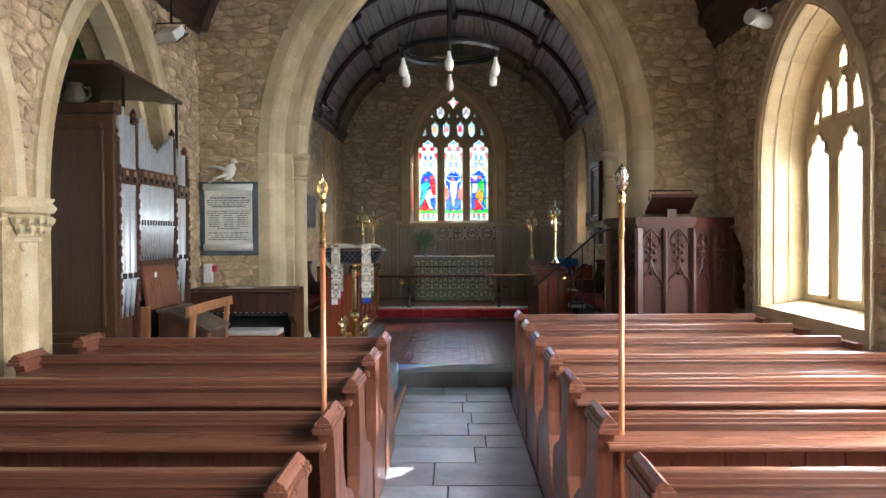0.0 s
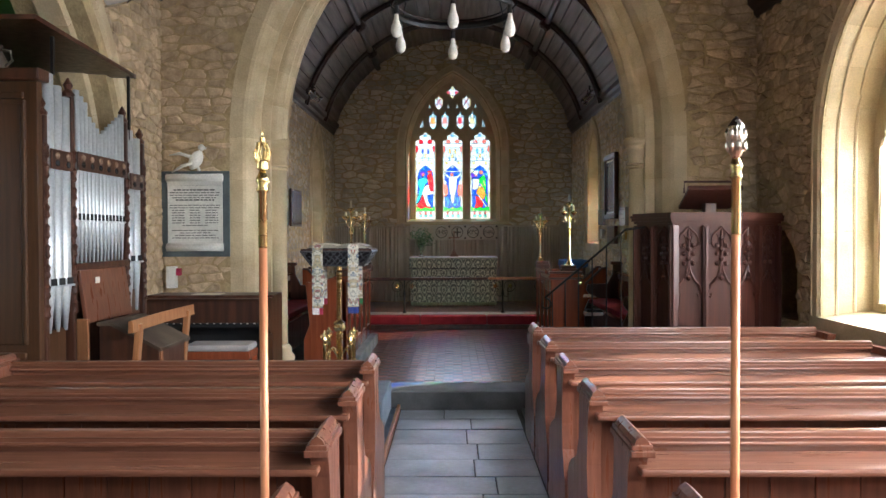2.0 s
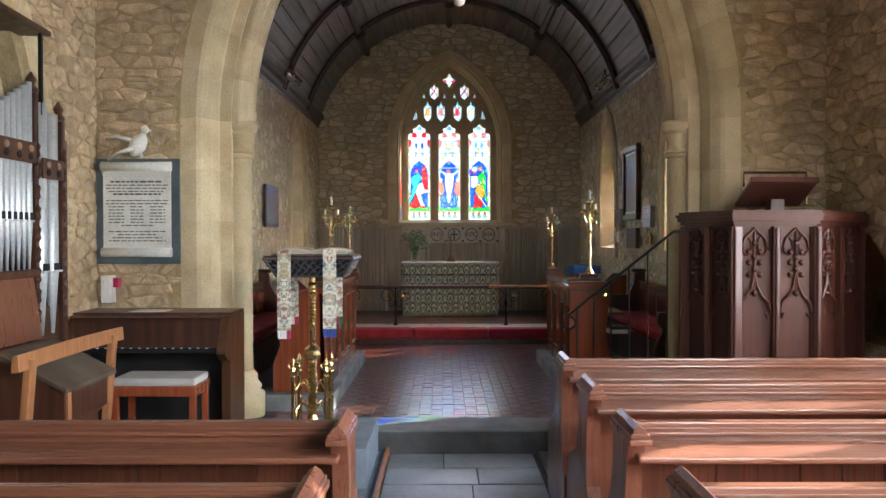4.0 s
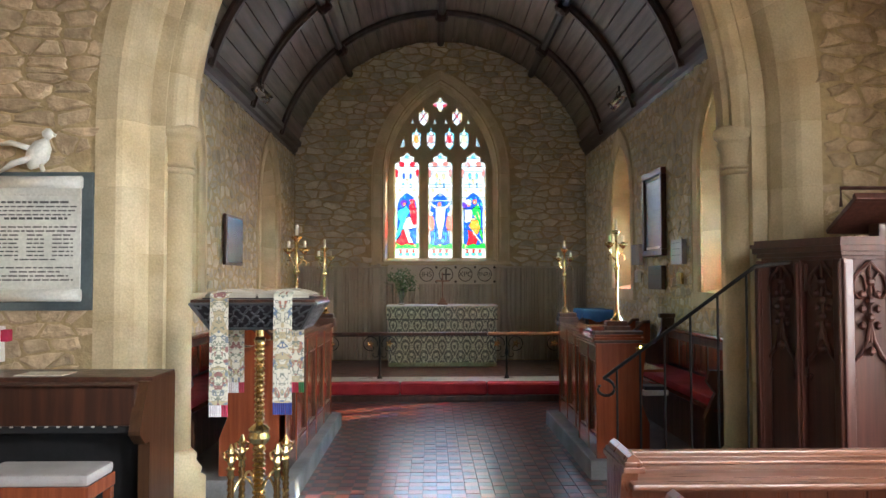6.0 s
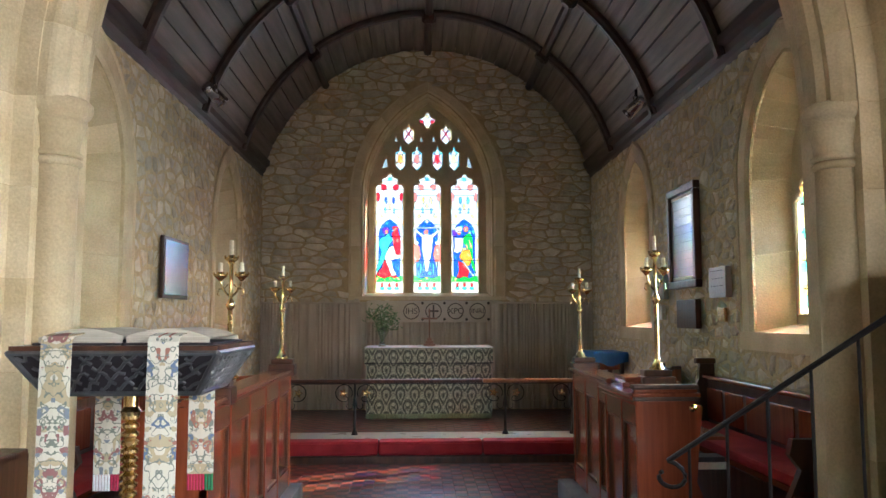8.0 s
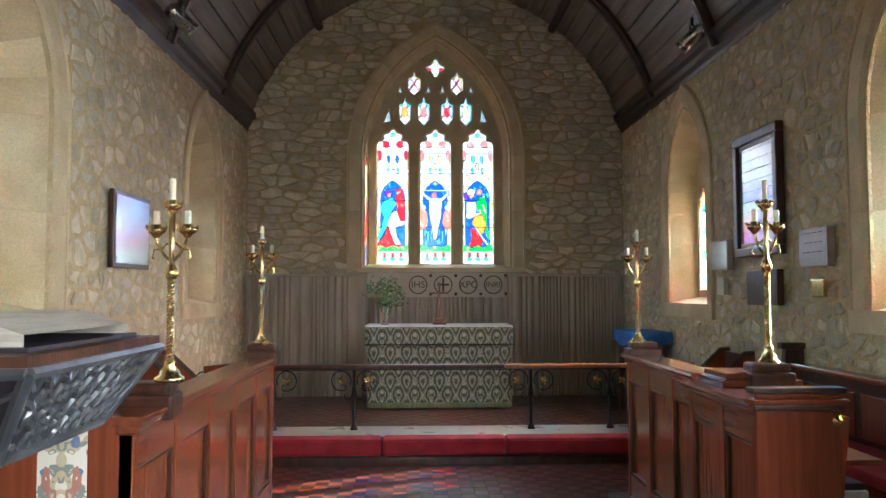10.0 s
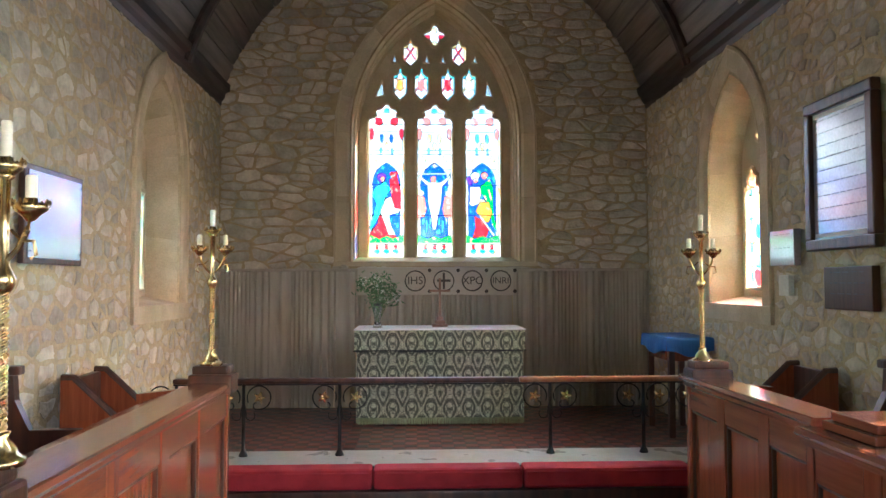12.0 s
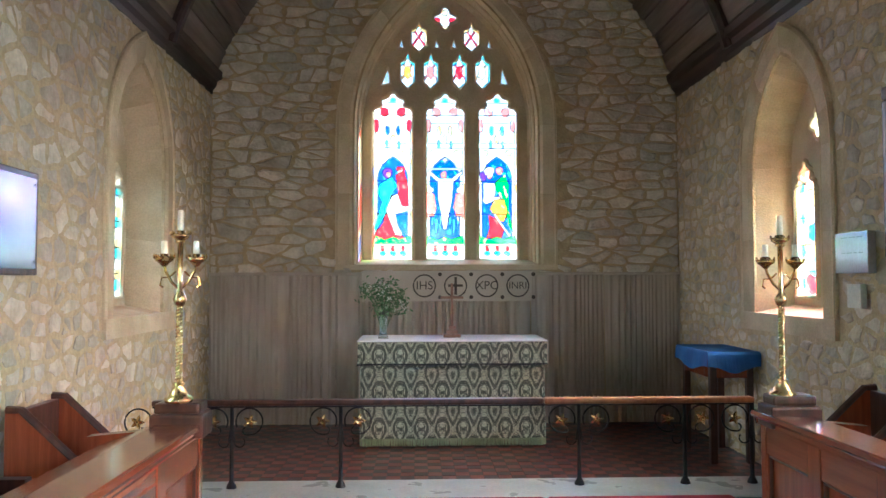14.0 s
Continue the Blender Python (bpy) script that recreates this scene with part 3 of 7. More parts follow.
for s in (-1, 1):
    x = AC + s * (AIN + 0.12)
    root = tagged(new("respond"), "half round limestone shaft with a moulded capital", "column", "chancel arch responds", "structure")
    root.location = (x, 8.95, 0)
    part("shaft", lathe([(0.106, 0.55), (0.104, 1.2), (0.102, 2.30)], n=28), ASHLAR, root, smooth=True)
    part("capital", lathe([(0.102, 2.33), (0.118, 2.337), (0.118, 2.352), (0.104, 2.362), (0.106, 2.40), (0.114, 2.44), (0.130, 2.475), (0.134, 2.50), (0.122, 2.512), (0.146, 2.53), (0.156, 2.56), (0.154, 2.585), (0.138, 2.60)], n=28), ASHLAR, root, smooth=True)
    part("neck_ring", lathe([(0.102, 2.29), (0.116, 2.30), (0.118, 2.315), (0.102, 2.33)], n=28), ASHLAR, root, smooth=True)
    part("base", lathe([(0.20, LOW), (0.20, 0.36), (0.165, 0.38), (0.175, 0.42), (0.14, 0.47), (0.145, 0.51), (0.108, 0.55)], n=28), ASHLAR, root, smooth=True)


# arcade piers and arch mouldings on the north side
def arcade_arch(w, name):
    root = tagged(new(name), "moulded limestone arcade arch", "arch", "arcade arches", "structure")
    prof = [(0.24, -0.004), (0.24, -0.03), (0.13, -0.03), (0.11, 0.02), (0.05, 0.06), (0.05, 0.10), (0.0, 0.14), (-0.03, 0.17), (-0.03, 0.36), (0.05, 0.45), (0.05, 0.58)]
    loops = [pointed(w["c"], w["half"] + g, 0, w["spring"], w["apex"] + g * 1.2, 12)[1:-1] for g, d in prof]
    for i in range(0, len(loops[0]) - 1, 2):
        j = min(i + 2, len(loops[0]) - 1)
        rows = [[Vector((NAVN - d, lp[q][0], lp[q][1])) for lp, (g, d) in zip(loops, prof)] for q in range(i, j + 1)]
        c = sum((sum(r, Vector()) for r in rows), Vector()) / (len(rows) * len(rows[0]))
        rows = [[p + (c - p) * 0.0045 for p in r] for r in rows]
        part("block", strip(range(len(rows)), lambda q: rows[q]), ASHLAR, root)
    return root


for w in BAY:
    arcade_arch(w, "arcade_arch")
for yy in (7.92, 5.135, 1.965, -1.10):
    root = tagged(new("pier"), "pale limestone pier with a leaf carved capital", "column", "arcade piers", "structure")
    root.location = (NAVN - 0.275, yy, 0)
    root.scale = (1.0, 1.0, 0.925)
    for dx, dy in ((0.2, 0), (-0.2, 0), (0, 0.2), (0, -0.2)):
        part("shaft", lathe([(0.12, 0.35), (0.12, 1.78)], (dx, dy, 0), 16), ASHLAR, root, smooth=True)
    part("core", box(-0.21, 0.21, -0.21, 0.21, 0.0, 1.80, 0.05), ASHLAR, root)
    b = lathe([(0.30, 1.74), (0.345, 1.76), (0.345, 1.785), (0.31, 1.80), (0.32, 1.84)], n=8)
    lathe([(0.30, 1.80), (0.32, 1.86), (0.37, 1.93), (0.34, 1.95), (0.40, 1.965), (0.42, 2.0), (0.39, 2.04), (0.41, 2.07)], n=16, bm=b)
    cap = part("capital", b, ASHLAR, root)
    random.seed(5)
    b = bmesh.new()
    for k in range(26):
        a = 2 * math.pi * k / 26
        for lv in range(2):
            r, z = 0.35 + 0.03 * lv, 1.845 + 0.06 * lv
            aa = a + 0.12 * lv
            lathe([(0.006, -0.035), (0.028, -0.01), (0.036, 0.012), (0.012, 0.034)], (r * math.cos(aa), r * math.sin(aa), z), 6, b)
    part("carving", b, ASHLAR, root, "carved stone leaves")
    part("base", lathe([(0.42, 0.0), (0.42, 0.2), (0.36, 0.24), (0.37, 0.28), (0.33, 0.35)], n=16), ASHLAR, root)


# ---- windows ----
def head(c, half, sill, spring, top):
    """A window light with a cusped head."""
    h = top - spring
    pr = [(-1, 0), (-1.0, 0.22), (-0.86, 0.40), (-0.64, 0.44), (-0.54, 0.48), (-0.62, 0.60), (-0.54, 0.74), (-0.34, 0.80), (-0.24, 0.84), (-0.16, 0.95)]
    left = [(c + u * half, spring + v * h) for u, v in pr]
    return [(c - half, sill)] + left + [(c, top)] + [(2 * c - u, v) for u, v in left[::-1]] + [(c + half, sill)]


def hexa(c, half, z0, z1):
    d = (z1 - z0)
    return [(c - half, z0 + 0.22 * d), (c - half, z1 - 0.28 * d), (c - 0.35 * half, z1 - 0.2 * d), (c, z1), (c + 0.35 * half, z1 - 0.2 * d), (c + half, z1 - 0.28 * d), (c + half, z0 + 0.22 * d), (c, z0)]


def oval(c, z, a, b, n=12, twist=0.0):
    return [(c + a * math.cos(t + twist) * (1 + 0.1 * math.sin(3 * t)), z + b * math.sin(t + twist) * (1 + 0.08 * math.cos(2 * t))) for t in (2 * math.pi * i / n for i in range(n))]


def quatre(c, z, r):
    return [(c + r * (0.62 + 0.38 * abs(math.cos(2 * t)) ** 1.5) * math.cos(t), z + r * (0.62 + 0.38 * abs(math.cos(2 * t)) ** 1.5) * math.sin(t)) for t in (2 * math.pi * i / 24 for i in range(24))]


def coursed(loop, k=4):
    """A window outline with its straight jambs cut into k courses."""
    cut = lambda p, q: [(p[0] + (q[0] - p[0]) * i / k, p[1] + (q[1] - p[1]) * i / k) for i in range(k)]
    return cut(loop[0], loop[1]) + loop[1:-2] + cut(loop[-2], loop[-1]) + [loop[-1]]


def window(name, to, w, band, depth, shrink, lights, label, low=0.13, band_top=1.25, rolls=(0.30, 0.62)):
    """A deep window: surround of blocks, splayed reveal, tracery plate with openings, and panes."""
    root = tagged(new(name), label, "window", kind="structure")
    inner = coursed(pointed(**w, n=10))
    outer = coursed(pointed(w["c"], w["half"] + band, w["sill"], w["spring"], w["apex"] + band * band_top, 10))
    for i in range(0, len(inner) - 1, 2):
        j = min(i + 2, len(inner) - 1)
        rows = []
        for q in range(i, j + 1):
            o, n = outer[q], inner[q]
            mid = (o[0] * 0.25 + n[0] * 0.75, o[1] * 0.25 + n[1] * 0.75)
            rows.append([to(*o, 0.01), to(*o, -0.018), to(*mid, -0.018), to(*n, 0.012), to(*n, 0.06)])
        c = sum((sum(r, Vector()) for r in rows), Vector()) / (len(rows) * 5)
        rows = [[p + (c - p) * 0.005 for p in r] for r in rows]
        part("block", strip(range(len(rows)), lambda q: rows[q]), ASHLAR, root)
    g = band
    part("window_sill", plate([[(w["c"] - w["half"] - g, w["sill"] - low), (w["c"] + w["half"] + g, w["sill"] - low), (w["c"] + w["half"] + g, w["sill"]), (w["c"] - w["half"] - g, w["sill"])]], to, -0.03, 0.02), ASHLAR, root)
    back = coursed(pointed(w["c"], w["half"] * shrink, w["sill"] + 0.06, w["spring"], w["apex"] - w["half"] * (1 - shrink) * 1.3, 10))
    a, b = inner + inner[:1], back + back[:1]
    reveal = [[to(*p, 0.02), to(p[0] * 0.55 + q[0] * 0.45, p[1] * 0.55 + q[1] * 0.45, depth * 0.45), to(*q, depth)] for p, q in zip(a, b)]
    for i in list(range(0, len(a) - 2, 2)) + [len(a) - 2]:
        rows = reveal[i:min(i + 3, len(a) - 1)] if i < len(a) - 2 else reveal[i:]
        c = sum((sum(r, Vector()) for r in rows), Vector()) / (3 * len(rows))
        rows = [[p + (c - p) * 0.006 for p in r] for r in rows]
        part("reveal_block", strip(range(len(rows)), lambda q: rows[q]), ASHLAR, root)
    wide = pointed(w["c"], w["half"] * shrink + 0.06, w["sill"] + 0.01, w["spring"], w["apex"] - w["half"] * (1 - shrink) * 1.3 + 0.06, 10)
    part("tracery", plate([wide] + lights, to, depth - 0.02, depth + 0.05), ASHLAR, root)
    for f in rolls:
        part("moulding", tube([to(a[i][0] * (1 - f) + b[i][0] * f, a[i][1] * (1 - f) + b[i][1] * f, depth * f) for i in range(len(a) - 1)], 0.013, 6), ASHLAR, root)
    hood = [(o[0] * 0.9 + n[0] * 0.1, o[1] * 0.9 + n[1] * 0.1) for o, n in zip(outer, inner)]
    part("hood_mould", tube([to(u, v, -0.016) for u, v in hood], 0.014, 6), ASHLAR, root)
    # roll moulding round each opening
    for lp in lights:
        cu, cv = sum(p[0] for p in lp) / len(lp), sum(p[1] for p in lp) / len(lp)
        ring = lp + lp[:1]
        part("moulding", tube([to(u, v, depth - 0.025) for u, v in ring], 0.020 if len(lp) > 12 else 0.014, 6), ASHLAR, root)
    return root


def pane(root, to, loop, mat, d, name="pane"):
    o = part(name, plate([loop], to, d, d + 0.003), mat, root)
    return o


def bars(root, to, c, half, z0, z1, step, d):
    z = z0
    while z < z1:
        part("saddle_bar", plate([[(c - half, z), (c + half, z), (c + half, z + 0.008), (c - half, z + 0.008)]], to, d, d + 0.008), LEAD, root)
        z += step


# the great east window
TO = EAST(CHE)
ED = 0.34
e_lights = [head(CX + k * 0.535, 0.208, 1.95, 3.40, 3.67) for k in (-1, 0, 1)]
e_hex = [hexa(CX + u, 0.082, 3.70, 4.08) for u in (-0.385, -0.148, 0.148, 0.385)]
e_hex += [hexa(CX + u, 0.085, 4.09, 4.40) for u in (-0.27, 0.27)]
e_quat = [quatre(CX, 4.44, 0.13)]
e_tri = [[(CX + s * 0.66, 3.74), (CX + s * 0.56, 3.76), (CX + s * 0.585, 3.93)][::s] for s in (-1, 1)]
e_dots = [[(CX + u - 0.03, 4.13), (CX + u + 0.03, 4.13), (CX + u, 4.22)] for u in (-0.45, -0.09, 0.09, 0.45)]
east_win = window("window_1", TO, EW, 0.185, ED, 0.93, e_lights + e_hex + e_quat + e_tri + e_dots, "tall pointed window of bright stained glass with stone tracery", 0.05, 0.9)
for lp in e_tri + e_dots:
    pane(east_win, TO, lp, G["mist"], ED + 0.03)
tones = ("amber", "rose", "ruby", "straw", "ruby", "ruby")


def glazed(root, to, loop, tone_at, d, cell=0.0075):
    """Glaze an opening: small cells take their colour from tone_at(u, v); a lead runs where colours meet."""
    us, vs = [p[0] for p in loop], [p[1] for p in loop]
    u0, v0 = min(us), min(vs)
    nu, nv = int((max(us) - u0) / cell) + 1, int((max(vs) - v0) / cell) + 1
    tone = [[tone_at(u0 + (i + 0.5) * cell, v0 + (j + 0.5) * cell) for i in range(nu + 1)] for j in range(nv + 1)]
    glow = dict(ruby2="rose", rose2="pale", cobalt2="sky", teal2="sky", leaf2="straw", amber2="straw", pale2="mist", mist2="straw", sky2="pale", straw2="amber", violet2="cobalt")
    groups = {}
    for j in range(nv):
        for i in range(nu):
            if not inside((u0 + (i + 0.5) * cell, v0 + (j + 0.5) * cell), loop) and not inside((u0 + i * cell, v0 + j * cell), loop):
                continue
            t = tone[j][i]
            if t != tone[j][i + 1] or t != tone[j + 1][i]:
                t = "lead"
            else:
                uu, vv = u0 + i * cell, v0 + j * cell
                fold = noise.noise((uu * 34.0 + vv * 9.0, vv * 15.0, 3.0)) + 0.5 * noise.noise((uu * 80.0, vv * 60.0, 8.0))
                if t + "2" in glow and fold > (0.42 if t not in ("pale", "mist") else 0.38):
                    t = glow[t + "2"]
            groups.setdefault(t, []).append((i, j))
    for t, cells in groups.items():
        pv, pf = [], []
        for i, j in cells:
            k = len(pv)
            pv += [to(u0 + (i + p) * cell, v0 + (j + q) * cell, d) for p, q in ((0, 0), (1, 0), (1, 1), (0, 1))]
            pf.append((k, k + 1, k + 2, k + 3))
        raw("lead" if t == "lead" else "glass_pane", pv, pf, LEAD if t == "lead" else G[t], root)


def figure_tones(c, half, shapes, robes, crown, niche_z=(2.17, 2.78, 3.02), base=True):
    """Colours of one light: a blue niche with coloured shapes, canopy work above, a patterned foot."""
    niche = pointed(c, half * 0.74, niche_z[0], niche_z[1], niche_z[2], 8)
    loops = [(tn, oval(c + u, z, a, b, 14, tw)) for tn, u, z, a, b, tw in shapes][::-1]
    loops = [(tn, [(c + u, z) for u, z in lp]) for tn, lp in robes][::-1] + loops
    foot = [("ruby", oval(c + k * half * 0.5, 2.075, 0.018, 0.03, 8)) for k in (-1, 0, 1)] + [("teal", oval(c + k * half * 0.5, 2.025, 0.034, 0.024, 8)) for k in (-1, 0, 1)]
    top = []
    for s in (-1, 1):
        top += [(crown[0], oval(c + s * half * 0.80, 3.34, 0.024, 0.075, 8)), (crown[1], oval(c + s * half * 0.26, 3.29, 0.020, 0.055, 8)),
                (crown[0], oval(c + s * half * 0.42, 3.48, 0.046, 0.05, 9, s * 0.5)), ("straw", oval(c + s * half * 0.58, 3.06, 0.03, 0.035, 8)),
                ("sky", oval(c + s * half * 0.30, 3.14, 0.012, 0.05, 8))]
    top += [("sky", oval(c, 3.60, 0.03, 0.03, 8)), ("straw", oval(c, 3.20, 0.02, 0.05, 8))]
    ground = [(c - half, 2.12), (c + half, 2.12), (c + half * 0.85, 2.21), (c + half * 0.3, 2.17), (c, 2.20), (c - half * 0.4, 2.165), (c - half * 0.85, 2.21)]

    def at(u, v):
        if v > 2.12 and inside((u, v), ground):
            return "leaf"
        for tn, lp in loops:
            if inside((u, v), lp):
                return tn
        if inside((u, v), niche):
            return "cobalt"
        for tn, lp in (foot if v < 2.12 else top if v > 2.98 else []):
            if inside((u, v), lp):
                return tn
        if abs(u - c) > half * 0.86 and 2.2 < v < 3.3:
            return ("mist", "pale", "straw")[int((v - 2.2) / 0.09) % 3]
        return "pale" if int((v - 1.9) / 0.21) % 2 else "mist"
    return at


# colour, across, height, half width, half height, twist
E_SHAPES = (
    [("violet", -0.055, 2.85, 0.050, 0.058, 0), ("rose", -0.045, 2.835, 0.026, 0.036, 0), ("ruby", 0.08, 2.885, 0.046, 0.040, 0), ("rose", 0.075, 2.86, 0.026, 0.034, 0), ("rose", 0.02, 2.60, 0.034, 0.034, 0)],
    [("rose", -0.012, 2.83, 0.034, 0.045, 0.3), ("pale", 0.0, 2.985, 0.012, 0.036, 0), ("pale", 0.0, 2.985, 0.036, 0.012, 0), ("pale", -0.15, 2.675, 0.032, 0.034, 0), ("pale", 0.15, 2.675, 0.032, 0.034, 0),
     ("sky", -0.09, 2.31, 0.016, 0.085, 0), ("sky", 0.09, 2.31, 0.016, 0.085, 0), ("sky", -0.13, 2.36, 0.012, 0.05, 0.5), ("sky", 0.13, 2.36, 0.012, 0.05, -0.5), ("sky", -0.05, 2.36, 0.012, 0.05, -0.5), ("sky", 0.05, 2.36, 0.012, 0.05, 0.5)],
    [("violet", -0.14, 2.82, 0.035, 0.06, 0), ("pale", -0.08, 2.865, 0.050, 0.055, 0), ("rose", -0.075, 2.82, 0.03, 0.03, 0), ("rose", 0.025, 2.875, 0.040, 0.046, 0), ("straw", 0.0, 2.585, 0.035, 0.03, 0)])
# robes and bodies as simple outlines
E_ROBES = (
    [("teal", [(-0.13, 2.74), (-0.02, 2.81), (0.05, 2.72), (-0.02, 2.62), (-0.06, 2.45), (-0.17, 2.26), (-0.19, 2.28), (-0.11, 2.56), (-0.16, 2.66)]), ("ruby", [(0.03, 2.83), (0.12, 2.87), (0.16, 2.70), (0.16, 2.50), (0.09, 2.51), (0.05, 2.67)]), ("ruby", [(-0.07, 2.45), (-0.01, 2.31), (0.06, 2.22), (0.16, 2.17), (-0.20, 2.17), (-0.17, 2.24), (-0.10, 2.34)]), ("pale", [(-0.01, 2.61), (0.05, 2.64), (0.09, 2.51), (0.16, 2.50), (0.14, 2.46), (0.03, 2.43), (0.05, 2.31), (0.10, 2.21), (0.03, 2.21), (-0.04, 2.39), (-0.07, 2.47)])],
    [("pale", [(-0.20, 2.905), (0.20, 2.905), (0.20, 2.888), (-0.20, 2.888)]), ("rose", [(-0.20, 2.66), (-0.11, 2.64), (-0.085, 2.50), (-0.11, 2.41), (-0.20, 2.40)]), ("rose", [(0.20, 2.66), (0.11, 2.64), (0.085, 2.50), (0.11, 2.41), (0.20, 2.40)]), ("pale", [(-0.18, 2.885), (-0.07, 2.80), (0.075, 2.80), (0.18, 2.885), (0.17, 2.84), (0.085, 2.75), (0.075, 2.58), (0.04, 2.42), (0.015, 2.27), (-0.02, 2.27), (-0.045, 2.45), (-0.075, 2.60), (-0.07, 2.75), (-0.16, 2.84)])],
    [("leaf", [(-0.01, 2.77), (0.085, 2.84), (0.125, 2.72), (0.125, 2.45), (0.165, 2.24), (0.11, 2.32), (0.085, 2.53), (0.03, 2.61), (-0.02, 2.69)]), ("mist", [(-0.14, 2.75), (-0.02, 2.75), (-0.01, 2.67), (-0.035, 2.56), (-0.115, 2.53), (-0.145, 2.56)]), ("amber", [(-0.035, 2.57), (0.07, 2.585), (0.11, 2.45), (0.07, 2.345), (-0.01, 2.37), (-0.075, 2.48)]), ("ruby", [(-0.09, 2.425), (0.005, 2.37), (0.07, 2.265), (0.045, 2.185), (-0.11, 2.185), (-0.075, 2.29)]), ("pale", [(-0.05, 2.44), (-0.03, 2.44), (0.14, 2.20), (0.125, 2.19)])])
for k, lp in enumerate(e_lights):
    c = CX + (k - 1) * 0.535
    glazed(east_win, TO, lp, figure_tones(c, 0.208, E_SHAPES[k], E_ROBES[k], (("ruby", "cobalt"), ("rose", "straw"), ("rose", "sky"))[k]), ED + 0.03)
    bars(east_win, TO, c, 0.205, 2.42, 3.5, 0.34, ED + 0.012)
for lp, tn in zip(e_hex, tones):
    cu, cv = sum(p[0] for p in lp) / 8, sum(p[1] for p in lp) / 8
    upper = cv > 4.1
    blob, core = oval(cu, cv - 0.02, 0.026 if upper else 0.036, 0.075, 10, 0.0 if upper else 0.25), [(cu + (u - cu) * 0.80, cv + (v - cv) * 0.86) for u, v in lp]
    glazed(east_win, TO, lp, lambda u, v, blob=blob, core=core, tn=tn, cu=cu, cv=cv, upper=upper: tn if (abs(abs(u - cu) - 0.7 * abs(v - cv)) < 0.010 and inside((u, v), core)) or (not upper and inside((u, v), blob)) else ("pale" if inside((u, v), core) else ("straw" if upper else "teal")), ED + 0.03)
petals = [("ruby" if a % 2 == 0 else "straw", oval(CX + 0.078 * math.cos(a * math.pi / 2), 4.44 + 0.078 * math.sin(a * math.pi / 2), 0.032, 0.032, 10)) for a in range(4)]
glazed(east_win, TO, e_quat[0], lambda u, v: next((tn for tn, q in petals if inside((u, v), q)), "pale"), ED + 0.03)


def side_window(name, to, w, label, tones, ground):
    c = w["c"]
    d = 0.29
    hf = w["half"] * 0.82
    lw = hf / 2 - 0.05
    lights = [head(c + s * (lw + 0.05), lw, w["sill"] + 0.12, w["spring"] - 0.25, w["spring"] + 0.02) for s in (-1, 1)]
    top = [quatre(c, w["spring"] + 0.26, 0.12)]
    root = window(name, to, w, 0.19, d, 0.84, lights + top, label, rolls=())
    pane(root, to, top[0], G[ground], d + 0.02)
    for s, lp in zip((-1, 1), lights):
        cc = c + s * (lw + 0.05)
        blobs = [(tn, oval(cc + 0.02 * (-1) ** k, w["sill"] + 0.22 + k * 0.13, lw * 0.62, 0.085, 9, k)) for k, tn in enumerate(tones)][::-1]
        glazed(root, to, lp, lambda u, v, blobs=blobs, cc=cc: next((tn for tn, q in blobs if inside((u, v), q)), ground if abs(u - cc) < lw * 0.75 else ("teal", "straw", "pale")[int(v / 0.08) % 3]), d + 0.02)
        bars(root, to, cc, lw, w["sill"] + 0.3, w["spring"], 0.2, d + 0.008)
    return root


side_window("window_2", SOUTH(CHS), SW2, "small pointed window with a sunlit golden reveal", ("ruby", "sky", "straw", "cobalt", "pale", "straw", "rose"), "pale")
side_window("window_3", SOUTH(CHS), SW1, "pointed chancel window with stained glass figures", ("ruby", "leaf", "sky", "cobalt", "pale", "sky", "straw"), "pale")
side_window("window_4", NORTH(CHN), NW2, "small pointed window in a shaded stone reveal", ("rose", "pale", "straw", "sky", "pale"), "mist")
side_window("window_5", NORTH(CHN), NW1, "pointed chancel window with patterned glass", ("leaf", "straw", "ruby", "teal", "cobalt", "leaf"), "mist")
for n, w in enumerate(SN):
    c, to, d = w["c"], SOUTH(NAVS), 0.40
    lights = [head(c + k * 0.555, 0.200, 1.10, 2.22, 2.54) for k in (-1, 0, 1)]
    top = [head(c + u, 0.088, 2.66, 2.84, 3.00) for u in (-0.40, -0.135, 0.135, 0.40)] + [head(c + u, 0.075, 3.03, 3.12, 3.25) for u in (-0.12, 0.12)]
    top += [[(c + q * 0.67, 2.62), (c + q * 0.57, 2.62), (c + q * 0.57, 2.78)] for q in (-1, 1)]
    root = window("window_%d" % (6 + n), to, w, 0.13, d, 0.93, lights + top, "tall three light nave window with clear glass")
    for lp in lights + top:
        pane(root, to, lp, CLEAR, d + 0.02)
    for k in (-1, 0, 1):
        bars(root, to, c + k * 0.555, 0.225, 1.40, 2.3, 0.28, d + 0.01)
# unseen west and aisle windows, added to let fill light in
for nm, to, w in (("window_9", lambda u, v, q: Vector((u, -5.0 - q, v)), dict(c=0.1, half=0.9, sill=1.4, spring=3.0, apex=4.2)), ("window_10", NORTH(-5.6), dict(c=3.0, half=0.7, sill=1.2, spring=2.2, apex=3.1))):
    o = part(nm, plate([pointed(**w)], to, 0.2, 0.206), CLEAR)
    tagged(o, "plain unseen window of clear glass, added for light", "window", kind="structure")


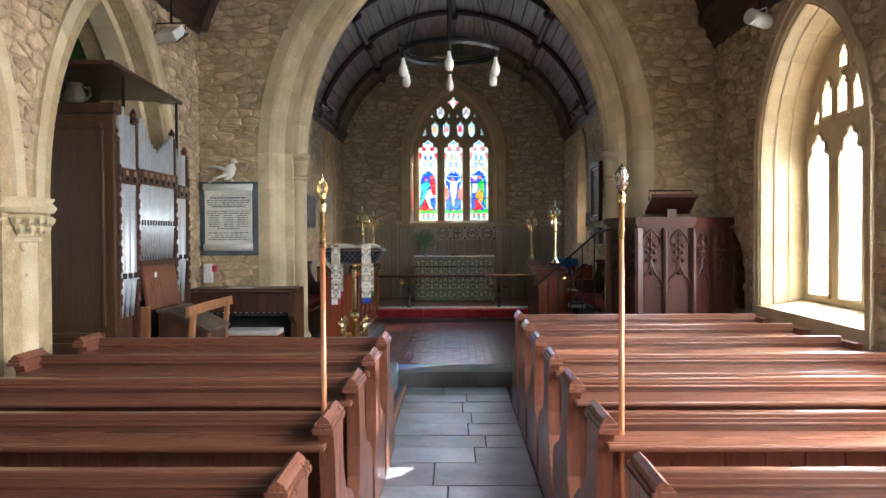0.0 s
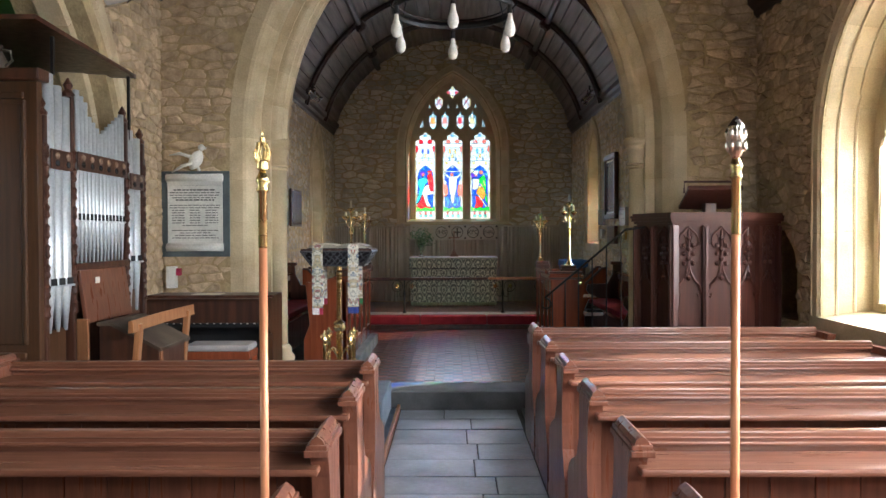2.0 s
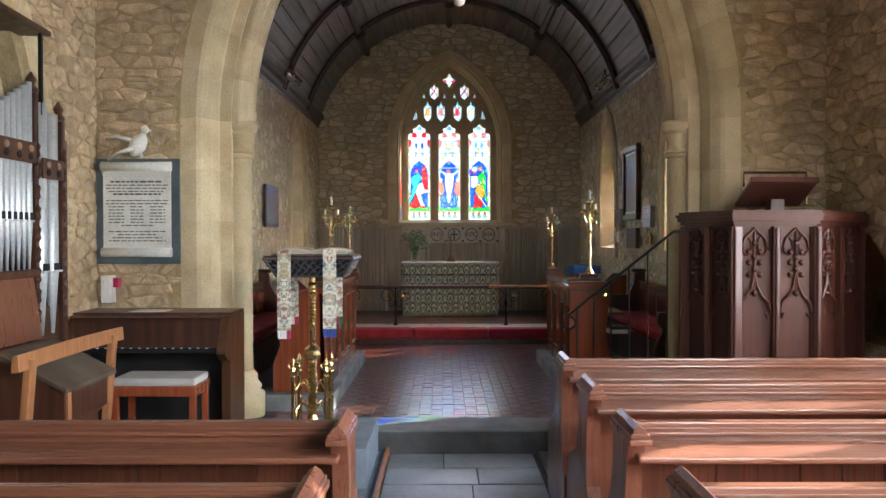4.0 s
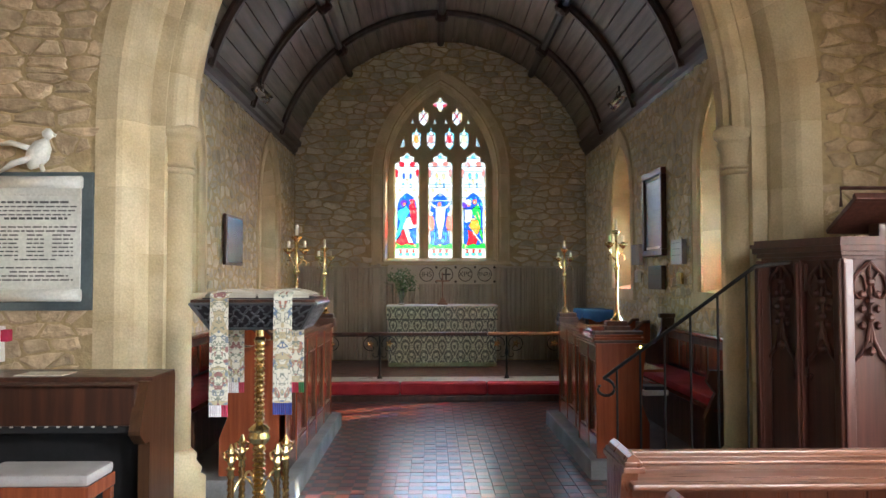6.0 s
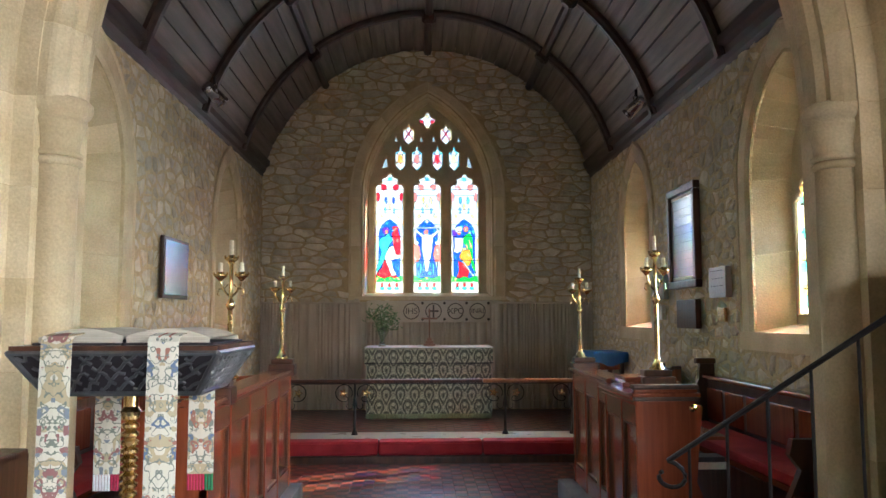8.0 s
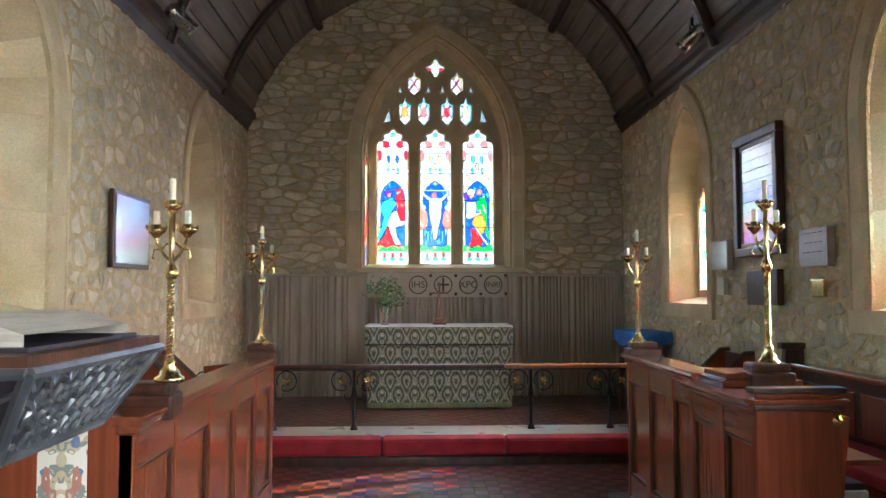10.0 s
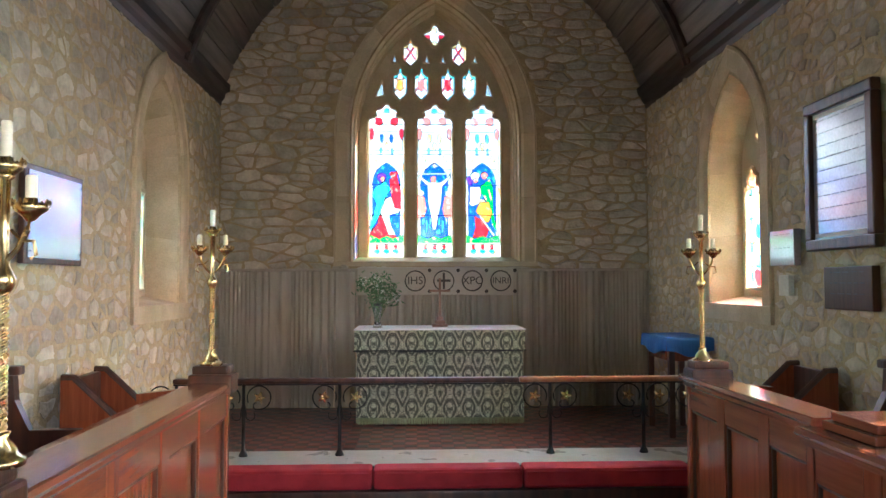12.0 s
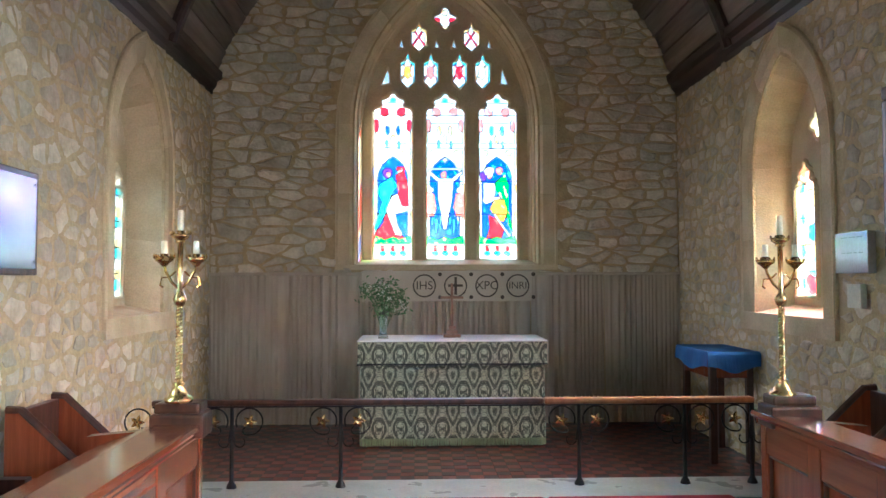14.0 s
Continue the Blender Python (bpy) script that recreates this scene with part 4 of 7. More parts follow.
# ---- nave furniture ----
def pew(name, x0, x1, aisle, walled=False):
    """A pew seen from behind, its back at y = 0, facing +y. aisle: which end carries the moulded end."""
    root = thing(name, (0, 0, 0), "red brown pine pew with moulded ends and book ledge", "pew", "nave pews")
    prof = [(-0.27, 0.0), (0.42, 0.0), (0.42, 0.36), (0.40, 0.44), (0.30, 0.50), (0.14, 0.56), (0.07, 0.66), (0.05, 0.80), (0.05, 0.895), (-0.22, 0.895), (-0.20, 0.86), (-0.18, 0.80), (-0.165, 0.70), (-0.155, 0.60), (-0.17, 0.46), (-0.22, 0.36), (-0.27, 0.30)]
    for side_x, s in ((x0, 1), (x1, -1)):
        a, c = sorted((side_x, side_x + s * 0.062))
        e = part("pew_end", plate([prof], lambda u, v, d: Vector((d, u, v)), a, c), PEWEND, root)
        b = box(a - 0.010, c + 0.010, -0.275, 0.07, 0.893, 0.915, 0.004)
        box(a - 0.004, c + 0.004, -0.265, 0.06, 0.915, 0.932, 0.004, b)
        strip([0, 1], lambda i: [Vector((xx, (-0.255, 0.05)[i], zz)) for xx, zz in ((a + 0.004, 0.930), (a + 0.012, 0.948), ((a + c) / 2, 0.962), (c - 0.012, 0.948), (c - 0.004, 0.930), (a + 0.004, 0.930))], b, True)
        if walled and s < 0:
            b.free()
        else:
            part("cap", b, PEWEND, e, "moulded cap")
    x0, x1 = x0 + 0.06, x1 - 0.06
    part("back_rail", box(x0, x1, -0.035, 0.012, 0.865, 0.925, 0.008), PEWWOOD, root)
    b = box(x0, x1, -0.042, -0.03, 0.872, 0.884, 0.004)
    box(x0, x1, -0.040, -0.03, 0.896, 0.902, 0.002, b)
    part("bead", b, PEWWOOD, root)
    part("back_board", box(x0, x1, -0.022, 0.004, 0.70, 0.867, 0.002), PEWWOOD, root)
    b = box(x0 - 0.03, x1 + 0.03, -0.255, -0.022, 0.822, 0.848, 0.009)
    part("book_ledge", b, PEWWOOD, root)
    part("ledge_rail", box(x0, x1, -0.06, -0.022, 0.765, 0.822, 0.004), PEWWOOD, root)
    n = int((x1 - x0) / 0.155)
    w = (x1 - x0) / n
    for k in range(n):
        part("panel_board", box(x0 + k * w + 0.0015, x0 + (k + 1) * w - 0.0015, -0.030, -0.006, 0.10, 0.765, 0.003), PEWEND, root)
    part("seat", box(x0, x1, 0.0, 0.38, 0.415, 0.445, 0.006), PEWWOOD, root)
    part("seat_riser", box(x0, x1, 0.30, 0.325, 0.05, 0.416, 0.002), PEWWOOD, root)
    part("foot_rail", box(x0, x1, -0.20, -0.16, 0.10, 0.13, 0.006), PEWWOOD, root)
    return root


dado = tagged(new("wainscot"), "stained pine dado along the wall behind the pew ends", "wainscot", kind="structure")
for k in range(18):
    part("panel_board", box(2.915, 2.945, -3.0 + k * 0.583, -2.997 + (k + 1) * 0.583 - 0.006, 0.06, 0.80, 0.004), PEWEND, dado)
part("cap_rail", box(2.89, 2.965, -3.0, 7.50, 0.80, 0.838, 0.01), PEWEND, dado)
TIP0, GAP = 2.43, 0.785
right = pew("pew", 0.655, 2.90, -1, True)
right.matrix_world = pose(0, TIP0 + 6 * GAP, 0.0)
for k in range(-3, 6):
    copy_thing(right, pose(0, TIP0 + k * GAP, 0.0))
left = pew("pew", -2.53, -0.375, 1)
left.matrix_world = pose(0, TIP0 + 4 * GAP, 0.0)
for k in range(-3, 4):
    copy_thing(left, pose(0, TIP0 + k * GAP, 0.0))


def hook(x, y):
    o = thing("umbrella_ring", (x, y, 0.70), "small iron ring on a pew back", "ring")
    part("ring", tube([(0.016 * math.cos(a), 0, -0.016 + 0.016 * math.sin(a)) for a in (2 * math.pi * i / 14 for i in range(15))], 0.003, 6), IRON, o)
    part("eye", tube([(0, 0.03, 0.02), (0, -0.002, 0.02), (0, -0.002, 0.0)], 0.003, 6), IRON, o)


hook(0.985, TIP0 + GAP - 0.045)
hook(1.47, TIP0 + GAP - 0.045)


def stave(name, x, y, top, kind):
    root = thing(name, (x, y, 0.045), "copper coloured churchwarden stave with a brass collar", "stave", "churchwarden staves")
    part("pole", lathe([(0.0112, 0.0), (0.0112, 0.9), (0.0108, top - 0.30)], n=14), COPPER, root, smooth=True)
    part("collar", lathe([(0.0105, top - 0.30), (0.0118, top - 0.295), (0.0115, top - 0.16), (0.0155, top - 0.155), (0.0155, top - 0.148), (0.012, top - 0.14), (0.017, top - 0.13), (0.016, top - 0.12), (0.011, top - 0.112), (0.008, top - 0.10)], n=16), BRASS, root, "polished brass collar", True)
    b = bmesh.new()
    extra = []
    if kind == "mitre":
        lathe([(0.008, top - 0.11), (0.018, top - 0.09), (0.025, top - 0.055), (0.021, top - 0.025), (0.008, top - 0.006), (0.002, top)], n=10, bm=b)
        for k in range(8):
            a = 2 * math.pi * k / 8
            for zz in (-0.075, -0.045):
                lathe([(0.001, -0.016), (0.006, -0.005), (0.006, 0.006), (0.001, 0.016)], (0.022 * math.cos(a), 0.022 * math.sin(a), top + zz), 6, extra.append(bmesh.new()) or extra[-1])
    else:
        lathe([(0.010, top - 0.10), (0.015, top - 0.098), (0.015, top - 0.08), (0.0135, top - 0.076)], n=16, bm=b)
        for k in range(6):
            a = 2 * math.pi * k / 6
            r = 0.015
            tube([(r * math.cos(a), r * math.sin(a), top - 0.08), (1.3 * r * math.cos(a), 1.3 * r * math.sin(a), top - 0.055), (0.8 * r * math.cos(a), 0.8 * r * math.sin(a), top - 0.032), (0, 0, top - 0.036)], 0.004, 6, extra.append(bmesh.new()) or extra[-1])
        lathe([(0.002, top - 0.04), (0.008, top - 0.03), (0.007, top - 0.018), (0.002, top - 0.012), (0.002, top)], n=8, bm=b)
    fm = BRASS if kind == "crown" else SILVER
    fin = part("finial", b, fm, root, "cast metal finial")
    for q in extra:
        part("crown_arch" if kind == "crown" else "leaf_boss", q, fm, fin)
    return root


stave("warden_stave", -0.432, 3.13, 1.86, "crown")
stave("warden_stave", 0.772, 3.13, 1.89, "mitre")


# pulpit
def pulpit():
    root = thing("pulpit", (2.2, 8.1, 0.0), "dark carved wooden pulpit with gothic tracery panels", "pulpit")
    o = Vector((2.2, 8.1))
    corners = [Vector(p) - o for p in ((1.70, 8.10), (1.885, 7.62), (2.43, 7.62), (2.92, 8.00), (2.92, 8.54), (1.99, 8.54))]

    def ringed(g, z0, z1, mat, name):
        pts = []
        for i, p in enumerate(corners):
            pts.append(p + p.normalized() * g)
        return part(name, plate([[(p.x, p.y) for p in pts]], lambda u, v, d: Vector((u, v, d)), z0, z1), mat, root)
    ringed(-0.06, 0.50, 1.74, OAKDARK, "body")
    ringed(-0.16, 0.02, 0.52, OAKDARK, "pedestal")
    ringed(0.02, 0.50, 0.60, OAKDARK, "plinth")
    ringed(-0.004, 1.712, 1.73, PULPITWOOD, "frieze")
    ringed(0.022, 1.73, 1.752, PULPITWOOD, "lower_cornice")
    ringed(0.045, 1.752, 1.78, PULPITWOOD, "cornice")
    ringed(0.058, 1.78, 1.80, PULPITWOOD, "cornice")
    ringed(0.035, 1.80, 1.82, PULPITWOOD, "top_rail")
    for i, j in ((0, 1), (1, 2), (2, 3), (5, 0)):
        a, c = corners[i], corners[j]
        along = (c - a)
        n = Vector((along.y, -along.x)).normalized()
        ln = along.length
        u = along.normalized()
        m = Matrix(((u.x, -n.x, 0, a.x), (u.y, -n.y, 0, a.y), (0, 0, 1, 0), (0, 0, 0, 1)))
        for k in range(3):
            s = k * ln / 2
            b = box(s - 0.022, s + 0.022, -0.016, 0.05, 0.60, 1.715, 0.006)
            box(s - 0.009, s + 0.009, -0.030, 0.0, 0.62, 1.70, 0.006, b)
            bmesh.ops.transform(b, matrix=m, verts=b.verts)
            part("stile", b, PULPITWOOD, root)
        for k in range(2):
            s0, s1 = k * ln / 2 + 0.025, (k + 1) * ln / 2 - 0.025
            cs, hw = (s0 + s1) / 2, (s1 - s0) / 2
            b = box(s0, s1, 0.020, 0.05, 0.60, 1.715)
            bmesh.ops.transform(b, matrix=m, verts=b.verts)
            pn = part("panel", b, PULPITWOOD, root)
            b = bmesh.new()
            q = lambda uu, zz: (cs + uu * hw, 0.010, zz + 0.055)
            for sg in (-1, 1):
                tube([q(sg * 0.95, 1.10), q(sg * 0.8, 1.16), q(sg * 0.45, 1.20), q(sg * 0.15, 1.27), q(0.0, 1.36)], [0.012, 0.012, 0.011, 0.010, 0.008], 6, b)
                tube([q(sg * 0.92, 1.64), q(sg * 0.9, 1.50), q(sg * 0.6, 1.58), q(0.0, 1.645)], 0.011, 6, b)
                tube([q(sg * 0.45 + 0.28 * math.cos(t), 1.53 + 0.06 * math.sin(t)) for t in (2 * math.pi * i / 10 for i in range(11))], 0.008, 5, b)
                tube([q(sg * 0.95, 1.12), q(sg * 1.0, 1.08), q(sg * 0.8, 1.06), q(sg * 0.7, 1.09)], 0.009, 5, b)
                for zz in (1.34, 1.42, 1.49):
                    lathe([(0.003, -0.02), (0.018, -0.006), (0.018, 0.008), (0.003, 0.022)], (cs + sg * 0.34 * hw, 0.010, zz + 0.055), 6, b)
            tube([q(0, 1.26), q(0, 1.64)], 0.009, 6, b)
            for zz in (1.22, 1.38, 1.46, 1.55):
                lathe([(0.003, -0.024), (0.022, -0.006), (0.022, 0.008), (0.003, 0.024)], (cs, 0.006, zz + 0.055), 6, b)
            bmesh.ops.transform(b, matrix=m, verts=b.verts)
            part("carving", b, PULPITWOOD, pn, "carved gothic tracery")
    return root


pulpit()
rest = thing("book_rest", (2.32, 8.02, 1.82), "sloping wooden book rest with a metal rail", "book rest")
part("stem", box(-0.05, 0.05, -0.05, 0.05, 0.0, 0.09, 0.01), OAKDARK, rest)
b = box(-0.23, 0.23, -0.16, 0.16, -0.014, 0.014, 0.006)
bmesh.ops.transform(b, matrix=pose(0, 0, 0.13, -28), verts=b.verts)
part("board", b, PULPITWOOD, rest)
b = box(-0.235, 0.235, 0.155, 0.185, -0.01, 0.03, 0.006)
bmesh.ops.transform(b, matrix=pose(0, -0.01, 0.135, -28), verts=b.verts)
bmesh.ops.transform(b, matrix=pose(0, -0.30, 0.15), verts=b.verts)
part("lip", b, PULPITWOOD, rest)
part("rail", tube([(-0.22, 0.0, 0.18), (-0.22, 0.0, 0.28), (0.22, 0.0, 0.28), (0.22, 0.0, 0.18)], 0.010, 8), PULPITWOOD, rest)
part("rail_bar", tube([(0.235, 0.02, 0.06), (0.235, 0.02, 0.27), (0.20, 0.02, 0.29)], 0.006, 8), BRASS, rest)

# pulpit stair and its iron handrail
stair = thing("pulpit_stair", (1.2, 8.1, 0.0), "dark wooden steps rising to the pulpit", "stair")
for k in range(4):
    f = k / 4
    part("tread", box(0.00 + 0.12 * k, 0.13 + 0.12 * k, -0.40, 0.12, 0.17 + 0.16 * k - 0.03, 0.17 + 0.16 * k, 0.004), OAKDARK, stair)
    part("riser", box(0.0 + 0.12 * k, 0.02 + 0.12 * k, -0.39, 0.11, 0.0, 0.17 + 0.16 * k - 0.03), OAKDARK, stair)
hand = thing("stair_handrail", (0.93, 8.47, LOW), "black wrought iron handrail with twisted balusters", "handrail")
A, Z = Vector((0, 0, 0.875)), Vector((0.60, -0.70, 1.51))
b = tube([A + (Z - A) * (i / 8) for i in range(9)] + [Z + Vector((0.16, -0.03, 0.02))], 0.0105, 8)
part("rail", b, IRON, hand)
part("scroll", tube([A + Vector((0.06 * math.sin(t) * (1 - t / 9), -0.06 * math.sin(t) * (1 - t / 9), -0.06 + 0.06 * math.cos(t) * (1 - t / 9))) for t in (i * 0.42 for i in range(14))], 0.009, 6), IRON, hand)
for k in range(6):
    p = A + (Z - A) * (0.10 + 0.17 * k)
    foot = -0.16 if p.y < -0.06 else 0.0
    b = bmesh.new()
    tube([(p.x, p.y, foot), (p.x, p.y, p.z)], 0.0065, 4, b)
    for q in range(8):
        zz = foot + 0.25 + 0.05 * q
        lathe([(0.006, -0.02), (0.011, 0.0), (0.006, 0.02)], (p.x, p.y, zz), 4, b, Matrix.Rotation(0.5 * q, 3, "Z"))
    part("baluster", b, IRON, hand)


# organ
PALEROS = material("pale_oak_rosette", (0.30, 0.22, 0.15), None, 0.5)


def organ():
    root = thing("pipe_organ", (-2.57, 6.05, 0.0), "dark oak pipe organ with silver front pipes", "organ")
    part("case_side", box(-1.5, 0.0, 0.0, 0.05, 0.0, 2.62, 0.004), CASEWOOD, root)
    for x0, x1 in ((-0.50, -0.10), (-1.0, -0.60)):
        part("side_panel", box(x0, x1, -0.012, 0.01, 0.95, 2.48, 0.006), CASEWOOD, root)
        part("side_panel", box(x0, x1, -0.012, 0.01, 0.15, 0.82, 0.006), CASEWOOD, root)
        for zz in (0.88, 2.53):
            part("moulding", box(x0 - 0.02, x1 + 0.02, -0.022, 0.0, zz - 0.02, zz + 0.02, 0.006), CASEWOOD, root)
        for xx in (x0 - 0.02, x1 + 0.02):
            part("moulding", box(xx - 0.012, xx + 0.012, -0.022, 0.0, 0.95, 2.50, 0.006), CASEWOOD, root)
    part("cornice", box(-1.5, 0.04, -0.04, 0.07, 2.62, 2.70, 0.015), OAKDARK, root)
    part("body", box(-1.5, -0.25, 0.05, 1.36, 0.0, 2.30), OAKDARK, root)
    part("case_side", box(-1.5, 0.0, 1.33, 1.38, 0.0, 2.30, 0.004), OAKDARK, root)
    part("lower_panel", box(-0.06, -0.02, 0.05, 0.30, 0.0, 1.02, 0.004), CASEWOOD, root)
    part("lower_panel", box(-0.06, -0.02, 1.05, 1.34, 0.0, 1.20, 0.004), CASEWOOD, root)
    for yy, top in ((0.06, 2.42), (0.35, 2.60), (1.05, 2.55), (1.32, 2.42)):
        p = part("post", box(-0.06, 0.016, yy - 0.016, yy + 0.016, 0.0, top, 0.008), OAKDARK, root)
        for k in range(9):
            zz = 1.15 + 0.13 * k
            part("bead", lathe([(0.008, -0.05), (0.020, -0.03), (0.014, 0.0), (0.021, 0.03), (0.008, 0.05)], (0.014, yy, zz), 8), OAKDARK, p)
        part("finial", lathe([(0.035, 0), (0.042, 0.02), (0.02, 0.05), (0.032, 0.08), (0.004, 0.13)], (-0.02, yy, top), 10), OAKDARK, p)
    for y0, y1, z in ((0.09, 0.32, 2.08), (0.38, 1.02, 2.10), (1.08, 1.29, 2.02)):
        rail = part("pierced_rail", box(0.020, 0.032, y0, y1, z, z + 0.13, 0.004), OAKDARK, root)
        n = max(int((y1 - y0) / 0.10), 2)
        for k in range(n):
            cy = y0 + (k + 0.5) * (y1 - y0) / n
            for dz in (0.04, 0.09):
                part("rosette", lathe([(0.022, -0.005), (0.022, 0.004), (0.006, 0.008)], (0.033, cy, z + dz), 8, None, Matrix.Rotation(math.pi / 2, 3, "Y")), PALEROS if dz > 0.05 else BLACK, rail)

    def pipe(y, r, z0, z1, mouth):
        o = part("organ_pipe", lathe([(r * 0.35, z0), (r, mouth), (r, z1), (r * 0.9, z1), (r * 0.85, z1 - 0.05)], (0.018 - r, y, 0), 14), PIPE, root, smooth=True)
        # black block paints the shade inside the pipe mouth
        part("mouth", box(0.018 - r * 0.20, 0.018 + r * 0.06, y - r * 0.7, y + r * 0.7, mouth + 0.01, mouth + 0.06, 0.004), BLACK, o)
        part("ear", box(0.018 - r * 0.25, 0.018 + r * 0.25, y - r * 0.95, y + r * 0.95, mouth + 0.0, mouth + 0.014, 0.003), PIPE, o)
    for k in range(3):
        pipe(0.125 + k * 0.085, 0.039, 1.0 + 0.0, 2.70 - 0.06 * k, 1.30)
    n = 13
    for k in range(n):
        f = abs(k - (n - 1) / 2) / ((n - 1) / 2)
        pipe(0.41 + k * 0.0485, 0.0205, 1.45, 2.40 + 0.20 * f + (0.06 if k < 3 else 0), 1.74)
    for k in range(2):
        pipe(1.13 + k * 0.11, 0.040, 1.02, 2.50 - 0.05 * k, 1.42)
    part("impost", box(-0.08, 0.03, 0.36, 1.04, 1.40, 1.45, 0.008), OAKDARK, root)
    part("music_back", (lambda q: (bmesh.ops.transform(q, matrix=pose(0.03, 0.70, 1.22, 0, -8), verts=q.verts), q)[1])(box(-0.015, 0.015, -0.30, 0.30, -0.20, 0.18, 0.006)), PEWEND, root, "warm brown music board")
    part("label_card", box(0.055, 0.06, 0.52, 0.57, 1.30, 1.345), PAPER, root, "small white card")
    root.scale = (1.0, 1.26, 1.0)
    part("side_cheek", box(-0.02, 0.08, 0.38, 0.41, 0.0, 1.06, 0.006), LIGHTWOOD, root)
    return root


organ()
con = thing("organ_console", (-2.44, 6.60, 0.0), "dark sloping console lid before the organ", "console")
b = bmesh.new()
strip([0, 1], lambda i: [Vector((x, (0.0, 0.58)[i], z)) for x, z in ((0.0, 0.0), (0.0, 1.02), (0.08, 1.02), (0.42, 0.84), (0.42, 0.66), (0.34, 0.62), (0.34, 0.0), (0.0, 0.0))], b, True)
part("body", b, OAKDARK, con)
part("lid", strip([0, 1], lambda i: [Vector((x, (-0.02, 0.60)[i], z)) for x, z in ((-0.01, 1.03), (0.08, 1.035), (0.44, 0.85), (0.44, 0.825), (0.08, 1.01), (-0.01, 1.005), (-0.01, 1.03))], closed=True), DUSTY, con, "dusty dark lid")
for k in range(2):
    part("drawstop_jamb", box(0.30, 0.43, 0.02 + 0.5 * k, 0.06 + 0.5 * k, 0.66, 0.82, 0.004), LIGHTWOOD, con)
part("plinth", box(0.0, 0.36, -0.02, 0.60, 0.0, 0.08, 0.006), LIGHTWOOD, con)
can = thing("organ_canopy", (-2.55, 5.95, 2.92), "dark flat board canopy above the organ", "canopy")
part("board", strip([0, 1, 2], lambda i: [Vector((x, y, z)) for x, y, z in [((-1.5, (0.0, 0.2, 1.56)[i], 0.10), (0.02, (0.02, 0.25, 1.56)[i], (0.10, 0.09, 0.04)[i]), (0.02, (0.02, 0.25, 1.56)[i], (0.07, 0.06, 0.01)[i]), (-1.5, (0.0, 0.2, 1.56)[i], 0.07), (-1.5, (0.0, 0.2, 1.56)[i], 0.10))][0]], closed=True), OAKDARK, can)
for yy, z0 in ((0.30, -0.22), (1.50, -0.50)):
    part("strut", box(-0.03, -0.01, yy - 0.012, yy + 0.012, z0, 0.03), IRON, can)
jug = thing("jug", (-2.95, 6.22, 2.70), "dull brown jug on the organ case", "jug")
part("body", lathe([(0.05, 0), (0.085, 0.03), (0.09, 0.09), (0.06, 0.15), (0.065, 0.19)], n=16), DUSTY, jug, smooth=True)
part("handle", tube([(0.06, 0, 0.16), (0.12, 0, 0.15), (0.13, 0, 0.09), (0.085, 0, 0.05)], 0.01, 6), DUSTY, jug)

# chair, keyboard desk and stool before the arch wall
ch = thing("organ_bench", (-2.12, 6.76, 0.02), "light beech organ bench with a curved back rail", "bench")
for q in (-1, 1):
    part("back_post", box(-0.02, 0.02, -0.03, 0.03, 0.0, 1.04, 0.008), LIGHTWOOD, ch).matrix_local = pose(0.0, q * 0.47, 0.0, 0, 5, 0)
    part("leg", box(-0.27, -0.22, q * 0.46 - 0.025, q * 0.46 + 0.025, 0.0, 0.58, 0.008), LIGHTWOOD, ch)
    part("stretcher", box(-0.25, 0.02, q * 0.46 - 0.015, q * 0.46 + 0.015, 0.18, 0.22, 0.004), LIGHTWOOD, ch)
b = bmesh.new()
strip(range(13), lambda i: [Vector((0.075 + x - 0.03 * math.cos((i - 6) / 6 * 1.3), -0.60 + 0.10 * i, z)) for x, z in ((0.0, 0.985), (0.004, 1.065), (0.03, 1.07), (0.036, 0.99), (0.0, 0.985))], b, True)
part("back_rail", b, LIGHTWOOD, ch)
part("seat", box(-0.30, 0.0, -0.56, 0.56, 0.57, 0.605, 0.01), LIGHTWOOD, ch)

kd = thing("keyboard_desk", (-2.72, 8.02, 0.02), "brown wooden keyboard instrument with closed lid", "keyboard")
part("top", box(0.0, 1.15, 0.14, 0.52, 1.045, 1.08, 0.008), OAKDARK, kd)
part("fall", box(0.03, 1.10, 0.03, 0.07, 0.84, 1.05, 0.006), OAKDARK, kd)
part("fall_top", box(0.03, 1.10, 0.03, 0.20, 1.03, 1.055, 0.006), OAKDARK, kd)
for xx in (0.0, 1.09):
    part("end", plate([[(-0.02, 0.80), (0.06, 0.74), (0.12, 0.74), (0.12, 0.0), (0.52, 0.0), (0.52, 1.06), (0.10, 1.06), (0.02, 0.92), (-0.02, 0.82)]], lambda u, v, d: Vector((d, u, v)), xx, xx + 0.06), CASEWOOD, kd)
# black sheet in place of the shade in the knee hole
part("knee_panel", box(0.05, 1.10, 0.30, 0.32, 0.02, 0.84), BLACK, kd, "black panel standing for the shade of the pedal recess")
part("key_bed", box(0.04, 1.10, 0.05, 0.35, 0.80, 0.835), BLACK, kd)
for k in range(16):
    part("key_slip_stud", box(0.10 + 0.06 * k, 0.115 + 0.06 * k, 0.024, 0.032, 0.833, 0.839), PLASTIC, kd)
st = thing("stool", (-1.90, 7.68, 0.02), "red brown stool with a white padded seat", "stool")
part("cushion", box(-0.27, 0.27, -0.15, 0.15, 0.66, 0.715, 0.022), CUSHION, st, "white cushion")
part("seat_rail", box(-0.275, 0.275, -0.155, 0.155, 0.595, 0.662, 0.006), OAKRED, st)
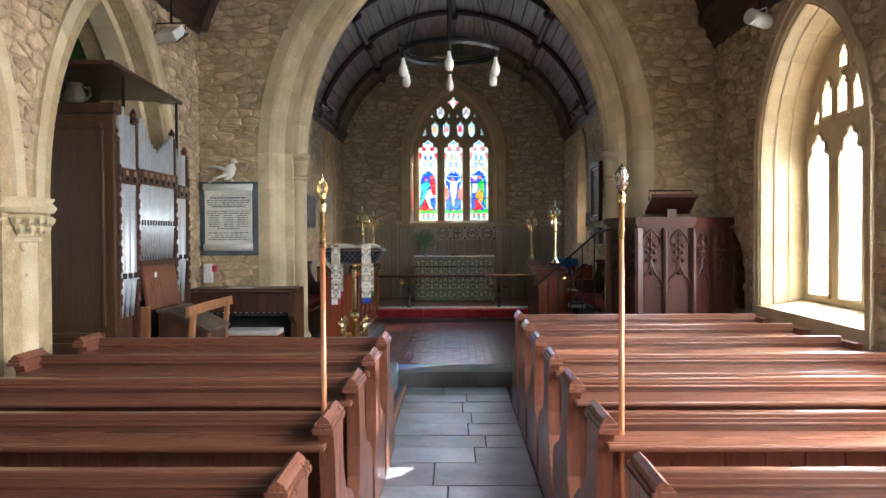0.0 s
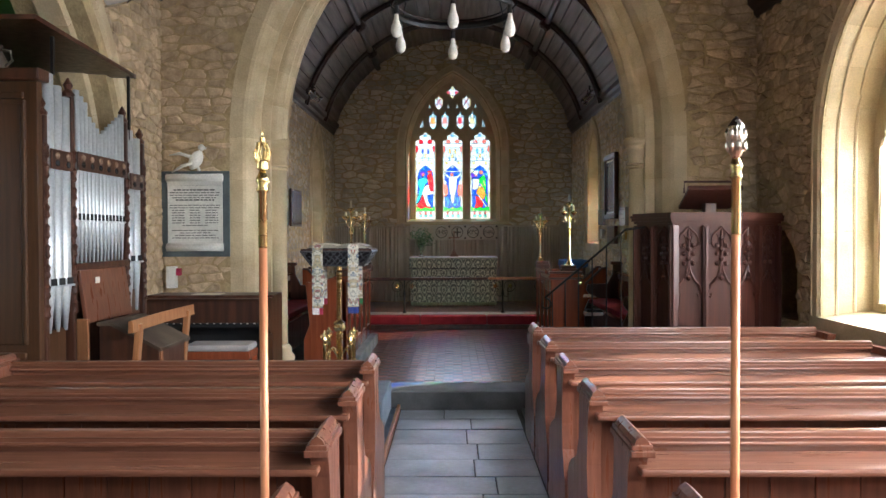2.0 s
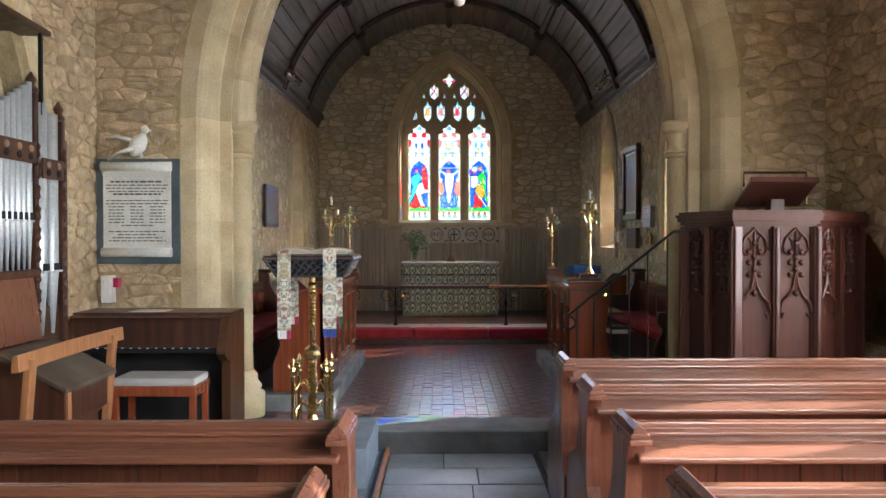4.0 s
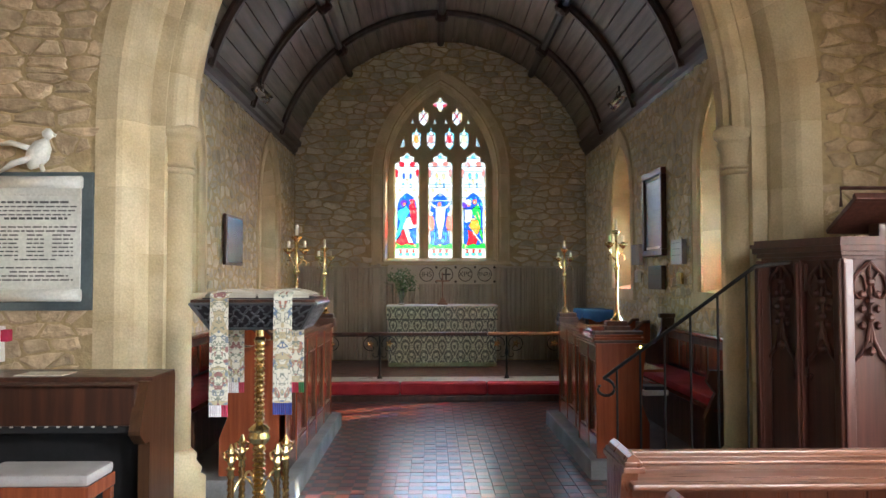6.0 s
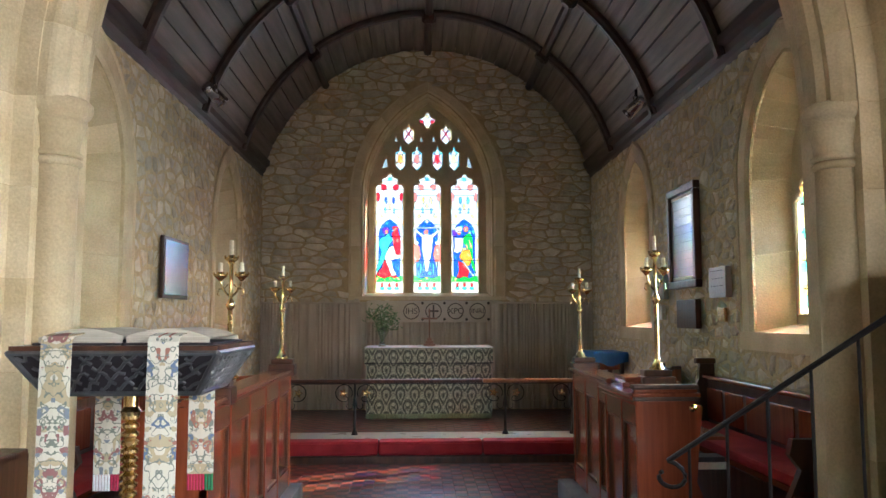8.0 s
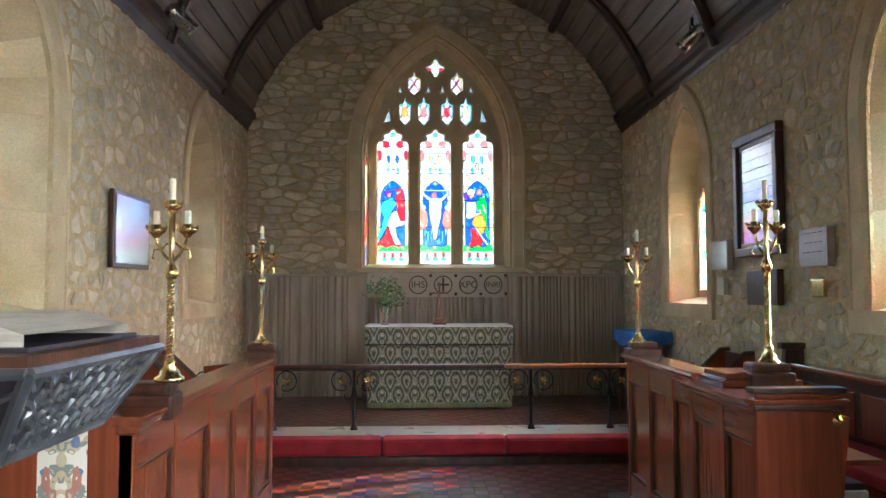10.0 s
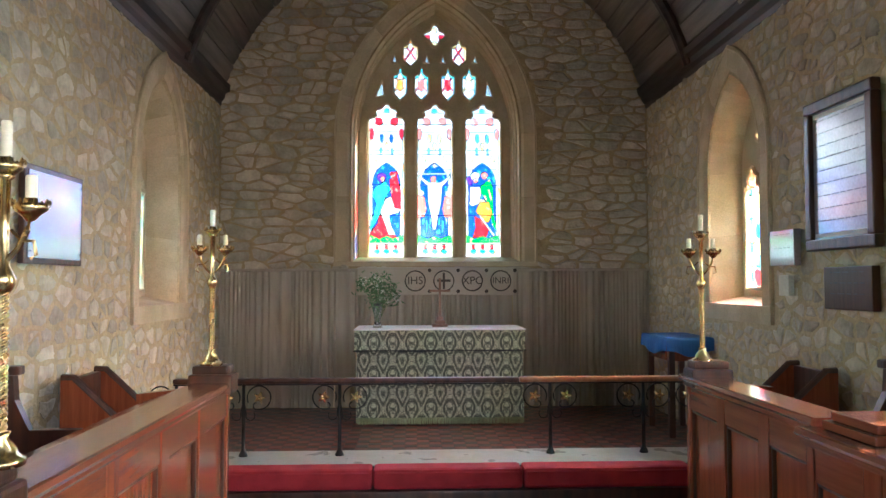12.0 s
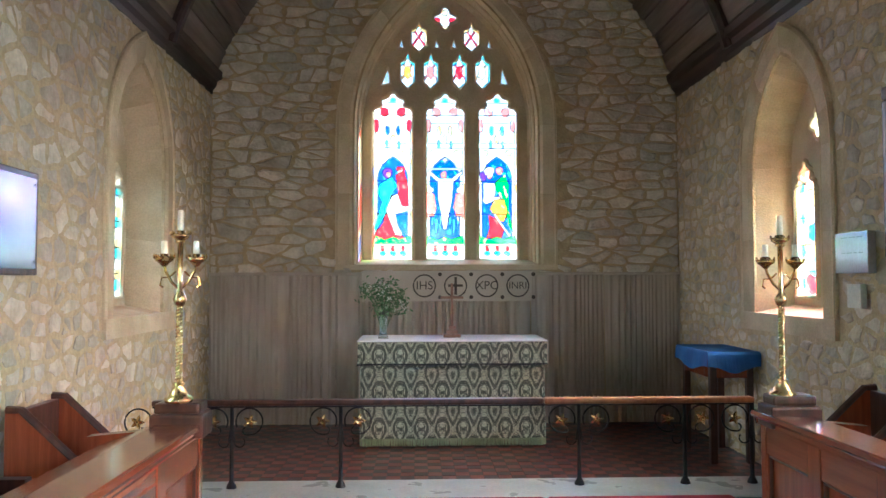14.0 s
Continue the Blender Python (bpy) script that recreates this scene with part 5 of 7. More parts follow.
for sx in (-1, 1):
    for sy in (-1, 1):
        part("leg", box(sx * 0.25 - 0.02, sx * 0.25 + 0.02, sy * 0.13 - 0.02, sy * 0.13 + 0.02, 0.0, 0.61, 0.004), OAKRED, st)
pap = thing("papers", (-2.2, 8.30, 1.10), "loose sheets lying on the keyboard lid", "paper")
part("sheet", box(-0.13, 0.13, -0.09, 0.09, 0.0, 0.004), PAPER, pap)
sw = thing("switch_box", (NAVN + 0.11, ARCH_W - 0.035, 1.24), "white switch box with an orange red knob", "switch")
part("box", box(-0.045, 0.045, -0.045, 0.03, -0.10, 0.11, 0.008), PLASTIC, sw)
part("switch", box(0.045, 0.085, -0.03, 0.03, 0.02, 0.09, 0.006), TASSELR, sw, "orange red knob")

# marble tablet with a bird on top
tb = thing("memorial_tablet", (-2.40, ARCH_W - 0.004, 1.86), "white marble scroll tablet on a grey slate back", "tablet")
part("backing", box(-0.325, 0.325, -0.03, 0.0, -0.42, 0.40, 0.004), SLATE, tb, "grey slate back")
b = strip(range(25), lambda i: [Vector((x, -0.034 - y, -0.36 + 0.70 * i / 24)) for x, y in [(-0.262, 0.0), (-0.262, 0.012 + 0.03 * (max(0, 1 - i / 3.0) + max(0, (i - 21) / 3.0))), (0.262, 0.012 + 0.03 * (max(0, 1 - i / 3.0) + max(0, (i - 21) / 3.0))), (0.262, 0.0)]])
part("scroll", b, WHITE, tb, "white marble scroll")
for zz, s in ((-0.33, 1), (0.335, 1)):
    part("roll", lathe([(0.02, -0.27), (0.038, -0.268), (0.036, 0.0), (0.038, 0.268), (0.02, 0.27)], (0, -0.055, zz), 14, None, Matrix.Rotation(math.pi / 2, 3, "Y")), WHITE, tb, smooth=True)
rng = random.Random(4)
for k in range(22):
    zz = 0.26 - 0.024 * k
    if k in (1, 7, 17):
        continue
    if 10 <= k <= 15:
        spans = ((-0.22, -0.10), (-0.05, 0.05), (0.10, 0.22))
    else:
        q = rng.uniform(0.10, 0.235) if k not in (3, 4, 8, 9) else 0.24
        spans = ((-q, q),)
    for a, c in spans:
        x = a
        while x < c - 0.01:
            w = rng.uniform(0.018, 0.055)
            part("lettering", box(x, min(x + w, c), -0.049, -0.0455, zz, zz + (0.013 if k in (2, 6) else 0.008)), INK, tb)
            x += w + 0.010
b = lathe([(0.01, -0.10), (0.05, -0.06), (0.065, 0.0), (0.05, 0.06), (0.015, 0.10)], (0.02, 0, 0), 12, None, Matrix.Rotation(0.5, 3, "Y"))
lathe([(0.01, -0.03), (0.032, -0.01), (0.034, 0.012), (0.012, 0.036)], (0.075, 0, 0.115), 10, b)
lathe([(0.004, 0.0), (0.012, 0.02)], (0.115, 0, 0.10), 6, b)
tube([(-0.02, -0.02, 0.03), (-0.12, -0.03, 0.06), (-0.22, -0.03, 0.045)], [0.05, 0.045, 0.012], 8, b, 0.35)
tube([(0.0, -0.03, -0.03), (-0.10, -0.04, -0.06), (-0.20, -0.03, -0.12)], [0.05, 0.04, 0.012], 8, b, 0.35)
tube([(0.03, 0, -0.05), (0.06, -0.02, -0.10)], 0.014, 6, b)
bmesh.ops.recalc_face_normals(b, faces=b.faces)
bird = part("bird_carving", b, WHITE, smooth=True)
bird.location = (-2.40, ARCH_W - 0.075, 2.36)
tagged(bird, "white marble bird perched above the tablet", "statue")


# roof spotlights
def spot(at, aim, mat, label, r=0.06, ln=0.26):
    """A cylindrical lamp housing on a short bracket, its lens turned along aim."""
    root = thing("spotlight", at, label, "spotlight")
    turn = Vector(aim).to_track_quat("Z", "Y").to_matrix()
    part("housing", lathe([(r * 0.55, -ln / 2), (r * 0.92, -ln / 2 + 0.02), (r, -ln / 2 + 0.05), (r, ln / 2), (r * 0.90, ln / 2), (r * 0.84, ln / 2 - 0.03)], n=20, turn=turn), mat, root, smooth=True)
    part("rim", lathe([(r * 1.0, ln / 2 - 0.02), (r * 1.06, ln / 2 - 0.015), (r * 1.06, ln / 2 + 0.004), (r * 0.9, ln / 2 + 0.004)], n=20, turn=turn), mat, root)
    part("lens", lathe([(r * 0.86, ln / 2 - 0.03), (r * 0.4, ln / 2 - 0.026), (0.002, ln / 2 - 0.025)], n=16, turn=turn), PLASTIC, root, "frosted lens")
    side_v = turn @ Vector((1, 0, 0)) * (r + 0.006)
    part("bracket", tube([side_v, side_v + Vector((0, 0, 0.09)), -side_v + Vector((0, 0, 0.09)), -side_v], 0.008, 6), mat, root)
    part("stem", tube([(0, 0, 0.09), (0, 0, 0.17)], 0.014, 8), IRON, root)
    return root


spot((-2.00, 12.72, 3.74), (0.62, 0.45, -0.60), CHROME, "brushed steel spotlight on the cornice", 0.062, 0.25)
spot((2.16, 13.05, 3.74), (-0.62, 0.45, -0.60), CHROME, "brushed steel spotlight on the cornice", 0.062, 0.25)
spot((2.83, 7.00, 3.56), (-0.78, -0.45, 0.10), PLASTIC, "white cylindrical floodlight beneath the wall plate", 0.066, 0.25)
fl = thing("floodlight", (-2.58, 7.32, 3.56), "flat grey floodlight with a ribbed front on a bracket", "floodlight")
tilt = pose(0, 0, 0, 38, 0, -28)
for nm, q, mt in (("housing", box(-0.125, 0.125, -0.07, 0.09, -0.045, 0.045, 0.012), PLASTIC), ("front_frame", box(-0.135, 0.135, -0.082, 0.100, -0.060, -0.044, 0.005), CHROME), ("glass_front", box(-0.115, 0.115, -0.064, 0.082, -0.064, -0.059), SLATE)):
    bmesh.ops.transform(q, matrix=tilt, verts=q.verts)
    part(nm, q, mt, fl)
for k in range(7):
    q = box(-0.11 + 0.032 * k, -0.10 + 0.032 * k, -0.06, 0.08, -0.068, -0.063)
    bmesh.ops.transform(q, matrix=tilt, verts=q.verts)
    part("rib", q, CHROME, fl)
part("bracket", tube([(-0.14, 0, 0), (-0.14, 0.05, 0.12), (0.14, 0.05, 0.12), (0.14, 0, 0)], 0.008, 6), IRON, fl)
part("stem", tube([(0, 0.05, 0.12), (0, 0.06, 0.36)], 0.012, 6), IRON, fl)

# chandelier
cd = thing("chandelier", (0.065, 6.36, 3.14), "black iron ring chandelier with six bare bulbs", "chandelier")
b = tube([(0.40 * math.cos(a), 0.40 * math.sin(a), 0) for a in (2 * math.pi * i / 48 for i in range(49))], 0.012, 6, None, 2.2)
part("ring", b, IRON, cd)
part("inner_ring", tube([(0.37 * math.cos(a), 0.37 * math.sin(a), 0.03) for a in (2 * math.pi * i / 48 for i in range(49))], 0.006, 6), IRON, cd)
part("hub", lathe([(0.02, -0.02), (0.04, 0.0), (0.02, 0.05), (0.012, 1.2), (0.012, 2.92)], (0, 0, 0.10), 10), IRON, cd)
for k in range(6):
    a = 2 * math.pi * (k + 0.5) / 6 + math.pi / 3
    c, s = math.cos(a), math.sin(a)
    part("chain", tube([(0.40 * c, 0.40 * s, 0.02), (0.2 * c, 0.2 * s, 0.75), (0, 0, 1.4)], 0.004, 5), IRON, cd)
    arm = part("arm", tube([(0.40 * c, 0.40 * s, 0.0), (0.46 * c, 0.46 * s, 0.02), (0.47 * c, 0.47 * s, -0.03), (0.43 * c, 0.43 * s, -0.06)], 0.007, 6), IRON, cd)
    part("holder", lathe([(0.014, 0.0), (0.018, -0.05), (0.014, -0.055)][::-1], (0.42 * c, 0.42 * s, -0.03), 10), IRON, arm)
    part("bulb", lathe([(0.006, -0.205), (0.026, -0.195), (0.036, -0.165), (0.033, -0.135), (0.018, -0.09), (0.013, -0.05)], (0.42 * c, 0.42 * s, -0.03), 14), BULB, arm, "frosted bulb", True)


# ---- woven patterns ----
def damask(name, dark, light, su, sv, axis="XZ", third=None, loose=1.6, ogee=False):
    m = bpy.data.materials.new(name)
    m.use_nodes = True
    t = m.node_tree
    b = t.nodes["Principled BSDF"]
    co = t.nodes.new("ShaderNodeTexCoord")
    sep = t.nodes.new("ShaderNodeSeparateXYZ")
    t.links.new(co.outputs["Object"], sep.inputs[0])

    def op(kind, a, c=None, d=None):
        n = t.nodes.new("ShaderNodeMath")
        n.operation = kind
        for i, v in enumerate((a, c, d)):
            if v is None:
                continue
            if isinstance(v, (int, float)):
                n.inputs[i].default_value = v
            else:
                t.links.new(v, n.inputs[i])
        return n.outputs[0]
    no = t.nodes.new("ShaderNodeTexNoise")
    no.inputs["Scale"].default_value = 55.0
    u = op("MULTIPLY", sep.outputs[axis[0]], 2 * math.pi / su)
    v = op("MULTIPLY", sep.outputs[axis[1]], 2 * math.pi / sv)
    wob = op("MULTIPLY", op("SINE", op("MULTIPLY", v, 2.0)), 0.35)
    f1 = op("MULTIPLY", op("COSINE", op("ADD", u, wob)), op("COSINE", v))
    f2 = op("MULTIPLY", op("COSINE", op("MULTIPLY", u, 4.0)), op("COSINE", op("MULTIPLY", v, 3.0)))
    f3 = op("ABSOLUTE", f1)
    if ogee:
        f1 = op("ADD", op("COSINE", u), op("COSINE", op("ADD", v, op("MULTIPLY", op("COSINE", op("MULTIPLY", u, 2.0)), 0.25))))
        fold = t.nodes.new("ShaderNodeCombineXYZ")
        t.links.new(op("ABSOLUTE", op("SINE", op("MULTIPLY", u, 0.5))), fold.inputs[0])
        t.links.new(op("MULTIPLY", op("ABSOLUTE", op("SINE", op("MULTIPLY", v, 0.5))), 1.8), fold.inputs[1])
        fl = t.nodes.new("ShaderNodeTexNoise")
        fl.inputs["Scale"].default_value, fl.inputs["Detail"].default_value = 9.5, 2.0
        t.links.new(fold.outputs[0], fl.inputs["Vector"])
        f2 = op("MULTIPLY", op("SUBTRACT", fl.outputs[0], 0.5), 6.0)
        f3 = op("ADD", op("MULTIPLY", op("ABSOLUTE", f1), 0.47), 0.19)
        no.inputs["Scale"].default_value = 75.0
    f = op("ADD", op("MULTIPLY", op("SINE", op("MULTIPLY", f3, 9.0)), 0.32 if ogee else 0.6), op("MULTIPLY", f2, 0.45))
    f = op("ADD", f, op("MULTIPLY", op("SUBTRACT", no.outputs[0], 0.5), loose))
    mr = t.nodes.new("ShaderNodeMapRange")
    mr.inputs[1].default_value, mr.inputs[2].default_value = (-0.05, 0.45) if ogee else (-0.15, 0.35)
    t.links.new(f, mr.inputs[0])
    mix = t.nodes.new("ShaderNodeMix")
    mix.data_type = "RGBA"
    mix.inputs[6].default_value, mix.inputs[7].default_value = (*dark, 1), (*light, 1)
    t.links.new(mr.outputs[0], mix.inputs[0])
    out = mix.outputs[2]
    if third:
        n2 = t.nodes.new("ShaderNodeTexNoise")
        n2.inputs["Scale"].default_value = 22.0
        m2 = t.nodes.new("ShaderNodeMix")
        m2.data_type = "RGBA"
        hs = t.nodes.new("ShaderNodeMapRange")
        hs.inputs[1].default_value, hs.inputs[2].default_value = 0.52, 0.60
        t.links.new(n2.outputs[0], hs.inputs[0])
        m3 = t.nodes.new("ShaderNodeMix")
        m3.data_type = "RGBA"
        m3.inputs[6].default_value, m3.inputs[7].default_value = (*dark, 1), (*third, 1)
        t.links.new(hs.outputs[0], m3.inputs[0])
        t.links.new(m3.outputs[2], mix.inputs[6])
    t.links.new(out, b.inputs["Base Color"])
    b.inputs["Roughness"].default_value = 0.7
    bp = t.nodes.new("ShaderNodeBump")
    bp.inputs["Strength"].default_value, bp.inputs["Distance"].default_value = 0.3, 0.004
    t.links.new(mr.outputs[0], bp.inputs["Height"])
    t.links.new(bp.outputs[0], b.inputs["Normal"])
    return m


DAMASK = damask("green_damask", (0.050, 0.056, 0.040), (0.40, 0.41, 0.29), 0.174, 0.30, loose=0.9, ogee=True)


def embroidery(name, line, bright, bright2):
    """Cream ribbon with mirrored scrolls, buff leaves and coloured flowers."""
    m = bpy.data.materials.new(name)
    m.use_nodes = True
    t = m.node_tree
    b = t.nodes["Principled BSDF"]
    co, sep, comb = t.nodes.new("ShaderNodeTexCoord"), t.nodes.new("ShaderNodeSeparateXYZ"), t.nodes.new("ShaderNodeCombineXYZ")
    info, ab = t.nodes.new("ShaderNodeObjectInfo"), t.nodes.new("ShaderNodeMath")
    ab.operation = "ABSOLUTE"
    t.links.new(co.outputs["Object"], sep.inputs[0])
    t.links.new(sep.outputs["X"], ab.inputs[0])
    t.links.new(ab.outputs[0], comb.inputs[0])
    t.links.new(info.outputs["Random"], comb.inputs[1])
    t.links.new(sep.outputs["Z"], comb.inputs[2])
    colour = (0.64, 0.62, 0.53, 1)
    last = None
    for scale, centre, width, tone in ((19, 0.40, 0.07, (0.46, 0.39, 0.25)), (31, 0.50, 0.022, line), (24, 0.68, 0.045, bright), (26, 0.33, 0.04, bright2), (44, 0.36, 0.022, line)):
        n = t.nodes.new("ShaderNodeTexNoise")
        n.inputs["Scale"].default_value, n.inputs["Detail"].default_value = scale, 1.0
        t.links.new(comb.outputs[0], n.inputs["Vector"])
        c = t.nodes.new("ShaderNodeMath")
        c.operation = "COMPARE"
        c.inputs[1].default_value, c.inputs[2].default_value = centre, width
        t.links.new(n.outputs[0], c.inputs[0])
        mx = t.nodes.new("ShaderNodeMix")
        mx.data_type = "RGBA"
        mx.inputs[7].default_value = (*tone, 1)
        if last:
            t.links.new(last, mx.inputs[6])
        else:
            mx.inputs[6].default_value = colour
        t.links.new(c.outputs[0], mx.inputs[0])
        last = mx.outputs[2]
    t.links.new(last, b.inputs["Base Color"])
    b.inputs["Roughness"].default_value = 0.75
    return m


RIBBON = embroidery("embroidered_ribbon", (0.19, 0.22, 0.18), (0.28, 0.13, 0.13), (0.20, 0.24, 0.29))
RIBBON2 = embroidery("embroidered_ribbon_red", (0.20, 0.23, 0.20), (0.13, 0.18, 0.29), (0.36, 0.16, 0.12))


# ---- lectern ----
PEWTER = material("dark_pewter", (0.24, 0.25, 0.26), (0.12, 0.125, 0.13), 0.35, 0.8, bump=0.1)
plinth = tagged(part("lectern_plinth", box(-1.36, -0.52, 7.50, 8.40, 0.02, 0.28, 0.01), CARPET), "blue grey carpeted platform beneath the lectern", "platform")
lec = thing("lectern", (-0.915, 7.80, 0.28), "brass lectern with a dark pierced desk", "lectern")
pr = [(0.045, 0.0), (0.05, 0.10), (0.03, 0.16)]
for k in range(14):
    z = 0.16 + 0.026 * k
    pr += [(0.018, z), (0.032, z + 0.008), (0.032, z + 0.018)]
pr += [(0.024, 0.53), (0.045, 0.545), (0.055, 0.57), (0.045, 0.595), (0.052, 0.61), (0.03, 0.63)]
for k in range(16):
    z = 0.64 + 0.025 * k
    pr += [(0.0145, z), (0.026, z + 0.008), (0.026, z + 0.017)]
pr += [(0.03, 1.045), (0.021, 1.06), (0.021, 1.22), (0.03, 1.225)]
part("pillar", lathe(pr, n=20), BRASS, lec)
part("base", lathe([(0.17, 0.0), (0.17, 0.02), (0.13, 0.04), (0.06, 0.06), (0.05, 0.09)], n=20), BRASS, lec)
for k in range(4):
    a = math.pi / 4 + k * math.pi / 2
    c, s = 0.155 * math.cos(a), 0.155 * math.sin(a)
    pr = [(0.024, 0.02), (0.02, 0.05)]
    for q in range(12):
        z = 0.06 + 0.03 * q
        pr += [(0.013, z), (0.019, z + 0.015)]
    pr += [(0.014, 0.43), (0.024, 0.44), (0.012, 0.455)]
    post = part("side_post", lathe(pr, (c, s, 0), 10), BRASS, lec, smooth=True)
    b = lathe([(0.010, 0.45), (0.020, 0.475), (0.014, 0.50), (0.022, 0.515), (0.004, 0.56)], (c, s, 0), 8)
    for t in (-1, 1):
        tube([(c, s, 0.47), (c + t * 0.028, s, 0.49), (c + t * 0.034, s, 0.515), (c + t * 0.018, s, 0.525)], 0.007, 6, b)
    part("fleur", b, BRASS, post)
    for z0 in (0.14, 0.30):
        part("scroll", tube([(c * (1 - f) + 0.02 * c, s * (1 - f) + 0.02 * s, z0 + 0.11 * math.sin(f * 3.4) * (1 if z0 < 0.2 else 0.8)) for f in (i / 10 for i in range(10))], 0.006, 6), BRASS, lec)
# desk
x0, x1, y0, y1 = -0.30, 0.29, -0.14, 0.34
desk = part("desk", plate([[(x0, y0), (x1, y0), (x1, y1), (x0, y1)]], lambda u, v, d: Vector((u, v, d)), 1.225, 1.245), OAKDARK, lec)
ins = 0.075
for nm, q in (("fret", ((x0, y0), (x1, y0))), ("fret", ((x1, y0), (x1, y1))), ("fret", ((x1, y1), (x0, y1))), ("fret", ((x0, y1), (x0, y0)))):
    (ax, ay), (bx, by) = q
    mx, my = (x0 + x1) / 2, (y0 + y1) / 2
    low = lambda x, y: Vector((x + (ins if x < mx else -ins), y + (ins if y < my else -ins), 1.105))
    P = [Vector((ax, ay, 1.226)), Vector((bx, by, 1.226)), low(bx, by), low(ax, ay)]
    nrm = (P[1] - P[0]).cross(P[3] - P[0]).normalized()
    if nrm.z > 0:
        nrm = -nrm
    b = bmesh.new()
    vsx = [b.verts.new(p) for p in P] + [b.verts.new(p - nrm * 0.012) for p in P]
    b.faces.new(vsx[:4])
    b.faces.new(vsx[4:][::-1])
    for i in range(4):
        b.faces.new((vsx[i], vsx[(i + 1) % 4], vsx[4 + (i + 1) % 4], vsx[4 + i]))
    pnl = part("fret_panel", b, LEATHER, lec)
    b = bmesh.new()
    at = lambda f, g: (P[0] * (1 - f) + P[1] * f) * (1 - g) + (P[3] * (1 - f) + P[2] * f) * g + nrm * 0.004
    rng = random.Random(8)
    for row in range(4):
        for k in range(9):
            f0, g0 = (k + 0.2 + 0.4 * (row % 2)) / 9.6, 0.08 + 0.24 * row
            pts = [at(min(f0 + 0.018 * q, 1), min(max(g0 + 0.10 * math.sin(q * 0.9 + rng.random()), 0.02), 0.98)) for q in range(7)]
            tube(pts, 0.0055, 5, b)
    for ff, gg in ((P[0], P[1]), (P[3], P[2]), (P[0], P[3]), (P[1], P[2])):
        tube([ff + nrm * 0.003, gg + nrm * 0.003], 0.008, 6, b)
    part("fretwork", b, PEWTER, pnl, "dark pierced leaf scrollwork")
bib = thing("open_bible", (-0.915, 7.90, 1.527), "large open book with cream pages", "book")
for s in (-1, 1):
    b = strip(range(9), lambda i: [Vector((s * (0.005 + 0.245 * i / 8), y, z)) for y, z in ((-0.17, 0.004), (-0.17, 0.012 + 0.035 * math.sin(math.pi * (0.12 + 0.80 * i / 8))), (0.19, 0.012 + 0.035 * math.sin(math.pi * (0.12 + 0.80 * i / 8))), (0.19, 0.004))])
    part("page_block", b, PAGES, bib)
    part("cover", box(min(s * 0.002, s * 0.262), max(s * 0.002, s * 0.262), -0.185, 0.205, -0.002, 0.005, 0.002), LEATHER, bib, "dark leather cover")


def ribbon(x, y, top, bottom, mat, tas, tas2, back):
    root = thing("bookmark", (x, y, top), "white embroidered bookmark with a coloured fringe", "bookmark", "lectern bookmarks")
    sgn = 1 if back else -1
    ln = top - bottom
    yy = [(-sgn * 0.14, 0.018), (-sgn * 0.06, 0.012), (-sgn * 0.012, 0.006), (0, -0.01), (sgn * 0.004, -0.1), (sgn * 0.002, -ln * 0.5), (sgn * 0.005, -ln)]
    b = strip(range(len(yy)), lambda i: [Vector((q * 0.044, yy[i][0] + 0.002 * math.sin(q * 2 + i), yy[i][1])) for q in (-1, -0.5, 0, 0.5, 1)])
    bmesh.ops.solidify(b, geom=b.faces[:], thickness=0.003)
    part("band", b, mat, root)
    for k in range(9):
        xx = -0.040 + 0.010 * k
        part("fringe", tube([(xx, sgn * 0.005, -ln), (xx + 0.001, sgn * 0.005, -ln - 0.055)], 0.0045, 5), tas if k < 6 else tas2, root)


ribbon(-1.075, 7.650, 1.545, 1.03, RIBBON, WHITECLOTH, TASSELR, False)
ribbon(-0.775, 7.650, 1.545, 1.04, RIBBON2, TASSELB, TASSELB, False)
ribbon(-1.12, 8.150, 1.545, 1.07, RIBBON, WHITECLOTH, TASSELR, True)
ribbon(-0.80, 8.150, 1.545, 1.07, RIBBON2, TASSELR, TASSELG, True)


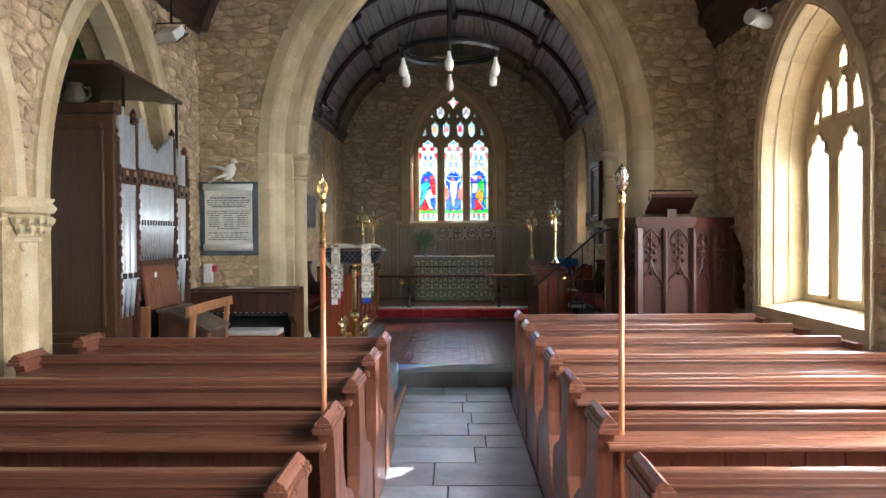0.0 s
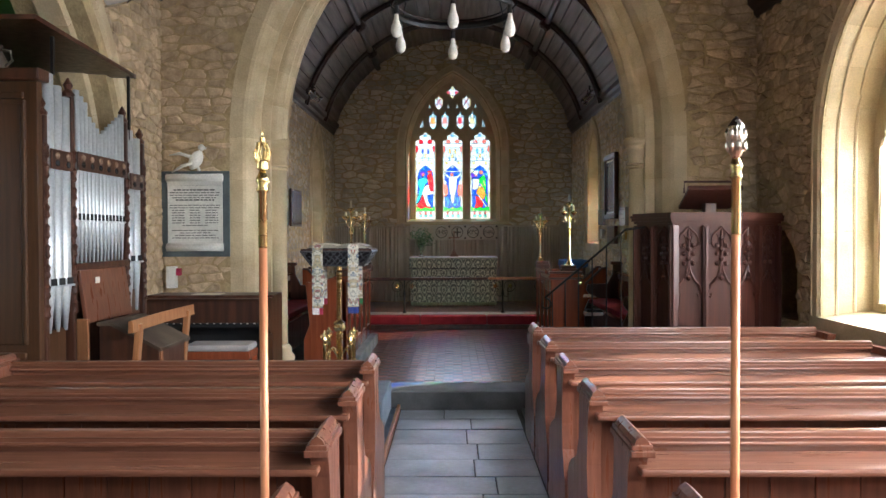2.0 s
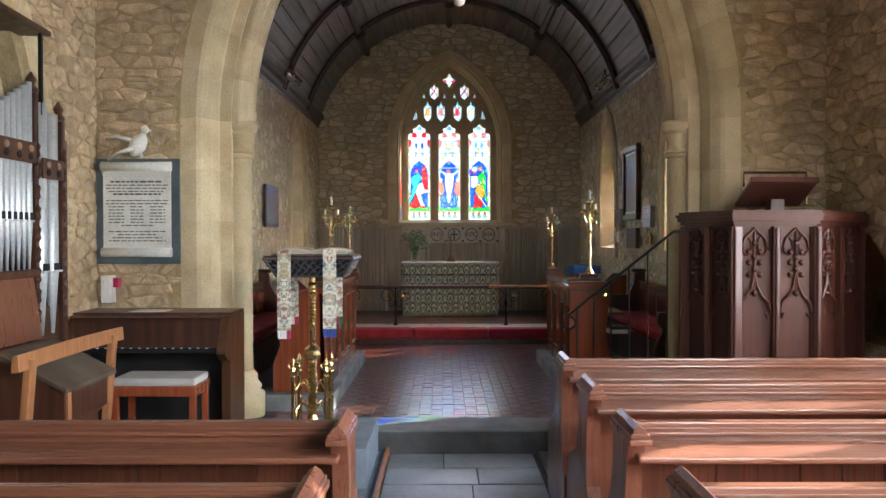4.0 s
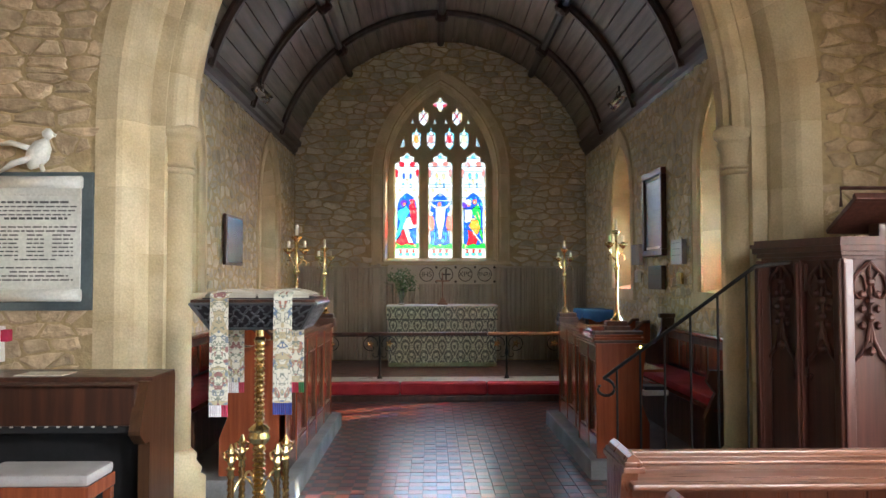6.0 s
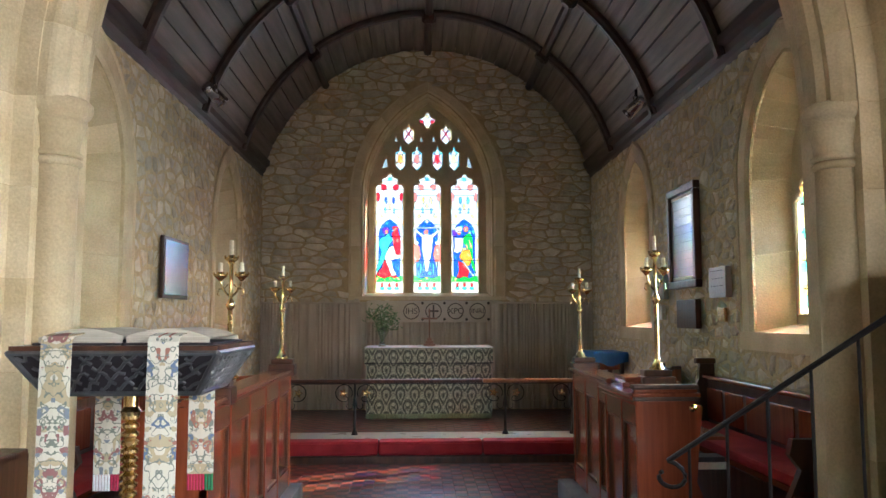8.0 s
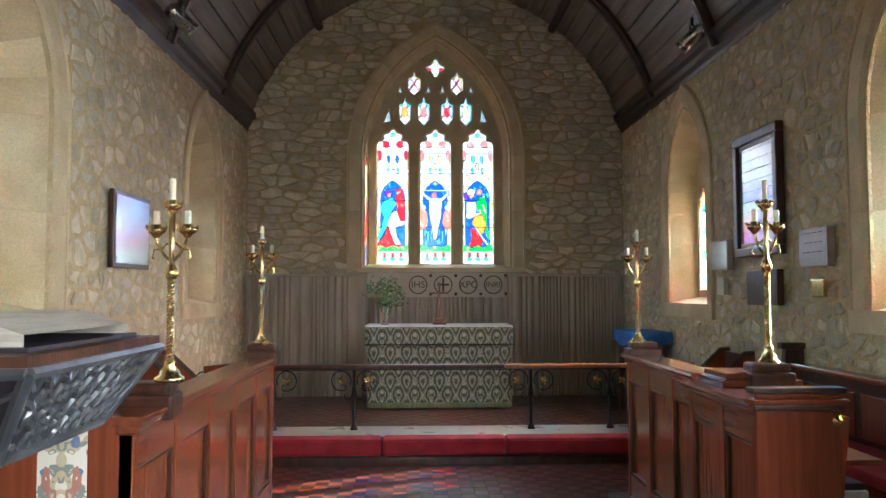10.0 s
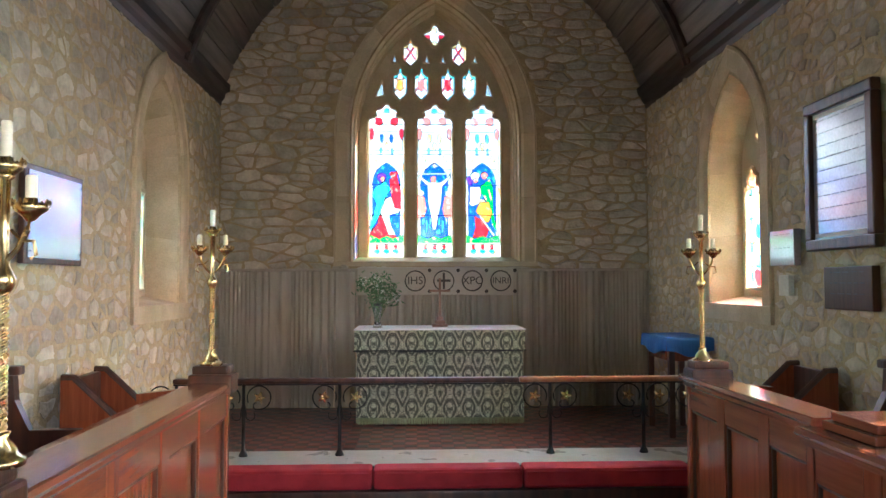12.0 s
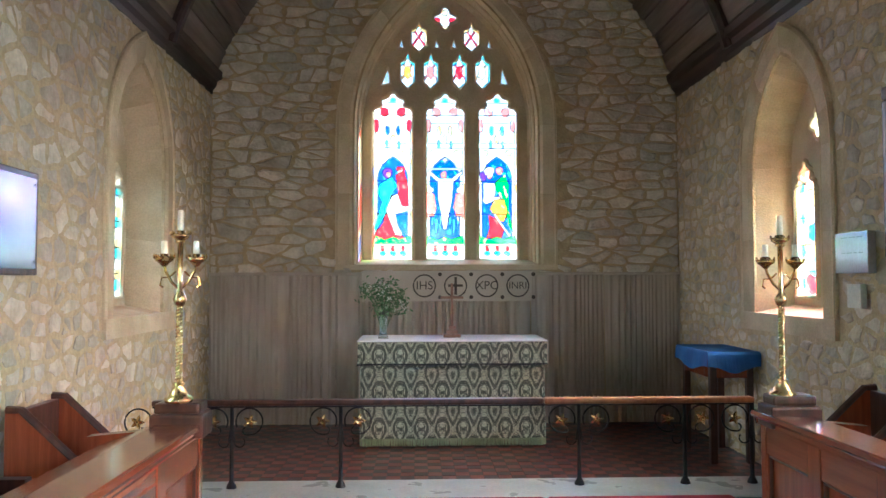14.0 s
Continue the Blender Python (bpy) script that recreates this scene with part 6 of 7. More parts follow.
# ---- chancel furniture ----
def desk_front(name, at, y0, y1, face, s, label, high=0.89, depth=0.36, panels=5):
    """A panelled choir desk; face is the x of its side to the aisle, s points from the wall to the aisle."""
    root = thing(name, at, label, "choir stall", "choir desks")
    fx = face - at[0]
    a, c = y0 - at[1], y1 - at[1]
    X = lambda d: fx - s * d

    def bx(d0, d1, p, q, z0, z1, bev=0.004, bm=None):
        return box(min(X(d0), X(d1)), max(X(d0), X(d1)), p, q, z0, z1, bev, bm)
    part("bottom_rail", bx(0.0, 0.04, a, c, 0.0, 0.14), OAKLONG, root)
    part("front_top_rail", bx(0.0, 0.04, a, c, high - 0.16, high - 0.03), OAKLONG, root)
    w = (c - a) / panels
    for k in range(panels + 1):
        y = a + k * w
        part("stile", bx(-0.004, 0.042, max(a, y - 0.045), min(c, y + 0.045), 0.0, high - 0.03), OAKRED, root)
    for k in range(panels):
        part("panel", bx(0.022, 0.036, a + k * w + 0.03, a + (k + 1) * w - 0.03, 0.10, high - 0.13, 0.002), OAKRED, root)
        b = bx(0.006, 0.022, a + k * w + 0.045, a + (k + 1) * w - 0.045, 0.14, 0.152, 0.004)
        bx(0.006, 0.022, a + k * w + 0.045, a + (k + 1) * w - 0.045, high - 0.172, high - 0.16, 0.004, b)
        for yy in (a + k * w + 0.045, a + (k + 1) * w - 0.057):
            bx(0.006, 0.022, yy, yy + 0.012, 0.14, high - 0.16, 0.004, b)
        part("moulding", b, OAKDARK, root)
    part("top_moulding", bx(-0.02, 0.05, a - 0.01, c + 0.01, high - 0.045, high - 0.015, 0.01), OAKLONG, root)
    b = bmesh.new()
    strip([0, 1], lambda i: [Vector((X(d), (a - 0.01, c + 0.01)[i], z)) for d, z in ((-0.035, high - 0.015), (-0.040, high - 0.004), (-0.035, high + 0.010), (-0.026, high + 0.014), (0.125, high + 0.014), (0.132, high + 0.004), (depth, high - 0.075), (depth, high - 0.10), (0.13, high - 0.018), (-0.035, high - 0.015))], b, True)
    part("book_slope", b, OAKLONG, root, "polished sloping book rest")
    for y in (a, c - 0.055):
        part("end", plate([[(0.0, 0.0), (depth + 0.08, 0.0), (depth + 0.08, 0.25), (depth + 0.02, 0.40), (depth + 0.04, 0.62), (depth + 0.06, high - 0.05), (0.0, high - 0.01)]], lambda u, v, d: Vector((X(u), d, v)), y, y + 0.055), OAKRED, root)
    return root, X


deskn, X = desk_front("choir_desk", (-1.25, 10.4, 0.31), 9.2, 11.62, -1.05, 1, "long red brown oak choir desk with panelled front")
desks, X = desk_front("choir_desk", (1.35, 11.15, 0.31), 10.424, 11.70, 1.20, -1, "short red brown oak choir desk with panelled front", panels=3)
clergy, X = desk_front("clergy_desk", (1.3, 10.0, 0.31), 9.67, 10.42, 1.15, -1, "red brown clergy desk with solid moulded end", high=0.86, depth=0.30, panels=2)
for g, z0, z1, mt in ((0.0, 0.0, 0.84, OAKRED), (0.012, 0.84, 0.862, OAKDARK), (0.024, 0.862, 0.884, OAKRED), (0.010, 0.884, 0.904, OAKRED), (0.018, 0.904, 0.928, OAKDARK)):
    part("end_board" if z0 == 0 else "end_cap", box(-0.165 - g, 0.165 + g, -0.352 - g, -0.318 + g, z0, z1, 0.007), mt, clergy)
for g, z0, z1 in ((0.02, 0.875, 0.905), (0.0, 0.905, 0.935)):
    part("book_ledge", box(-0.10 - g, 0.22 + g, 0.10 - g, 0.36 + g, z0, z1, 0.008), OAKLONG, clergy, "stepped book ledge")
part("knob", lathe([(0.006, 0.0), (0.02, 0.01), (0.022, 0.025), (0.008, 0.04)], (0.15, -0.33, 0.80), 12, None, Matrix.Rotation(math.pi / 2, 3, "X")), BRASS, clergy, "small brass knob")
part("shelf", box(0.19, 0.36, -0.30, 0.20, 0.62, 0.64, 0.004), OAKLONG, clergy)


def pedestal(x, y, z):
    o = thing("candle_pedestal", (x, y, z), "dark wooden block beneath a candlestick", "pedestal", "candle blocks")
    b = box(-0.10, 0.10, -0.07, 0.07, -0.03, 0.06, 0.012)
    box(-0.085, 0.085, -0.058, 0.058, 0.058, 0.10, 0.014, b)
    part("block", b, OAKDARK, o)


def stall_bench(name, x, s, y0, y1):
    """A bench against the wall; s points from the wall to the aisle."""
    root = thing(name, (x, (y0 + y1) / 2, 0.31), "dark oak stall bench with red seat cushion", "bench", "choir benches")
    h = (y1 - y0) / 2
    bx = lambda d0, d1, p, q, z0, z1, bev=0.004: box(min(s * d0, s * d1), max(s * d0, s * d1), p, q, z0, z1, bev)
    part("back", bx(0.02, 0.06, -h, h, 0.0, 0.80), OAKDARK, root)
    n = 6
    for k in range(n):
        part("back_panel", bx(0.055, 0.068, -h + (k + 0.08) * 2 * h / n, -h + (k + 0.92) * 2 * h / n, 0.48, 0.73, 0.006), OAKRED, root)
    part("top_rail", bx(0.0, 0.10, -h, h, 0.80, 0.835, 0.01), OAKLONG, root)
    part("seat", bx(0.02, 0.44, -h, h, 0.36, 0.40, 0.008), OAKLONG, root)
    part("seat_front", bx(0.38, 0.40, -h, h, 0.0, 0.365), OAKDARK, root)
    part("cushion", bx(0.07, 0.45, -h + 0.04, h - 0.04, 0.40, 0.465, 0.022), REDCLOTH, root, "red cushion")
    for y in (-h, h - 0.05):
        e = part("bench_end", plate([[(0.0, 0.0), (0.50, 0.0), (0.50, 0.32), (0.42, 0.50), (0.48, 0.58), (0.46, 0.66), (0.20, 0.66), (0.13, 0.80), (0.12, 0.92), (0.0, 0.92)]], lambda u, v, d: Vector((s * u, d, v)), y, y + 0.05), OAKDARK, root)
        part("end_cap", bx(-0.01, 0.15, y - 0.012, y + 0.062, 0.92, 0.965, 0.012), OAKDARK, e)
    return root


stall_bench("stall_bench", CHN + 0.01, 1, 9.35, 11.70)
stall_bench("stall_bench", CHS - 0.01, -1, 9.45, 11.75)


def stall_chair(x, y, s):
    """A low armed seat between bench and rail."""
    root = thing("sanctuary_chair", (x, y, LOW), "dark wooden seat with sloping arms and blue cushion", "chair", "sanctuary seats")
    part("seat", box(-0.22, 0.22, -0.22, 0.22, 0.52, 0.56, 0.01), OAKDARK, root)
    part("cushion", box(-0.20, 0.20, -0.20, 0.20, 0.56, 0.61, 0.02), BLUECLOTH, root, "dull blue cushion")
    for q in (-0.22, 0.22):
        part("arm", plate([[(-0.24, 0.0), (0.24, 0.0), (0.24, 0.62), (0.12, 0.70), (-0.18, 0.98), (-0.24, 0.98)]], lambda u, v, d: Vector((s * u, d, v)), q - 0.02, q + 0.02), OAKRED, root)
        part("arm_rail", tube([(s * 0.24, q, 0.63), (s * 0.12, q, 0.71), (s * -0.18, q, 0.99), (s * -0.24, q, 0.99)], 0.022, 8), OAKDARK, root)
    part("back", box(min(s * -0.24, s * -0.20), max(s * -0.24, s * -0.20), -0.22, 0.22, 0.0, 0.98, 0.006), OAKDARK, root)


stall_chair(-1.82, 12.35, 1)
stall_chair(2.02, 12.45, -1)


def candlestick(x, y, z, high, rz, label):
    root = thing("candlestick", (x, y, z), label, "candlestick", "brass candlesticks", rz)
    k = high / 0.60
    b = lathe([(0.05, 0.0), (0.052, 0.012 * k), (0.036, 0.02 * k), (0.034, 0.03 * k), (0.016, 0.05 * k), (0.022, 0.06 * k)], n=16)
    part("foot", b, BRASS, root, smooth=True)
    b = strip(range(150), lambda i: [Vector(((0.0125 + 0.0026 * math.cos(3 * a - i * 1.02)) * math.cos(a), (0.0125 + 0.0026 * math.cos(3 * a - i * 1.02)) * math.sin(a), (0.055 + 0.255 * i / 149) * k)) for a in (2 * math.pi * q / 14 for q in range(15))])
    part("twisted_stem", b, BRASS, root, "rope twisted brass stem", True)
    part("knop", lathe([(0.012, 0.305 * k), (0.02, 0.315 * k), (0.026, 0.33 * k), (0.018, 0.345 * k), (0.011, 0.355 * k), (0.010, 0.42 * k), (0.011, 0.51 * k), (0.02, 0.515 * k), (0.014, 0.525 * k)], n=14), BRASS, root, smooth=True)

    def cup(px, py, pz, hc, par):
        o = part("drip_pan", lathe([(0.008, -0.02 * k), (0.02, -0.008 * k), (0.034, 0.0), (0.036, 0.012 * k), (0.030, 0.012 * k), (0.016, 0.004 * k), (0.014, 0.022 * k)], (px, py, pz), 14), BRASS, par, smooth=True)
        for q in range(8):
            a = 2 * math.pi * q / 8
            lt = lathe([(0.002, -0.008), (0.005, 0.0), (0.002, 0.010)], (px + 0.036 * math.cos(a), py + 0.036 * math.sin(a), pz + 0.012 * k), 5)
            part("bead", lt, BRASS, o)
        c = part("candle", lathe([(0.0115, 0.01), (0.0115, hc), (0.009, hc + 0.004)], (px, py, pz), 12), WAX, o, "cream wax candle", True)
    cup(0, 0, 0.53 * k, 0.085 * k, root)
    for s in (-1, 1):
        arm = part("branch", tube([(0, 0, 0.36 * k), (s * 0.03, 0, 0.385 * k), (s * 0.052, 0, 0.42 * k), (s * 0.058, 0, 0.445 * k)], 0.006, 6), BRASS, root)
        part("scroll", tube([(s * 0.015, 0, 0.42 * k), (s * 0.04, 0, 0.40 * k), (s * 0.066, 0, 0.40 * k), (s * 0.072, 0, 0.375 * k), (s * 0.06, 0, 0.368 * k)], 0.004, 6), BRASS, arm)
        cup(s * 0.058, 0, 0.455 * k, 0.06 * k, root)
    return root


pedestal(-1.10, 11.52, 1.19)
candlestick(-1.105, 11.50, 1.29, 0.70, 10, "three branched brass candlestick at the desk end")
pedestal(-1.10, 9.50, 1.19)
candlestick(-1.03, 9.50, 1.29, 0.70, -8, "three branched brass candlestick on the choir desk")
pedestal(1.27, 11.60, 1.19)
candlestick(1.245, 11.60, 1.28, 0.70, -6, "three branched brass candlestick at the desk end")
pedestal(1.395, 10.12, 1.19)
candlestick(1.405, 10.12, 1.28, 0.80, 12, "three branched brass candlestick on the clergy desk")

# communion rail
rail = thing("communion_rail", (CX, 13.78, SANC), "low altar rail on black iron posts with gilt flowers", "altar rail")
part("handrail", box(CHN - CX + 0.25, 0.56, -0.04, 0.04, 0.545, 0.585, 0.014), OAKDARK, rail)
part("handrail", box(0.564, CHS - CX - 0.3, -0.04, 0.04, 0.545, 0.585, 0.014), LIGHTWOOD, rail, "lighter warm brown length of rail")
part("under_rail", box(CHN - CX + 0.25, CHS - CX - 0.3, -0.012, 0.012, 0.532, 0.546), IRON, rail)
for px in (-2.02, -1.52, -0.80, 0.80, 1.52, 1.98):
    post = part("post", lathe([(0.034, 0.0), (0.034, 0.012), (0.026, 0.03), (0.015, 0.05), (0.013, 0.30), (0.018, 0.315), (0.013, 0.33), (0.012, 0.54)], (px, 0, 0), 12), IRON, rail, smooth=True)
    for s in (-1, 1):
        part("scroll", tube([(px + s * (0.115 + 0.088 * math.cos(a)), 0, 0.440 + 0.088 * math.sin(a)) for a in (radians(205 - 12 * i) for i in range(26))] + [(px + s * (0.098 + 0.026 * math.cos(a)), 0, 0.378 + 0.026 * math.sin(a)) for a in (radians(-80 - 30 * i) for i in range(7))], 0.006, 6), IRON, post)
        part("curl", tube([(px + s * 0.010, 0, 0.38)] + [(px + s * (0.052 + 0.034 * math.cos(a)), 0, 0.305 + 0.034 * math.sin(a)) for a in (radians(160 + 22 * i) for i in range(12))], 0.005, 6), IRON, post)
        b = bmesh.new()
        for q in range(5):
            a = 2 * math.pi * q / 5 + 0.3
            lathe([(0.001, -0.010), (0.010, -0.002), (0.015, 0.016), (0.010, 0.034), (0.001, 0.050)], (px + s * 0.120, -0.006, 0.440), 6, b, Matrix.Rotation(a, 3, "Y"))
        lathe([(0.003, -0.012), (0.012, 0.0), (0.003, 0.012)], (px + s * 0.120, -0.016, 0.440), 8, b)
        part("flower", b, BRASS, post, "gilt iron flower")
for a, c in ((-1.50, -0.45), (-0.445, 0.60), (0.605, 1.80)):
    o = thing("kneeler", ((a + c) / 2, 13.40, 0.235), "long red kneeling cushion before the altar rail", "kneeler", "altar kneelers")
    w = (c - a) / 2
    part("cushion", box(-w, w, -0.11, 0.10, 0.0, 0.145, 0.03), REDCLOTH, o)
    part("piping", tube([(-w + 0.02, -0.112, 0.118), (w - 0.02, -0.112, 0.118)], 0.006, 6), REDCLOTH, o)

# altar
AX, AY = 0.085, 15.0
alt = thing("altar", (AX, AY, SANC), "altar dressed in a green and gold damask frontal", "altar")
part("table", box(-0.74, 0.74, 0.03, 0.66, 0.0, 0.85, 0.01), OAKDARK, alt)


def cloth(half, z0, z1, yf, yb, waves, amp, lift):
    """A cloth skirt round front and sides."""
    path = [(-half, yb + (yf - yb) * i / 6) for i in range(7)] + [(-half + 2 * half * i / 60, yf) for i in range(1, 60)] + [(half, yf + (yb - yf) * i / 6) for i in range(7)]

    def sec(i):
        x, y = path[i]
        out = []
        for k in range(7):
            f = k / 6
            d = amp * f * math.sin(waves * (x + 2 * y)) + lift * f
            nx, ny = (0, -1) if 7 <= i < 66 else ((-1, 0) if i < 7 else (1, 0))
            out.append(Vector((x + nx * d, y + ny * d, z1 + (z0 - z1) * f + 0.004 * f * math.sin(9 * x))))
        return out
    return strip(range(len(path)), sec)


part("frontal", cloth(0.765, 0.07, 0.86, 0.0, 0.66, 17, 0.007, 0.004), DAMASK, alt, "green and gold damask frontal")
part("superfrontal", cloth(0.785, 0.685, 0.868, -0.014, 0.66, 23, 0.004, 0.004), DAMASK, alt, "damask band below the linen")
part("band_edge", cloth(0.790, 0.676, 0.690, -0.022, 0.66, 23, 0.002, 0.004), BLACK, alt, "dark braid edge")
b = bmesh.new()
rng = random.Random(2)
for k in range(170):
    x = -0.765 + 1.53 * k / 169
    tube([(x, -0.008, 0.075), (x + rng.uniform(-0.004, 0.004), -0.012 + rng.uniform(-0.004, 0.004), 0.012 + rng.uniform(0, 0.008))], 0.004, 4, b)
part("fringe", b, material("green_fringe", (0.24, 0.27, 0.15), (0.16, 0.19, 0.10), 0.8), alt, "green silk fringe")
lin = thing("altar_linen", (AX, AY, SANC + 0.868), "white linen cloth lying on the altar", "linen")
part("cloth", box(-0.79, 0.79, -0.02, 0.665, 0.0, 0.012, 0.004), WHITECLOTH, lin)

vase = thing("flower_vase", (-0.50, 15.22, SANC + 0.88), "clear glass vase of white and green flowers", "vase")
VG = bpy.data.materials.new("vase_glass")
VG.use_nodes = True
vb = VG.node_tree.nodes["Principled BSDF"]
vb.inputs["Transmission Weight"].default_value, vb.inputs["Roughness"].default_value = 0.9, 0.08
vb.inputs["Base Color"].default_value = (0.85, 0.92, 0.90, 1)
part("glass", lathe([(0.045, 0.0), (0.042, 0.02), (0.028, 0.06), (0.036, 0.14), (0.055, 0.24), (0.050, 0.24), (0.032, 0.14), (0.024, 0.06), (0.02, 0.03)], n=18), VG, vase, smooth=True)
rng = random.Random(6)
for k in range(26):
    a, r = rng.uniform(0, 2 * math.pi), rng.uniform(0.02, 0.19)
    hz = rng.uniform(0.26, 0.50) - 0.3 * r
    tip = Vector((r * math.cos(a) * 1.15, r * math.sin(a) * 0.7, hz))
    stem = part("stem", tube([(0.01 * math.cos(a), 0.01 * math.sin(a), 0.05), tip * 0.5 + Vector((0, 0, 0.10)), tip], 0.003, 4), LEAF, vase)
    b = bmesh.new()
    for q in range(16):
        c = tip + Vector((rng.gauss(0, 0.035), rng.gauss(0, 0.03), rng.gauss(0, 0.035)))
        m = pose(*c, rng.uniform(0, 360), rng.uniform(0, 360), rng.uniform(0, 360))
        vsx = [b.verts.new(m @ Vector(p)) for p in ((0, -0.024, 0), (0.009, 0, 0.004), (0, 0.026, 0), (-0.009, 0, 0.004))]
        b.faces.new(vsx)
    part("leaves", b, LEAF, stem)
    if k % 2 == 0:
        b = bmesh.new()
        for q in range(12):
            c = tip + Vector((rng.gauss(0, 0.018), rng.gauss(0, 0.018), rng.gauss(0.01, 0.012)))
            lathe([(0.001, -0.005), (0.007, 0.0), (0.001, 0.005)], c, 5, b)
        part("blossom", b, PETAL, stem, "small white flowers")
cr = thing("altar_cross", (AX + 0.01, 15.34, SANC + 0.88), "dull bronze cross on a stepped foot", "cross")
BRONZE = material("dull_bronze", (0.34, 0.19, 0.13), (0.22, 0.12, 0.08), 0.4, 0.5)
b = box(-0.075, 0.075, -0.05, 0.05, 0.0, 0.03, 0.006)
box(-0.05, 0.05, -0.035, 0.035, 0.03, 0.065, 0.006, b)
box(-0.03, 0.03, -0.022, 0.022, 0.065, 0.10, 0.006, b)
part("foot", b, BRONZE, cr)
part("shaft", box(-0.011, 0.011, -0.008, 0.008, 0.10, 0.47, 0.004), BRONZE, cr)
part("arm", box(-0.10, 0.10, -0.008, 0.008, 0.335, 0.358, 0.004), BRONZE, cr)

# dossal curtain behind the altar
cur = thing("dossal_curtain", (CX, CHE - 0.07, SANC), "taupe pleated curtain hanging along the east wall", "curtain")


def drape(x0, x1, z0, z1, seed):
    rng = random.Random(seed)
    n = int((x1 - x0) / 0.008)
    ph, cur_p = [], 0.0
    for i in range(n + 1):
        cur_p += 1.0 + 0.55 * math.sin(i * 0.045 + seed) + 0.3 * math.sin(i * 0.19 + 2 * seed) + rng.uniform(-0.5, 0.5)
        ph.append(cur_p)

    def sec(i):
        x = x0 + (x1 - x0) * i / n
        out = []
        for k in range(5):
            f = k / 4
            out.append(Vector((x + 0.004 * f * math.sin(ph[i] * 0.5), -0.042 * (math.sin(ph[i] * 0.86 + 0.4 * f) + 0.3 * math.sin(ph[i] * 1.72 + 1.0)) * (0.55 + 0.45 * f) * (0.62 + 0.55 * noise.noise((x * 5.0, seed * 3.1, 0.35 * f))) - 0.014 * noise.noise((x * 9.0 + 0.5 * f, seed * 1.7, 0.6 * f)), z1 + (z0 - z1) * f)))
        return out
    return strip(range(n + 1), sec)


for a, c, sd in ((-2.27, -1.52, 1), (-1.515, -0.80, 2), (0.81, 1.52, 4), (1.525, 2.27, 5)):
    part("drape", drape(a, c, 0.01, 1.43, sd), CURTAIN, cur, smooth=True)
part("drape", drape(-0.795, 0.805, 0.01, 1.20, 3), CURTAIN, cur, smooth=True)
part("heading", box(-2.27, 2.27, -0.03, 0.02, 1.425, 1.455, 0.008), CURTAIN, cur)
pelm = part("pelmet", box(-0.82, 0.82, -0.035, -0.012, 1.175, 1.47, 0.006), PELMET, cur, "flat embroidered pelmet")
THREAD = material("dark_embroidery", (0.085, 0.065, 0.05), None, 0.8, bump=0.1)


def letters(body, size, at, parent, mat):
    cu = bpy.data.curves.new("letters", "FONT")
    cu.body, cu.size, cu.align_x, cu.align_y, cu.extrude = body, size, "CENTER", "CENTER", 0.002
    tmp = new("tmp_text", cu)
    bpy.context.view_layer.update()
    me = bpy.data.meshes.new_from_object(tmp.evaluated_get(bpy.context.evaluated_depsgraph_get()))
    bpy.data.objects.remove(tmp)
    me.materials.clear()
    me.materials.append(mat)
    o = new("lettering", me)
    o.parent = parent
    o.matrix_local = Matrix.Translation(at) @ pose(0, 0, 0, 90)
    return o


for k, word in enumerate(("", "IHS", "", "XPC", "INRI", "")):
    x = -0.62 + 0.305 * k if k else -0.56
    if k in (0, 5):
        continue
    x = -0.22 + 0.30 * (k - 1)
    part("roundel", tube([(x + 0.105 * math.cos(a), -0.037, 1.325 + 0.105 * math.sin(a)) for a in (2 * math.pi * i / 28 for i in range(29))], 0.007, 5), THREAD, pelm)
    if word:
        letters(word, 0.115 if len(word) == 3 else 0.095, (x, -0.038, 1.325), pelm, THREAD)
    else:
        b = box(x - 0.012, x + 0.012, -0.041, -0.035, 1.24, 1.41)
        box(x - 0.07, x + 0.07, -0.0415, -0.0352, 1.315, 1.339, 0, b)
        part("cross_mark", b, THREAD, pelm)
    for dz in (-0.11, 0.11):
        part("rosette", lathe([(0.02, -0.003), (0.02, 0.003), (0.008, 0.005)], (x + 0.15, -0.037, 1.325 + dz), 8, None, Matrix.Rotation(math.pi / 2, 3, "X")), THREAD, pelm)

# credence table
crd = thing("credence_table", (2.15, 14.62, SANC), "small dark table with a blue cloth", "table")
for a in (-1, 1):
    for c in (-1, 1):
        part("leg", box(a * 0.14 - 0.025, a * 0.14 + 0.025, c * 0.28 - 0.025, c * 0.28 + 0.025, 0.0, 0.79, 0.005), OAKDARK, crd)
part("tabletop", box(-0.19, 0.19, -0.34, 0.34, 0.79, 0.83, 0.006), OAKDARK, crd)
part("apron", box(-0.16, 0.16, -0.30, 0.30, 0.64, 0.79), OAKRED, crd)
ct = thing("table_cloth", (2.15, 14.62, SANC + 0.83), "bright blue cloth draped over the side table", "tablecloth")
b = bmesh.new()
pts = []
for i in range(65):
    f = i / 64
    per = [(-0.20, -0.355), (0.20, -0.355), (0.20, 0.355), (-0.20, 0.355), (-0.20, -0.355)]
    k = min(int(f * 4), 3)
    g = f * 4 - k
    pts.append((per[k][0] * (1 - g) + per[k + 1][0] * g, per[k][1] * (1 - g) + per[k + 1][1] * g))
